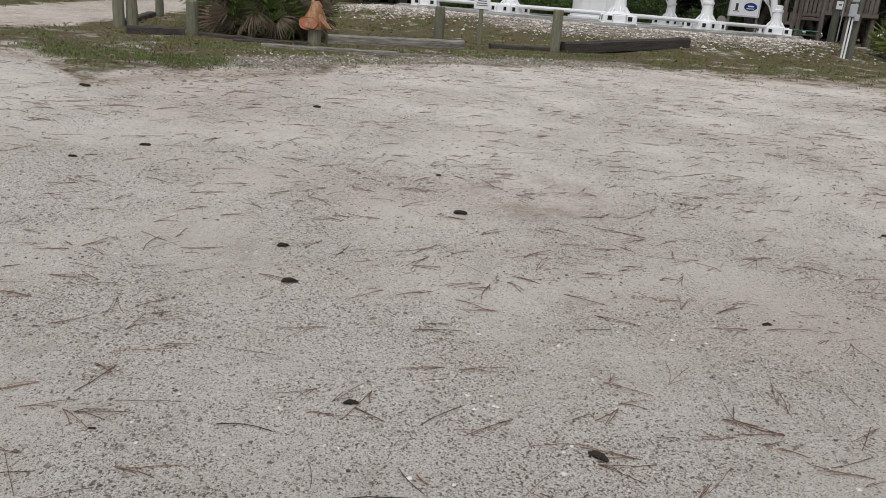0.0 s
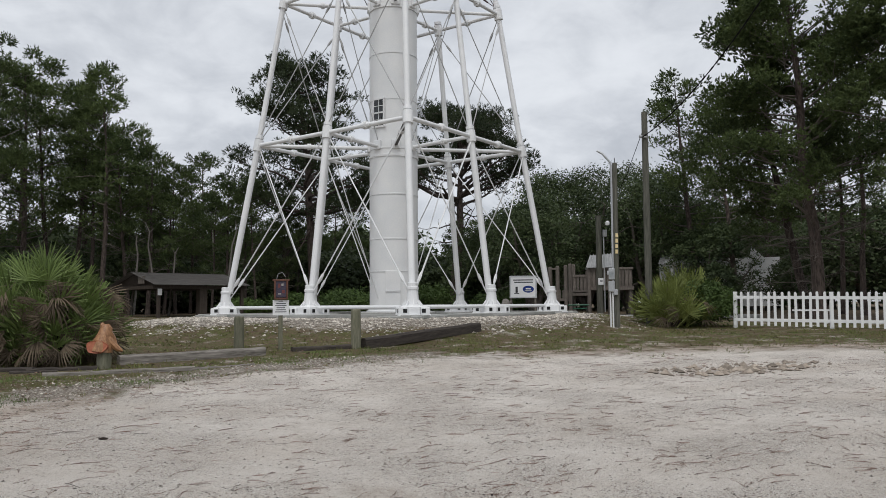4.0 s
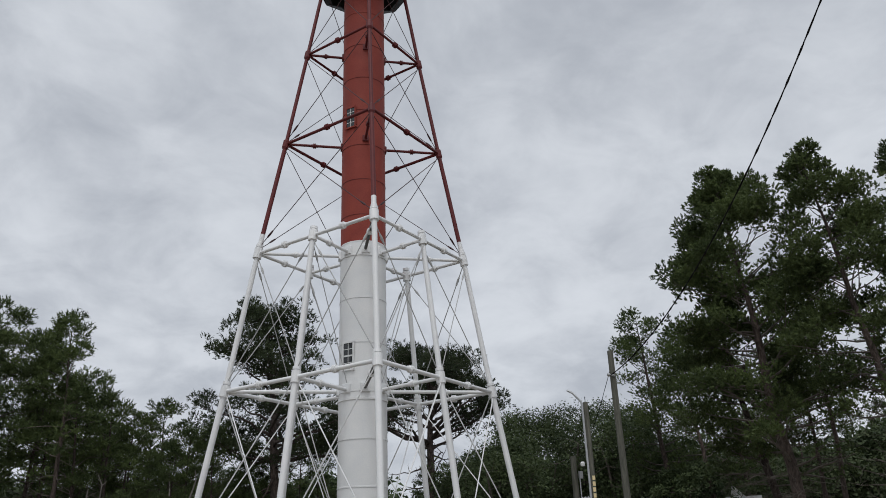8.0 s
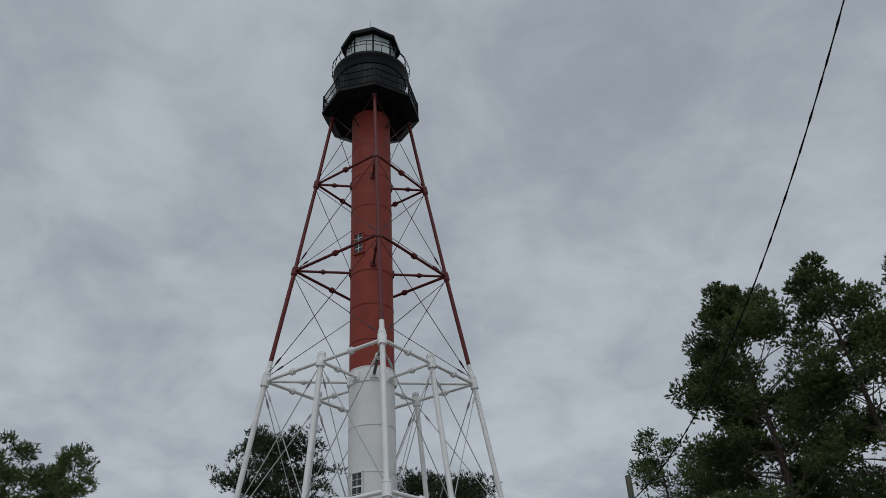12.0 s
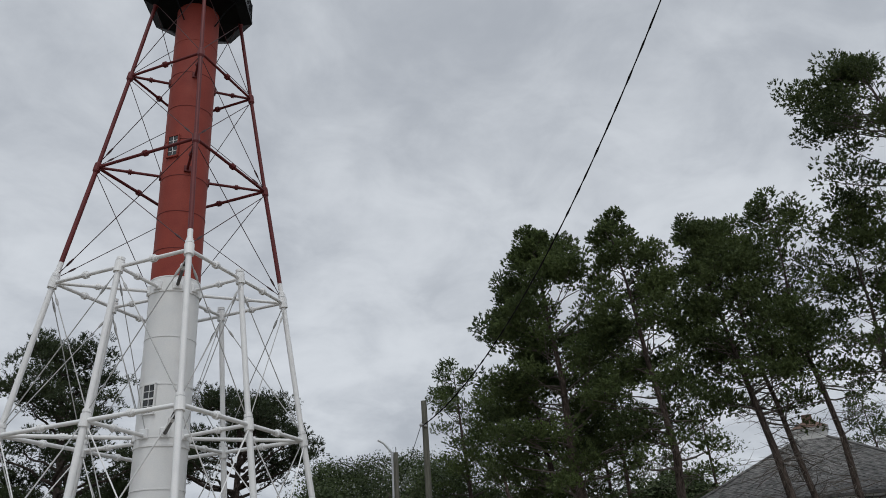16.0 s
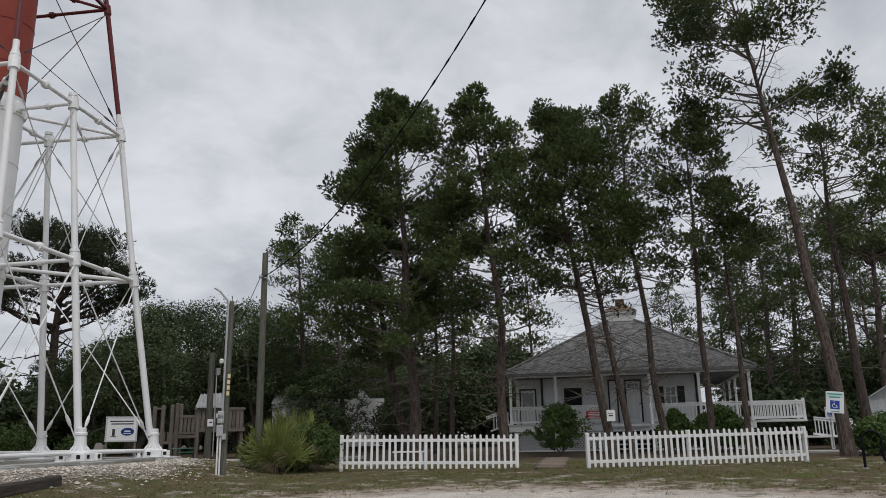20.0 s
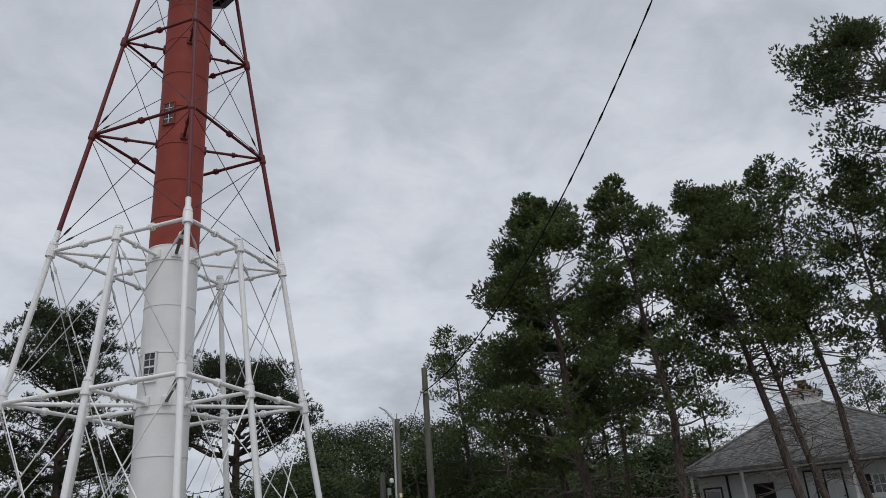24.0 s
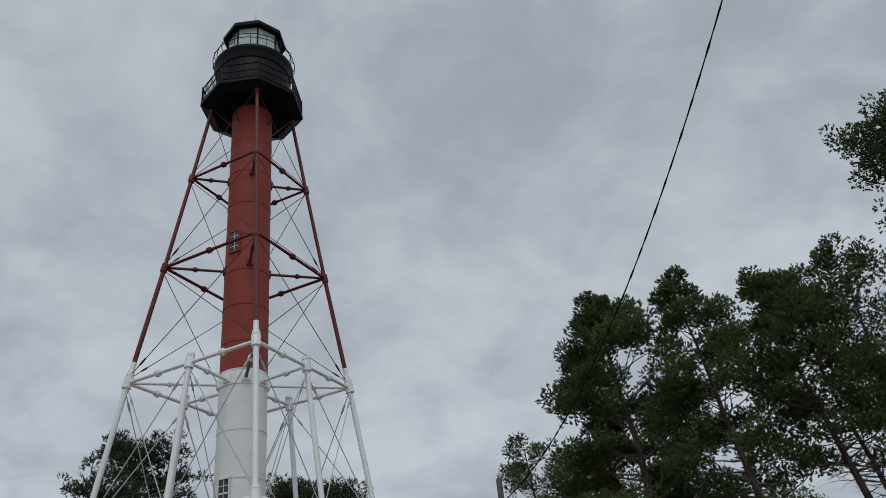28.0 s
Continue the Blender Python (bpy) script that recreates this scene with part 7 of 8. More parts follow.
def broadleaf(name, base, h, r, seed, label, group, leaf=None, leaves=5000, size=0.16, trunk_r=0.3, low=0.25, width=0.05, flat=1.0):
    """A spreading tree or bush: forked trunk and limbs, leaves in clumps with gaps between."""
    q = random.Random(seed)
    rs = np.random.RandomState(seed)
    t = thing(name, Matrix.Translation(base), label, "tree" if h > 3 else "bush", group)
    bm = bmesh.new()
    clumps = []
    n_f = 5 if h > 3 else 7
    for i in range(n_f):
        a = 6.283 * (i + q.random() * 0.6) / n_f
        d = Vector((math.cos(a) * q.uniform(0.3, 0.9), math.sin(a) * q.uniform(0.3, 0.9), 1.0))
        pts, rad = limb(q, (0, 0, -0.1), d, h * 0.80, trunk_r * 0.7, 0.02, 6, 0.22)
        tube(bm, pts, rad, 6, False)
        for k in (2, 3, 4, 5, 6):
            for _ in range(3):
                a2 = q.uniform(0, 6.283)
                p2, r2 = limb(q, pts[k], (math.cos(a2), math.sin(a2), q.uniform(-0.2, 0.6)), r * q.uniform(0.3, 0.75), rad[k] * 0.5, 0.0, 4, 0.3)
                tube(bm, p2, r2, 4, False)
                clumps += [p2[-1], p2[2]]
    for _ in range(int(len(clumps) * 1.2)):
        a, e = q.uniform(0, 6.283), q.uniform(-0.35, 1.45)
        rr = q.uniform(0.70, 1.0) * (1 + 0.22 * noise.noise((3 * math.cos(a), 3 * math.sin(a), e * 2 + seed)))
        clumps.append(Vector((r * rr * math.cos(a) * math.cos(e), r * rr * math.sin(a) * math.cos(e), h * (low + (1 - low) * (0.35 + 0.60 * rr * math.sin(e))))))
    part("trunk", bm, BARK_GREY, t, "", True)
    cs = np.array([tuple(c) for c in clumps])
    cs[:, 2] = np.clip(cs[:, 2], h * low * 0.5, h * 0.97)
    per = max(4, leaves // len(cs))
    cen = np.repeat(cs, per, 0)
    spread = np.repeat(r * rs.uniform(0.10, 0.24, len(cs)), per)
    off = np.clip(rs.normal(size=cen.shape), -1.7, 1.7) * np.array([1, 1, 0.6]) * spread[:, None] * 0.8
    o = cen + off
    keep = o[:, 2] > 0.03
    o, off = o[keep], off[keep]
    d = rs.normal(size=o.shape) * np.array([1, 1, 0.75])
    d /= np.linalg.norm(d, axis=1, keepdims=True)
    nrm = off / (np.linalg.norm(off, axis=1, keepdims=True) + 1e-6) + 0.5 * o / np.linalg.norm(o, axis=1, keepdims=True) + np.array([0, 0, 0.35])
    v = spikes(rs, o, d, nrm, size * rs.uniform(0.6, 1.3, len(o)), width)
    piece("crown", leaf_mesh("crown", v, leaf or OAK, 3), t)
    return t


def frond_mesh(name, material, seed, spread, droop, n=22, ln=0.62):
    """A palmetto fan: a stalk and stiff folded blades splayed from its tip."""
    q = random.Random(seed)
    verts, faces = [(0.0, 0.0, 0.0)], []
    for i in range(n):
        a = radians(-spread + 2 * spread * (i + q.uniform(-0.2, 0.2)) / (n - 1))
        l_ = ln * (0.75 + 0.25 * math.cos(a)) * q.uniform(0.9, 1.08)
        d = Vector((math.sin(a), math.cos(a), 0.10 * math.sin(i * 2.1)))
        u = Vector((math.cos(a), -math.sin(a), 0))
        k = len(verts)
        for s, w in ((0.35, 0.016), (0.7, 0.011), (1.0, 0.001)):
            c = d * l_ * s + Vector((0, 0, -droop * s * s * l_))
            verts += [tuple(c - u * w + Vector((0, 0, 0.008))), tuple(c + Vector((0, 0, -0.006))), tuple(c + u * w + Vector((0, 0, 0.008)))]
        faces += [(0, k + 1, k), (0, k + 2, k + 1)]
        for j in range(2):
            b = k + 3 * j
            faces += [(b, b + 1, b + 4, b + 3), (b + 1, b + 2, b + 5, b + 4)]
    k = len(verts)
    verts += [(-0.008, -0.45, -0.03), (0.008, -0.45, -0.03), (0.0, -0.45, -0.042), (-0.008, -0.02, 0), (0.008, -0.02, 0), (0, -0.02, -0.012)]
    faces += [(k, k + 1, k + 4, k + 3), (k + 1, k + 2, k + 5, k + 4), (k + 2, k, k + 3, k + 5), (k + 3, k + 4, 0), (k + 4, k + 5, 0), (k + 5, k + 3, 0)]
    return raw_mesh(name, verts, faces, material)


FANS = [frond_mesh("frond", PALM_GREEN, 20 + i, 80 + 6 * i, 0.04 + 0.05 * i, 17, 0.54) for i in range(4)]
FRESH_FANS = [frond_mesh("frond", PALM_FRESH, 30 + i, 80 + 6 * i, 0.04 + 0.05 * i, 17, 0.54) for i in range(4)]
DEAD_FANS = [frond_mesh("dead_frond", PALM_DEAD, 40 + i, 36 + 12 * i, 0.38 + 0.2 * i, 14, 0.45) for i in range(3)]


def palmetto(x, y, r, h, n, n_dead, seed, label, fans=None):
    """A saw palmetto clump: fans on stalks fill a dome, dead ones hang round the skirt."""
    q = random.Random(seed)
    t = thing("palmetto", on_ground(x, y), label, "palm shrub", "palmetto clumps")
    for i in range(n):
        a = q.uniform(0, 6.283)
        e = math.asin(q.uniform(0.04, 0.99))
        rr = q.uniform(0.45, 0.88)
        c = Vector((r * rr * math.cos(a) * math.cos(e), r * rr * math.sin(a) * math.cos(e), 0.18 + (h - 0.42) * rr * math.sin(e)))
        tilt = math.degrees(e) * q.uniform(0.6, 1.0) + q.uniform(12, 48)
        piece("frond", (fans or FANS)[q.randrange(4)], t, Matrix.Translation(c) @ pose(0, 0, 0, 0, 0, math.degrees(a) - 90 + q.uniform(-25, 25)) @ pose(0, 0, 0, tilt, q.uniform(-60, 60), 0) @ Matrix.Scale(q.uniform(0.75, 1.15), 4))
    for i in range(n_dead):
        a = q.uniform(0, 6.283)
        rr = q.uniform(0.55, 0.88)
        zz = q.uniform(0.15, 0.62 * h)
        c = Vector((r * rr * math.cos(a), r * rr * math.sin(a), zz))
        piece("dead_frond", DEAD_FANS[q.randrange(3)], t, Matrix.Translation(c) @ pose(0, 0, 0, 0, 0, math.degrees(a) - 90 + q.uniform(-40, 40)) @ pose(0, 0, 0, q.uniform(-65, 30), q.uniform(-80, 80), 0) @ Matrix.Scale(q.uniform(0.6, 1.15), 4))
    for i in range(6):
        bm = bmesh.new()
        a = q.uniform(0, 6.283)
        tube(bm, ((0, 0, -0.1), (0.3 * r * math.cos(a), 0.3 * r * math.sin(a), 0.25 * h), (0.45 * r * math.cos(a), 0.45 * r * math.sin(a), 0.5 * h)), (0.10, 0.08, 0.05), 7)
        part("stem", bm, BARK, t)
    return t


palmetto(-3.20, 15.75, 1.36, 2.25, 230, 190, 1, "large saw palmetto clump with grey dead skirt")
palmetto(13.15, 20.75, 1.25, 1.55, 160, 8, 2, "yellow-green saw palmetto clump mixed with shrubs", FRESH_FANS)
palmetto(13.95, 21.15, 1.2, 1.9, 110, 6, 3, "yellow-green saw palmetto clump rising behind the shrub", FRESH_FANS)


def dead_tree(base, top, seed):
    """A pale dead pine stem, leaning, with a few broken stubs."""
    q = random.Random(seed)
    t = thing("dead_tree", Matrix.Translation(base), "pale bare dead pine stem leaning in the wood", "tree", "dead stems in the wood")
    axis = Vector(top) - Vector(base)
    bm = bmesh.new()
    pts = [axis * s + Vector((q.uniform(-1, 1), q.uniform(-1, 1), 0)) * 0.10 * (s > 0) - Vector((0, 0, 0.2 if s == 0 else 0)) for s in (0, 0.15, 0.35, 0.55, 0.75, 0.9, 1)]
    tube(bm, pts, [0.08, 0.07, 0.06, 0.052, 0.045, 0.035, 0.02], 7)
    part("trunk", bm, BARK_PALE, t, "", True)
    for s in (2, 3, 4, 5):
        a = q.uniform(0, 6.283)
        bm = bmesh.new()
        p2, r2 = limb(q, pts[s], (math.cos(a), math.sin(a), q.uniform(0, 0.6)), q.uniform(0.3, 0.9), 0.025, 0.0, 4, 0.25)
        tube(bm, p2, r2, 4, False)
        part("branch_stub", bm, BARK_PALE, t)


BARK_PALE = mat("weathered_dead_wood", (0.075, 0.066, 0.058), (0.185, 0.168, 0.15), 6, 0.9, bump=0.3, rand=0.1, stretch=(1, 1, 0.15))
for i, (b, e) in enumerate((((-4.99, 44.69, 1.10), (-4.75, 44.71, 5.57)), ((-3.15, 44.86, 1.10), (-2.71, 44.89, 4.94)), ((-3.72, 45.4, 1.10), (-4.38, 45.3, 6.31)), ((-0.05, 44.97, 1.10), (0.47, 44.97, 6.48)))):
    dead_tree(b, e, 60 + i)

# the pines in the house yard, one by one
pine("pine_tree", (20.24, 22.48, 0.99), (19.49, 23.13, 15.83), 0.24, 0.18, 3.30, 101, "dense tall pine with dark green crown", "pines in the house yard", tufts=6500, dead=40, lean=(-0.18, 0.1), limbs_m=7.5, size=0.13, width=0.028, needles=10)
pine("pine_tree", (21.32, 24.20, 1.01), (20.40, 26.24, 14.32), 0.18, 0.20, 2.50, 102, "dense tall pine with dark green crown", "pines in the house yard", tufts=3200, dead=24, limbs_m=7.5, size=0.13, width=0.028, needles=10)
pine("pine_tree", (21.13, 18.77, 0.96), (20.51, 19.44, 15.10), 0.19, 0.28, 2.30, 103, "slender pine with bare leaning trunk", "pines in the house yard", tufts=3200, dead=44, bend=0.5, limbs_m=7.5, size=0.13, width=0.028, needles=10)
pine("pine_tree", (25.43, 25.85, 1.05), (25.60, 25.67, 13.46), 0.13, 0.45, 1.90, 104, "slender pine with bare leaning trunk", "pines in the house yard", tufts=950, dead=18, limbs_m=7.5, size=0.13, width=0.028, needles=10)
pine("pine_tree", (26.23, 27.84, 1.07), (26.24, 27.83, 12.01), 0.12, 0.42, 1.90, 105, "slender pine with bare leaning trunk", "pines in the house yard", tufts=950, dead=16, limbs_m=7.5, size=0.13, width=0.028, needles=10)
pine("pine_tree", (24.27, 16.37, 0.97), (23.98, 18.48, 14.71), 0.18, 0.42, 2.40, 106, "slender pine with bare leaning trunk", "pines in the house yard", tufts=2700, dead=54, bend=0.0, limbs_m=7.5, size=0.13, width=0.028, needles=10)
pine("pine_tree", (25.51, 16.32, 0.99), (25.32, 18.37, 14.97), 0.14, 0.40, 2.40, 107, "slender pine with bare leaning trunk", "pines in the house yard", tufts=2900, dead=48, bend=0.2, limbs_m=7.5, size=0.13, width=0.028, needles=10)
pine("pine_tree", (27.03, 15.75, 1.00), (26.58, 16.50, 15.86), 0.15, 0.42, 2.10, 108, "slender pine with bare leaning trunk", "pines in the house yard", tufts=1500, dead=44, bend=0.4, limbs_m=7.5, size=0.13, width=0.028, needles=10)
pine("pine_tree", (27.78, 14.39, 1.00), (27.89, 14.19, 14.57), 0.14, 0.48, 2.00, 109, "slender pine with bare leaning trunk", "pines in the house yard", tufts=1468, dead=22, bend=0.4, lean=(0.1, -0.15), limbs_m=7.5, size=0.13, width=0.028, needles=10)
pine("pine_tree", (28.34, 13.26, 1.00), (29.14, 13.90, 11.73), 0.13, 0.55, 1.60, 110, "slender pine with bare leaning trunk", "pines in the house yard", tufts=950, dead=18, bend=0.3, limbs_m=7.5, size=0.13, width=0.028, needles=10)
pine("pine_tree", (28.05, 9.75, 0.98), (28.80, 12.24, 19.99), 0.23, 0.62, 3.70, 111, "big rough-barked pine with open ragged crown", "pines in the house yard", kind='round', tufts=2500, dead=34, bend=0.3, lean=(-0.62, 0.56), limbs_m=5.5, size=0.13, width=0.028, needles=10)
pine("pine_tree", (31.72, 10.11, 1.02), (32.4, 10.6, 15.5), 0.20, 0.56, 3.0, 112, "big rough-barked pine with open ragged crown", "pines in the house yard", kind='round', tufts=1800, dead=30, bend=0.3, lean=(0.30, -0.28), limbs_m=5.0, size=0.13, width=0.028, needles=10)
pine("pine_tree", (25.06, 36.44, 1.10), (24.64, 37.92, 14.69), 0.20, 0.28, 2.40, 113, "dense tall pine with dark green crown", "pines beyond the house", tufts=1400, size=0.13, width=0.028, needles=10)
pine("pine_tree", (25.30, 33.82, 1.09), (24.65, 34.29, 12.44), 0.16, 0.22, 2.40, 114, "dense tall pine with dark green crown", "pines beyond the house", tufts=1200, size=0.13, width=0.028, needles=10)
pine("pine_tree", (28.94, 36.06, 1.11), (28.64, 36.30, 12.80), 0.16, 0.22, 2.40, 115, "dense tall pine with dark green crown", "pines beyond the house", tufts=1100, size=0.13, width=0.028, needles=10)
pine("pine_tree", (43.42, 35.80, 1.13), (43.28, 35.96, 15.04), 0.16, 0.32, 2.00, 116, "slender pine with bare leaning trunk", "pines beyond the house", tufts=600, dead=26, size=0.13, width=0.028, needles=10)
pine("pine_tree", (50.78, 28.62, 1.14), (50.75, 28.66, 12.66), 0.16, 0.25, 2.20, 117, "dense tall pine with dark green crown", "pines beyond the house", tufts=800, size=0.13, width=0.028, needles=10)
pine("pine_tree", (40.61, 17.68, 1.10), (41.66, 17.76, 13.11), 0.20, 0.22, 2.40, 118, "dense tall pine with dark green crown", "pines beyond the house", tufts=1000, size=0.13, width=0.028, needles=10)
pine("pine_tree", (43.86, 17.69, 1.11), (45.05, 17.39, 14.82), 0.20, 0.22, 2.80, 119, "dense tall pine with dark green crown", "pines beyond the house", tufts=1000, size=0.13, width=0.028, needles=10)
pine("pine_tree", (45.67, 21.07, 1.12), (45.44, 21.54, 11.17), 0.20, 0.20, 2.40, 120, "dense tall pine with dark green crown", "pines beyond the house", tufts=700, size=0.13, width=0.028, needles=10)
pine("pine_tree", (47.32, 17.03, 1.12), (47.77, 15.73, 14.26), 0.22, 0.30, 2.40, 121, "dense tall pine with dark green crown", "pines beyond the house", tufts=600, size=0.13, width=0.028, needles=10)
old_pine("pine_tree", (40.54, 12.04, 1.09), (40.67, 11.59, 13.14), 0.26, 0.45, 3.30, 3.00, 122, "big rough-barked pine with open ragged crown", "pines beyond the house", leaf=PINE, tufts=15)
pine("pine_tree", (44.65, 12.23, 1.11), (45.00, 10.87, 14.88), 0.26, 0.30, 3.20, 123, "big rough-barked pine with open ragged crown", "pines beyond the house", tufts=900)

# two broad old pines behind the tower
old_pine("pine_tree", (5.45, 49.69, 1.12), (4.25, 49.75, 17.3), 0.36, 0.40, 6.60, 9.80, 124, "old broad-crowned pine with twisting limbs", "old pines behind the tower", lean=(0.1, 0.0), n_l=46, tufts=19, shape=((0, 0.2, 0.42, 0.6, 0.75, 0.9, 1), (0.72, 0.85, 1.0, 0.8, 0.48, 0.34, 0.2)))
old_pine("pine_tree", (15.41, 51.76, 1.13), (16.05, 51.5, 15.2), 0.42, 0.46, 5.65, 4.80, 125, "old broad-crowned pine with twisting limbs", "old pines behind the tower", lean=(0.0, 0.0), n_l=36, tufts=20, shape=((0, 0.3, 0.75, 1), (0.95, 1.0, 0.85, 0.55)))

# the pine wood beside the road: a few trees grown in full, the rest copies of them at other sizes
WOOD = []
WOOD.append(pine("pine_tree", (-11.40, 44.51, 1.11), (-12.02, 44.35, 15.84), 0.17, 0.30, 2.70, 200, "tall forest pine with shaggy green crown", "pines of the wood", tufts=800, dead=9, limbs_m=3.6, width=0.031, needles=7))
WOOD.append(pine("pine_tree", (-9.81, 48.98, 1.12), (-10.78, 48.78, 16.42), 0.17, 0.32, 2.60, 201, "tall forest pine with shaggy green crown", "pines of the wood", tufts=780, dead=9, limbs_m=3.6, width=0.031, needles=7))
WOOD.append(pine("pine_tree", (-6.78, 46.47, 1.11), (-6.96, 46.44, 15.07), 0.17, 0.35, 2.10, 202, "tall forest pine with shaggy green crown", "pines of the wood", tufts=660, dead=9, limbs_m=3.6, width=0.031, needles=7))
WOOD.append(pine("pine_tree", (-4.66, 55.77, 1.13), (-5.73, 55.67, 13.66), 0.17, 0.20, 2.60, 203, "tall forest pine with shaggy green crown", "pines of the wood", tufts=680, dead=9, limbs_m=3.6, width=0.031, needles=7))
WOOD.append(pine("pine_tree", (-1.76, 59.94, 1.14), (-1.89, 59.94, 12.92), 0.17, 0.20, 2.50, 204, "tall forest pine with shaggy green crown", "pines of the wood", tufts=680, dead=9, limbs_m=3.6, width=0.031, needles=7))
WOOD_H = (14.73, 15.30, 13.95, 12.52, 11.78)
for i, (x, y, z, hh) in enumerate(((6.6, 59.8, 1.14, 9.3), (8.2, 61.0, 1.14, 10.2), (9.6, 60.4, 1.14, 9.9), (11.2, 59.2, 1.14, 8.8), (12.8, 60.4, 1.14, 7.6), (17.4, 57.8, 1.14, 7.0), (19.7, 56.8, 1.14, 7.2), (1.1, 49.4, 1.12, 8.7), (1.1, 58.8, 1.14, 9.0), (3.8, 50.2, 1.12, 7.7), (3.6, 65.2, 1.14, 7.4), (4.3, 51.0, 1.12, 6.1), (5.3, 60.0, 1.14, 6.3), (18.8, 50.2, 1.13, 7.2), (21.4, 61.0, 1.14, 6.2), (-23.0, 44.2, 1.12, 14.3), (-29.0, 55.8, 1.14, 16.3), (-21.2, 43.6, 1.12, 13.7), (-27.9, 56.2, 1.14, 15.9), (-20.2, 46.6, 1.12, 15.8), (-23.7, 53.6, 1.14, 16.0), (-18.0, 46.4, 1.12, 15.3), (-23.6, 60.8, 1.14, 18.3), (-17.3, 48.0, 1.12, 15.3), (-21.2, 57.5, 1.14, 16.6), (-15.9, 47.2, 1.12, 15.9), (-19.6, 61.4, 1.14, 20.1), (-14.0, 47.6, 1.12, 15.8), (-16.5, 60.0, 1.14, 18.5), (-11.2, 47.8, 1.12, 14.1), (-14.6, 59.5, 1.14, 16.6), (-8.8, 49.3, 1.12, 14.3), (-10.6, 63.0, 1.14, 17.0), (-5.5, 48.3, 1.12, 11.0), (-6.9, 58.0, 1.14, 12.2), (-3.7, 49.3, 1.12, 9.4), (-5.4, 60.4, 1.14, 10.5), (-2.3, 52.1, 1.13, 9.4), (-2.5, 65.1, 1.14, 8.9), (-4.5, 47.9, 1.12, 9.9), (-6.4, 59.9, 1.14, 9.8), (-7.6, 53.1, 1.13, 12.3), (-9.1, 62.3, 1.14, 12.1), (-3.1, 50.5, 1.12, 8.4), (-4.9, 58.9, 1.14, 8.4), (-0.9, 48.0, 1.12, 7.4), (-2.0, 58.3, 1.14, 8.0), (-7.8, 49.1, 1.12, 12.4), (-9.6, 57.9, 1.14, 12.1), (-0.1, 48.3, 1.12, 8.1), (-1.2, 58.4, 1.14, 8.9), (1.8, 48.2, 1.12, 8.4), (0.4, 61.9, 1.14, 9.5), (3.3, 51.0, 1.12, 7.2), (3.0, 64.1, 1.14, 7.4), (3.6, 49.3, 1.12, 5.9), (4.1, 61.1, 1.14, 6.6), (7.9, 74.6, 1.15, 7.6), (12.2, 74.0, 1.15, 7.9), (15.5, 73.4, 1.15, 7.1), (24.0, 71.1, 1.15, 8.8), (27.1, 69.9, 1.15, 9.3), (36.7, 58.1, 1.14, 11.3), (38.6, 55.8, 1.14, 11.2), (40.9, 48.2, 1.14, 10.5), (38.5, 41.6, 1.13, 10.3), (42.8, 41.8, 1.14, 9.9), (43.9, 40.4, 1.14, 9.3), (53.1, 26.2, 1.14, 12.6), (54.3, 24.3, 1.14, 14.5), (63.9, 24.6, 1.14, 15.6), (55.1, 19.0, 1.14, 13.5), (54.5, 16.8, 1.13, 13.7), (67.0, 17.6, 1.14, 16.9))):
    src = WOOD[i % 5]
    k = hh / WOOD_H[i % 5]
    copy_thing(src, pose(x, y, z - 0.1, 0, 0, (i * 77) % 360) @ Matrix.Diagonal((k, k, k, 1)))

# oaks and scrub
broadleaf("oak_tree", (18.21, 48.90, 1.13), 7.02, 3.40, 126, "dark spreading evergreen oak", "oaks beyond the playground", leaves=20000, size=0.15, width=0.054, trunk_r=0.28)
broadleaf("oak_tree", (20.11, 45.99, 1.12), 9.32, 3.40, 127, "dark spreading evergreen oak", "oaks beyond the playground", leaves=20000, size=0.15, width=0.054, trunk_r=0.28)
broadleaf("oak_tree", (22.30, 44.98, 1.12), 9.71, 3.60, 128, "dark spreading evergreen oak", "oaks beyond the playground", leaves=20000, size=0.15, width=0.054, trunk_r=0.28)
broadleaf("oak_tree", (25.63, 45.49, 1.13), 10.32, 3.60, 129, "dark spreading evergreen oak", "oaks beyond the playground", leaves=20000, size=0.15, width=0.054, trunk_r=0.28)
broadleaf("oak_tree", (25.23, 41.09, 1.12), 8.68, 3.20, 130, "dark spreading evergreen oak", "oaks beyond the playground", leaves=20000, size=0.15, width=0.054, trunk_r=0.28)
broadleaf("oak_tree", (28.60, 41.29, 1.12), 6.47, 3.00, 131, "dark spreading evergreen oak", "oaks beyond the playground", leaves=20000, size=0.15, width=0.054, trunk_r=0.28)
broadleaf("oak_tree", (30.88, 39.63, 1.12), 5.55, 3.00, 132, "dark spreading evergreen oak", "oaks beyond the playground", leaves=20000, size=0.15, width=0.054, trunk_r=0.28)
broadleaf("oak_tree", (33.84, 39.81, 1.13), 5.34, 3.00, 133, "dark spreading evergreen oak", "oaks beyond the playground", leaves=20000, size=0.15, width=0.054, trunk_r=0.28)
broadleaf("oak_tree", (16.21, 38.95, 1.09), 6.47, 2.40, 134, "dark spreading evergreen oak", "oaks beyond the playground", leaves=20000, size=0.15, width=0.054, trunk_r=0.28)
broadleaf("oak_tree", (-16.64, 40.67, 1.10), 3.09, 2.60, 135, "dark leafy understorey tree at the wood edge", "understorey of the wood", leaves=6000, size=0.25, width=0.1, trunk_r=0.12, low=0.12)
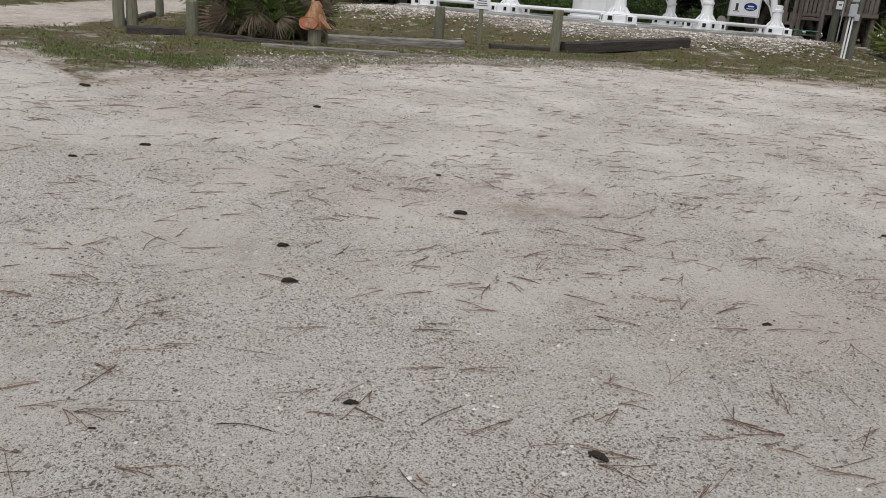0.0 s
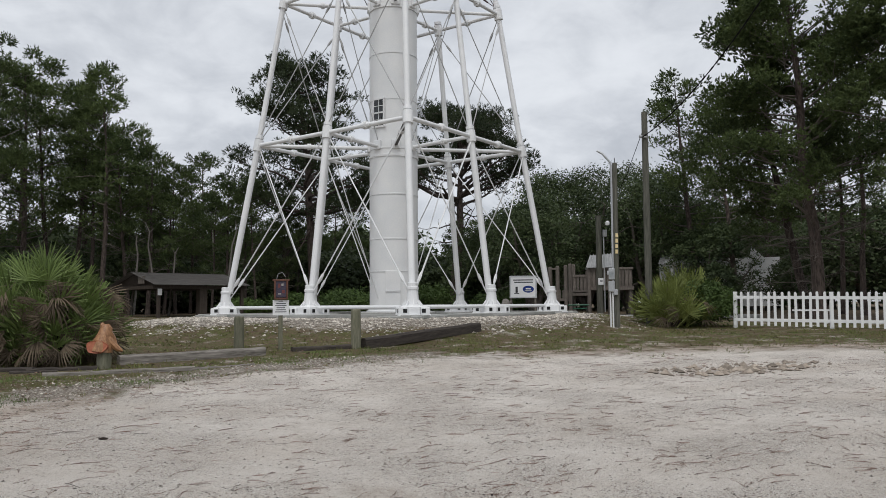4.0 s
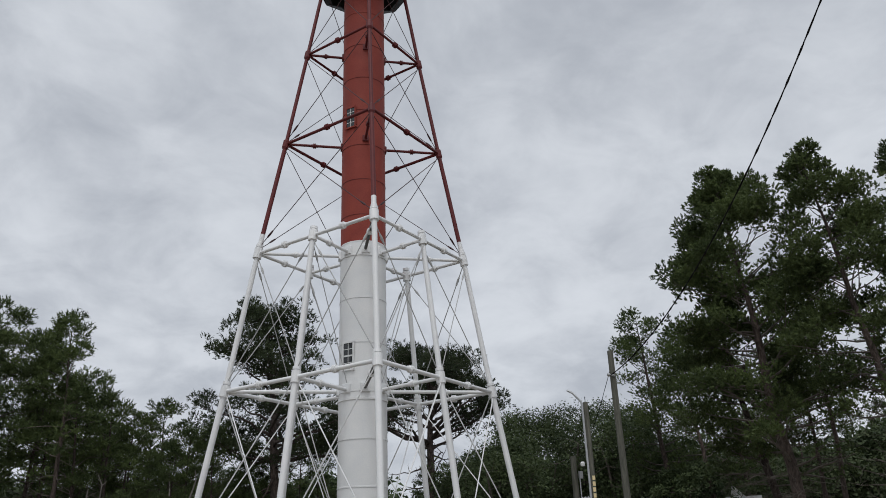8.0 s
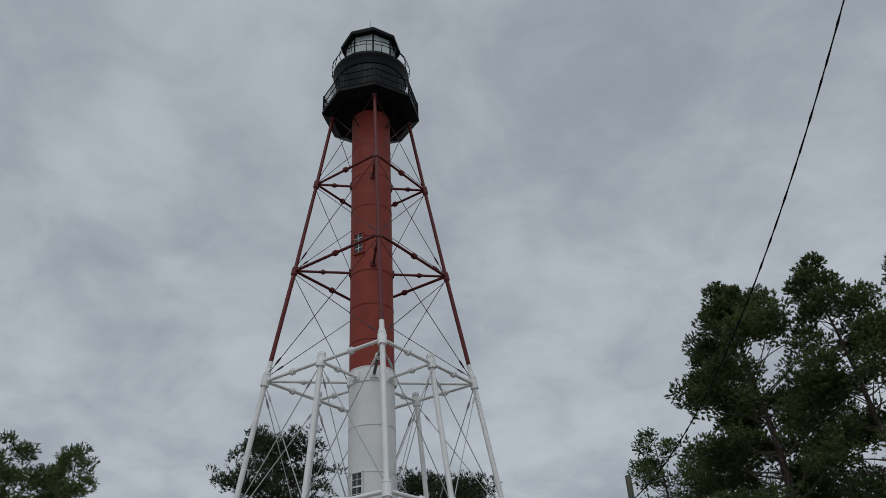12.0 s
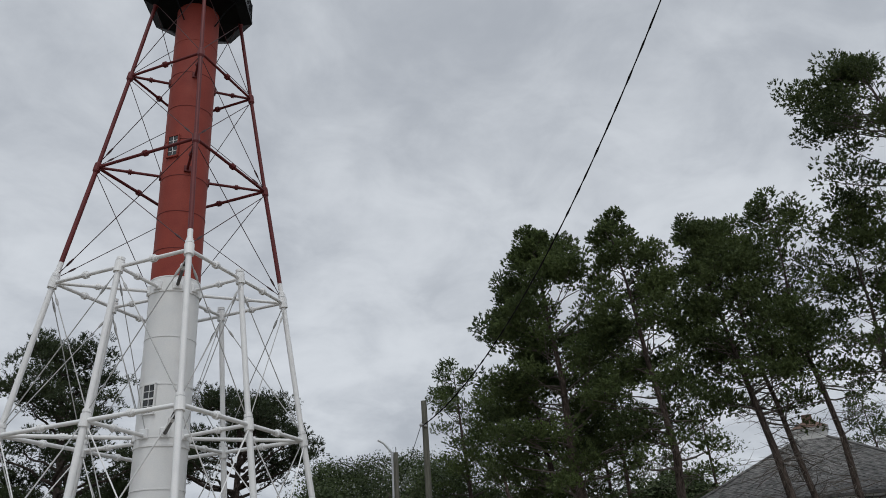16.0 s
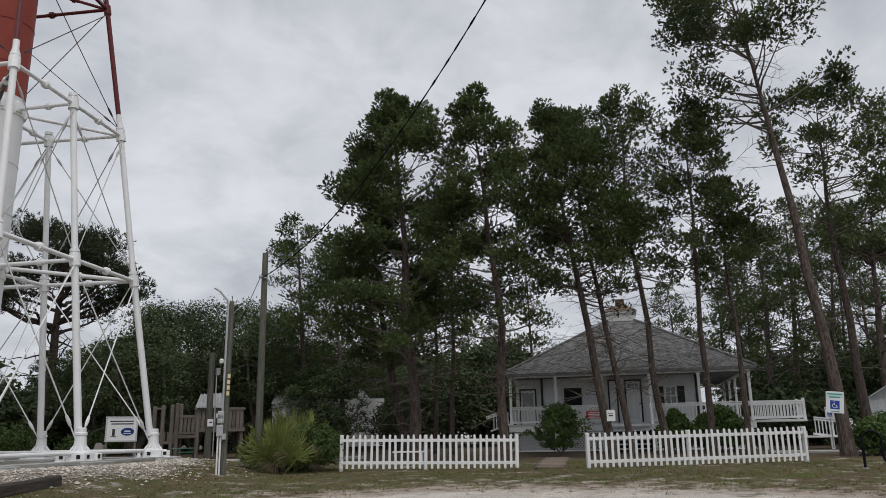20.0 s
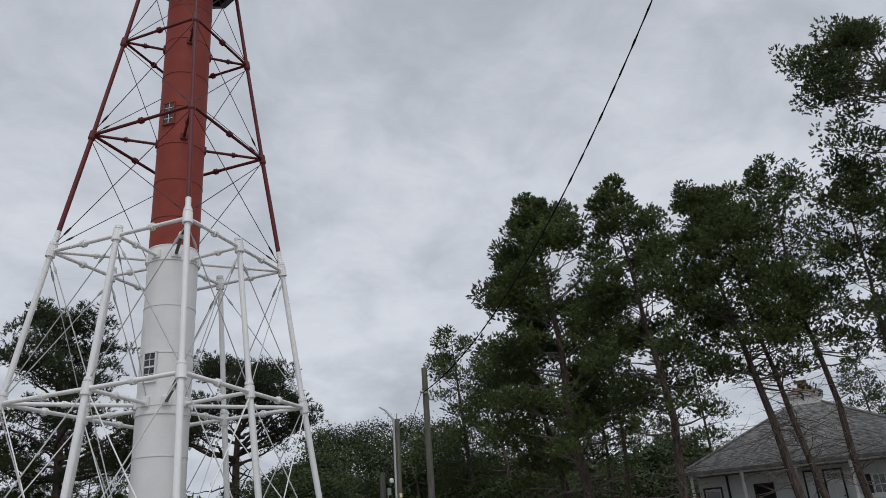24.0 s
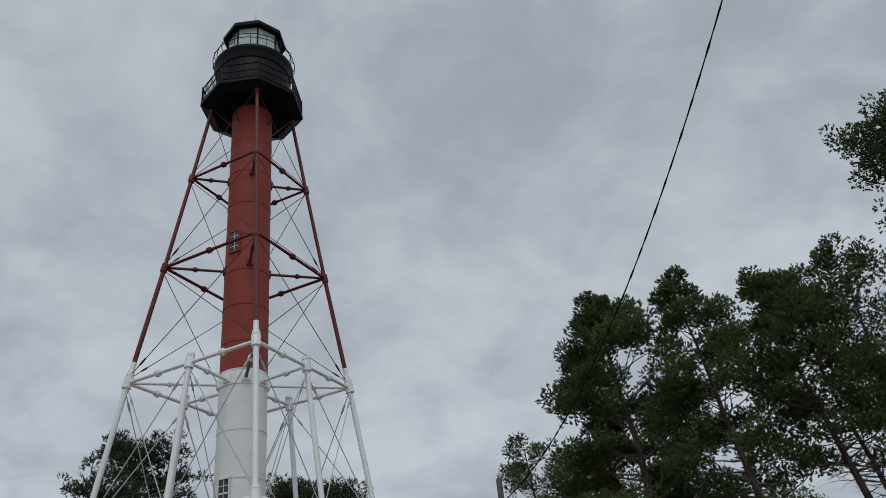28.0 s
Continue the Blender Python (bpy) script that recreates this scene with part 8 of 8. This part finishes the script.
broadleaf("oak_tree", (-15.25, 43.34, 1.11), 3.87, 2.60, 136, "dark leafy understorey tree at the wood edge", "understorey of the wood", leaves=6000, size=0.25, width=0.1, trunk_r=0.12, low=0.12)
broadleaf("oak_tree", (-12.62, 43.14, 1.10), 3.63, 2.60, 137, "dark leafy understorey tree at the wood edge", "understorey of the wood", leaves=6000, size=0.25, width=0.1, trunk_r=0.12, low=0.12)
broadleaf("oak_tree", (-10.86, 45.68, 1.11), 3.24, 2.40, 138, "dark leafy understorey tree at the wood edge", "understorey of the wood", leaves=6000, size=0.25, width=0.1, trunk_r=0.12, low=0.12)
broadleaf("oak_tree", (-8.64, 51.23, 1.13), 3.27, 2.40, 139, "dark leafy understorey tree at the wood edge", "understorey of the wood", leaves=6000, size=0.25, width=0.1, trunk_r=0.12, low=0.12)
broadleaf("oak_tree", (-6.73, 57.57, 1.14), 4.45, 2.60, 140, "dark leafy understorey tree at the wood edge", "understorey of the wood", leaves=6000, size=0.25, width=0.1, trunk_r=0.12, low=0.12)
broadleaf("oak_tree", (-4.20, 59.82, 1.14), 3.82, 2.40, 141, "dark leafy understorey tree at the wood edge", "understorey of the wood", leaves=6000, size=0.25, width=0.1, trunk_r=0.12, low=0.12)
broadleaf("oak_tree", (-0.97, 61.96, 1.14), 4.44, 2.60, 142, "dark leafy understorey tree at the wood edge", "understorey of the wood", leaves=6000, size=0.25, width=0.1, trunk_r=0.12, low=0.12)
broadleaf("oak_tree", (2.20, 65.94, 1.14), 6.18, 3.00, 143, "dark leafy understorey tree at the wood edge", "understorey of the wood", leaves=6000, size=0.25, width=0.1, trunk_r=0.12, low=0.12)
broadleaf("oak_tree", (4.87, 63.79, 1.14), 4.66, 2.60, 144, "dark leafy understorey tree at the wood edge", "understorey of the wood", leaves=6000, size=0.25, width=0.1, trunk_r=0.12, low=0.12)
broadleaf("oak_tree", (8.83, 65.39, 1.14), 6.30, 3.20, 145, "dark leafy understorey tree at the wood edge", "understorey of the wood", leaves=6000, size=0.25, width=0.1, trunk_r=0.12, low=0.12)
broadleaf("oak_tree", (12.41, 68.88, 1.15), 6.16, 3.20, 146, "dark leafy understorey tree at the wood edge", "understorey of the wood", leaves=6000, size=0.25, width=0.1, trunk_r=0.12, low=0.12)
broadleaf("oak_tree", (14.57, 64.37, 1.14), 5.37, 3.00, 147, "dark leafy understorey tree at the wood edge", "understorey of the wood", leaves=6000, size=0.25, width=0.1, trunk_r=0.12, low=0.12)
broadleaf("oak_tree", (18.96, 67.38, 1.15), 4.90, 2.60, 148, "dark leafy understorey tree at the wood edge", "understorey of the wood", leaves=6000, size=0.25, width=0.1, trunk_r=0.12, low=0.12)
broadleaf("oak_tree", (21.13, 62.53, 1.14), 6.84, 3.20, 149, "dark leafy understorey tree at the wood edge", "understorey of the wood", leaves=6000, size=0.25, width=0.1, trunk_r=0.12, low=0.12)
broadleaf("oak_tree", (23.13, 59.68, 1.14), 8.05, 3.40, 150, "dark leafy understorey tree at the wood edge", "understorey of the wood", leaves=6000, size=0.25, width=0.1, trunk_r=0.12, low=0.12)
broadleaf("oak_tree", (23.70, 55.13, 1.14), 8.43, 3.40, 151, "dark leafy understorey tree at the wood edge", "understorey of the wood", leaves=6000, size=0.25, width=0.1, trunk_r=0.12, low=0.12)
broadleaf("shrub", (6.26, 41.52, 1.09), 1.31, 1.60, 152, "bright green shrub behind the tower", "shrubs behind the tower", leaves=6000, size=0.16, width=0.05, trunk_r=0.05, low=0.1, leaf=SCRUB)
broadleaf("shrub", (11.01, 42.60, 1.10), 1.52, 2.00, 153, "bright green shrub behind the tower", "shrubs behind the tower", leaves=6000, size=0.16, width=0.05, trunk_r=0.05, low=0.1, leaf=SCRUB)
broadleaf("shrub", (3.53, 45.84, 1.11), 1.18, 1.50, 154, "bright green shrub behind the tower", "shrubs behind the tower", leaves=6000, size=0.16, width=0.05, trunk_r=0.05, low=0.1, leaf=SCRUB)
broadleaf("shrub", (8.47, 43.17, 1.10), 1.12, 1.60, 155, "bright green shrub behind the tower", "shrubs behind the tower", leaves=6000, size=0.16, width=0.05, trunk_r=0.05, low=0.1, leaf=SCRUB)
broadleaf("shrub", (0.95, 47.97, 1.12), 0.83, 1.50, 156, "bright green shrub behind the tower", "shrubs behind the tower", leaves=6000, size=0.16, width=0.05, trunk_r=0.05, low=0.1, leaf=SCRUB)
broadleaf("shrub", (15.71, 43.24, 1.11), 1.16, 1.60, 157, "bright green shrub behind the tower", "shrubs behind the tower", leaves=6000, size=0.16, width=0.05, trunk_r=0.05, low=0.1, leaf=SCRUB)
broadleaf("oak_tree", (36.61, 37.29, 1.13), 5.66, 2.80, 158, "dark leafy understorey tree behind the house", "understorey behind the house", leaves=6000, size=0.25, width=0.1, trunk_r=0.14, low=0.12)
broadleaf("oak_tree", (39.63, 37.06, 1.13), 7.38, 2.80, 159, "dark leafy understorey tree behind the house", "understorey behind the house", leaves=6000, size=0.25, width=0.1, trunk_r=0.14, low=0.12)
broadleaf("oak_tree", (42.17, 37.25, 1.13), 7.99, 2.60, 160, "dark leafy understorey tree behind the house", "understorey behind the house", leaves=6000, size=0.25, width=0.1, trunk_r=0.14, low=0.12)
broadleaf("oak_tree", (49.67, 21.92, 1.13), 5.79, 3.00, 161, "dark leafy understorey tree behind the house", "understorey behind the house", leaves=6000, size=0.25, width=0.1, trunk_r=0.14, low=0.12)
broadleaf("oak_tree", (46.72, 18.63, 1.12), 4.65, 3.00, 162, "dark leafy understorey tree behind the house", "understorey behind the house", leaves=6000, size=0.25, width=0.1, trunk_r=0.14, low=0.12)
broadleaf("oak_tree", (51.10, 18.34, 1.13), 5.90, 3.00, 163, "dark leafy understorey tree behind the house", "understorey behind the house", leaves=6000, size=0.25, width=0.1, trunk_r=0.14, low=0.12)
broadleaf("oak_tree", (49.79, 15.99, 1.13), 5.91, 3.00, 164, "dark leafy understorey tree behind the house", "understorey behind the house", leaves=6000, size=0.25, width=0.1, trunk_r=0.14, low=0.12)
broadleaf("oak_tree", (48.36, 13.82, 1.12), 5.59, 3.00, 165, "dark leafy understorey tree behind the house", "understorey behind the house", leaves=6000, size=0.25, width=0.1, trunk_r=0.14, low=0.12)
broadleaf("oak_tree", (40.84, 17.14, 1.10), 3.09, 2.00, 166, "dark leafy understorey tree behind the house", "understorey behind the house", leaves=6000, size=0.25, width=0.1, trunk_r=0.14, low=0.12)
broadleaf("shrub", (41.43, 15.68, 1.10), 2.73, 1.80, 167, "dark leafy understorey tree behind the house", "understorey behind the house", leaves=6000, size=0.25, width=0.1, trunk_r=0.14, low=0.12)
broadleaf("shrub", (25.55, 19.72, 1.01), 2.09, 0.72, 168, "clipped green shrub before the porch", "shrubs beside the house", leaves=5000, size=0.12, trunk_r=0.03, low=0.42, leaf=SCRUB)
broadleaf("shrub", (29.32, 16.79, 1.03), 1.78, 0.36, 169, "clipped green shrub before the porch", "shrubs beside the house", leaves=5000, size=0.12, trunk_r=0.03, low=0.42, leaf=SCRUB)
broadleaf("shrub", (29.27, 16.47, 1.03), 1.57, 0.34, 170, "clipped green shrub before the porch", "shrubs beside the house", leaves=5000, size=0.12, trunk_r=0.03, low=0.42, leaf=SCRUB)
broadleaf("shrub", (29.91, 15.72, 1.03), 1.55, 0.40, 171, "clipped green shrub before the porch", "shrubs beside the house", leaves=5000, size=0.12, trunk_r=0.03, low=0.42, leaf=SCRUB)
broadleaf("shrub", (30.18, 15.20, 1.03), 1.89, 0.50, 172, "clipped green shrub before the porch", "shrubs beside the house", leaves=5000, size=0.12, trunk_r=0.03, low=0.42, leaf=SCRUB)
broadleaf("shrub", (30.27, 14.80, 1.03), 1.61, 0.38, 173, "clipped green shrub before the porch", "shrubs beside the house", leaves=5000, size=0.12, trunk_r=0.03, low=0.42, leaf=SCRUB)
broadleaf("shrub", (28.90, 9.07, 0.99), 1.30, 0.80, 174, "loose bright green shrub near the shed", "shrubs beside the house", leaves=4500, size=0.13, width=0.035, trunk_r=0.03, low=0.1, leaf=SCRUB)
broadleaf("shrub", (30.04, 8.76, 1.00), 1.48, 1.00, 175, "loose bright green shrub near the shed", "shrubs beside the house", leaves=4500, size=0.13, width=0.035, trunk_r=0.03, low=0.1, leaf=SCRUB)
broadleaf("oak_tree", (24.95, 36.52, 1.10), 4.6, 1.30, 176, "leafy oak before the white house", "oaks beyond the playground", leaves=7000, size=0.15, width=0.05, trunk_r=0.11, low=0.55)
broadleaf("oak_tree", (24.7, 34.02, 1.09), 4.6, 1.20, 177, "leafy oak before the white house", "oaks beyond the playground", leaves=7000, size=0.15, width=0.05, trunk_r=0.11, low=0.55)
broadleaf("shrub", (23.1, 32.4, 1.07), 2.5, 0.9, 178, "leafy oak before the white house", "oaks beyond the playground", leaves=5000, size=0.16, width=0.05, trunk_r=0.12, low=0.35)
broadleaf("shrub", (27.0, 31.6, 1.08), 2.90, 1.2, 179, "leafy oak before the white house", "oaks beyond the playground", leaves=5000, size=0.16, width=0.05, trunk_r=0.12, low=0.3)
broadleaf("shrub", (14.15, 20.55, 0.90), 1.45, 0.95, 180, "dense green shrub grown into palmettos", "shrubs beside the house", leaves=9000, size=0.11, width=0.028, trunk_r=0.03, low=0.08, leaf=SCRUB)
UNDER = [o for o in scene.objects if o.type == 'EMPTY' and o.get('group') == 'understorey of the wood'][:6]
UNDER_H = (3.09, 3.87, 3.63, 3.24, 3.27, 4.45)
for i, (x, y, z, hh) in enumerate(((-28.3, 50.8, 1.14, 2.4), (-34.5, 62.2, 1.15, 4.2), (-27.1, 52.3, 1.14, 3.2), (-31.6, 61.0, 1.14, 5.6), (-26.3, 53.5, 1.14, 3.5), (-32.1, 65.8, 1.15, 4.7), (-23.8, 52.9, 1.14, 3.0), (-30.1, 67.0, 1.15, 6.1), (-22.7, 51.5, 1.13, 2.6), (-29.1, 69.8, 1.15, 5.4), (-21.1, 52.4, 1.13, 2.6), (-26.6, 68.3, 1.15, 6.9), (-20.3, 54.6, 1.14, 3.1), (-24.6, 71.2, 1.15, 6.8), (-16.7, 53.5, 1.13, 2.9), (-20.4, 65.8, 1.14, 5.0), (-16.1, 55.9, 1.14, 3.0), (-18.2, 67.1, 1.15, 5.5), (-14.9, 57.1, 1.14, 3.7), (-17.0, 70.1, 1.15, 7.4), (-12.0, 56.7, 1.14, 3.1), (-14.2, 71.4, 1.15, 7.3), (-10.3, 57.1, 1.14, 4.5), (-12.3, 73.6, 1.15, 5.7), (-7.3, 57.0, 1.14, 3.4), (-7.9, 70.0, 1.15, 7.1), (-4.8, 56.1, 1.13, 4.4), (-6.5, 72.6, 1.15, 5.6), (-3.3, 59.3, 1.14, 3.5), (-3.5, 68.4, 1.14, 5.4), (0.7, 59.3, 1.14, 4.2), (-1.0, 74.4, 1.15, 7.9), (3.2, 56.5, 1.13, 4.0), (3.5, 70.6, 1.15, 6.6), (5.3, 55.8, 1.13, 4.3), (6.2, 72.1, 1.15, 7.0), (7.9, 55.7, 1.13, 4.4), (11.1, 73.9, 1.15, 7.7), (11.2, 57.4, 1.14, 3.9), (12.7, 71.7, 1.15, 7.6), (13.4, 58.1, 1.14, 4.6), (16.4, 73.1, 1.15, 6.4), (14.3, 54.7, 1.13, 3.6), (17.7, 68.6, 1.15, 4.7), (17.2, 53.9, 1.13, 3.6), (21.6, 66.0, 1.15, 5.7), (21.1, 53.4, 1.14, 3.9), (23.4, 64.6, 1.14, 7.0), (22.1, 54.3, 1.14, 4.5), (28.7, 64.3, 1.15, 8.2), (23.2, 60.5, 1.14, 6.5), (25.7, 60.6, 1.14, 7.2), (28.6, 55.2, 1.14, 6.0), (34.1, 54.5, 1.14, 8.4), (36.5, 51.9, 1.14, 6.6), (40.0, 48.9, 1.14, 7.8), (44.1, 48.7, 1.14, 7.2), (47.7, 44.8, 1.14, 7.9), (45.9, 38.8, 1.14, 3.7), (54.2, 38.1, 1.14, 3.8), (52.4, 32.2, 1.14, 3.5), (53.5, 30.6, 1.14, 3.4), (56.8, 26.3, 1.14, 3.3), (57.1, 21.9, 1.14, 3.1), (56.1, 20.0, 1.14, 3.0), (63.9, 17.1, 1.14, 3.0))):
    src = UNDER[i % 6]
    k = hh / UNDER_H[i % 6]
    copy_thing(src, pose(x, y, z - 0.1, 0, 0, (i * 67) % 360) @ Matrix.Diagonal((max(k, 0.9) * 1.15, max(k, 0.9) * 1.15, k, 1)))

# fine-leaved undergrowth close beyond the sand road
BRUSH = [broadleaf("shrub", (x, y, z), 2.6, 1.7, sd, "dark fine-leaved undergrowth beyond the sand road", "undergrowth beyond the road", leaves=16000, size=0.11, width=0.03, trunk_r=0.05, low=0.06) for x, y, z, sd in ((-10.2, 22.6, 0.80, 301), (-12.0, 24.2, 0.84, 302))]
for i, (x, y, z, hh) in enumerate(((-11.6, 21.4, 0.85, 2.2), (-10.6, 25.2, 0.9, 2.3), (-12.6, 24.4, 0.9, 2.8), (-10.4, 28.2, 0.95, 2.2), (-13.0, 28.0, 0.96, 3.0), (-10.8, 31.5, 1.0, 2.5), (-13.6, 32.0, 1.0, 3.2), (-11.0, 35.2, 1.03, 2.6), (-13.8, 36.5, 1.05, 3.4), (-15.6, 27.0, 0.97, 3.4), (-16.8, 32.0, 1.03, 3.8))):
    k = hh / 2.6
    copy_thing(BRUSH[i % 2], pose(x, y, z - 0.1, 0, 0, (i * 71) % 360) @ Matrix.Diagonal((1.0, 1.0, k, 1)))

# bleached snags in the wood
bm = bmesh.new()
tube(bm, ((0, 0, -0.2), (0.16, 0.00, 1.85), (0.01, 0.00, 3.71)), (0.09, 0.07, 0.02), 6)
solo("dead_snag", bm, SNAG, Matrix.Translation((-5.68, 51.65, 1.13)), "bleached dead standing tree trunk", "tree", "snags in the wood", smooth=True)
bm = bmesh.new()
tube(bm, ((0, 0, -0.2), (0.08, -0.00, 2.80), (-0.15, -0.01, 5.61)), (0.09, 0.07, 0.02), 6)
solo("dead_snag", bm, SNAG, Matrix.Translation((-3.34, 53.86, 1.13)), "bleached dead standing tree trunk", "tree", "snags in the wood", smooth=True)
bm = bmesh.new()
tube(bm, ((0, 0, -0.2), (0.13, -0.00, 3.24), (-0.04, -0.00, 6.47)), (0.09, 0.07, 0.02), 6)
solo("dead_snag", bm, SNAG, Matrix.Translation((-1.06, 55.96, 1.13)), "bleached dead standing tree trunk", "tree", "snags in the wood", smooth=True)
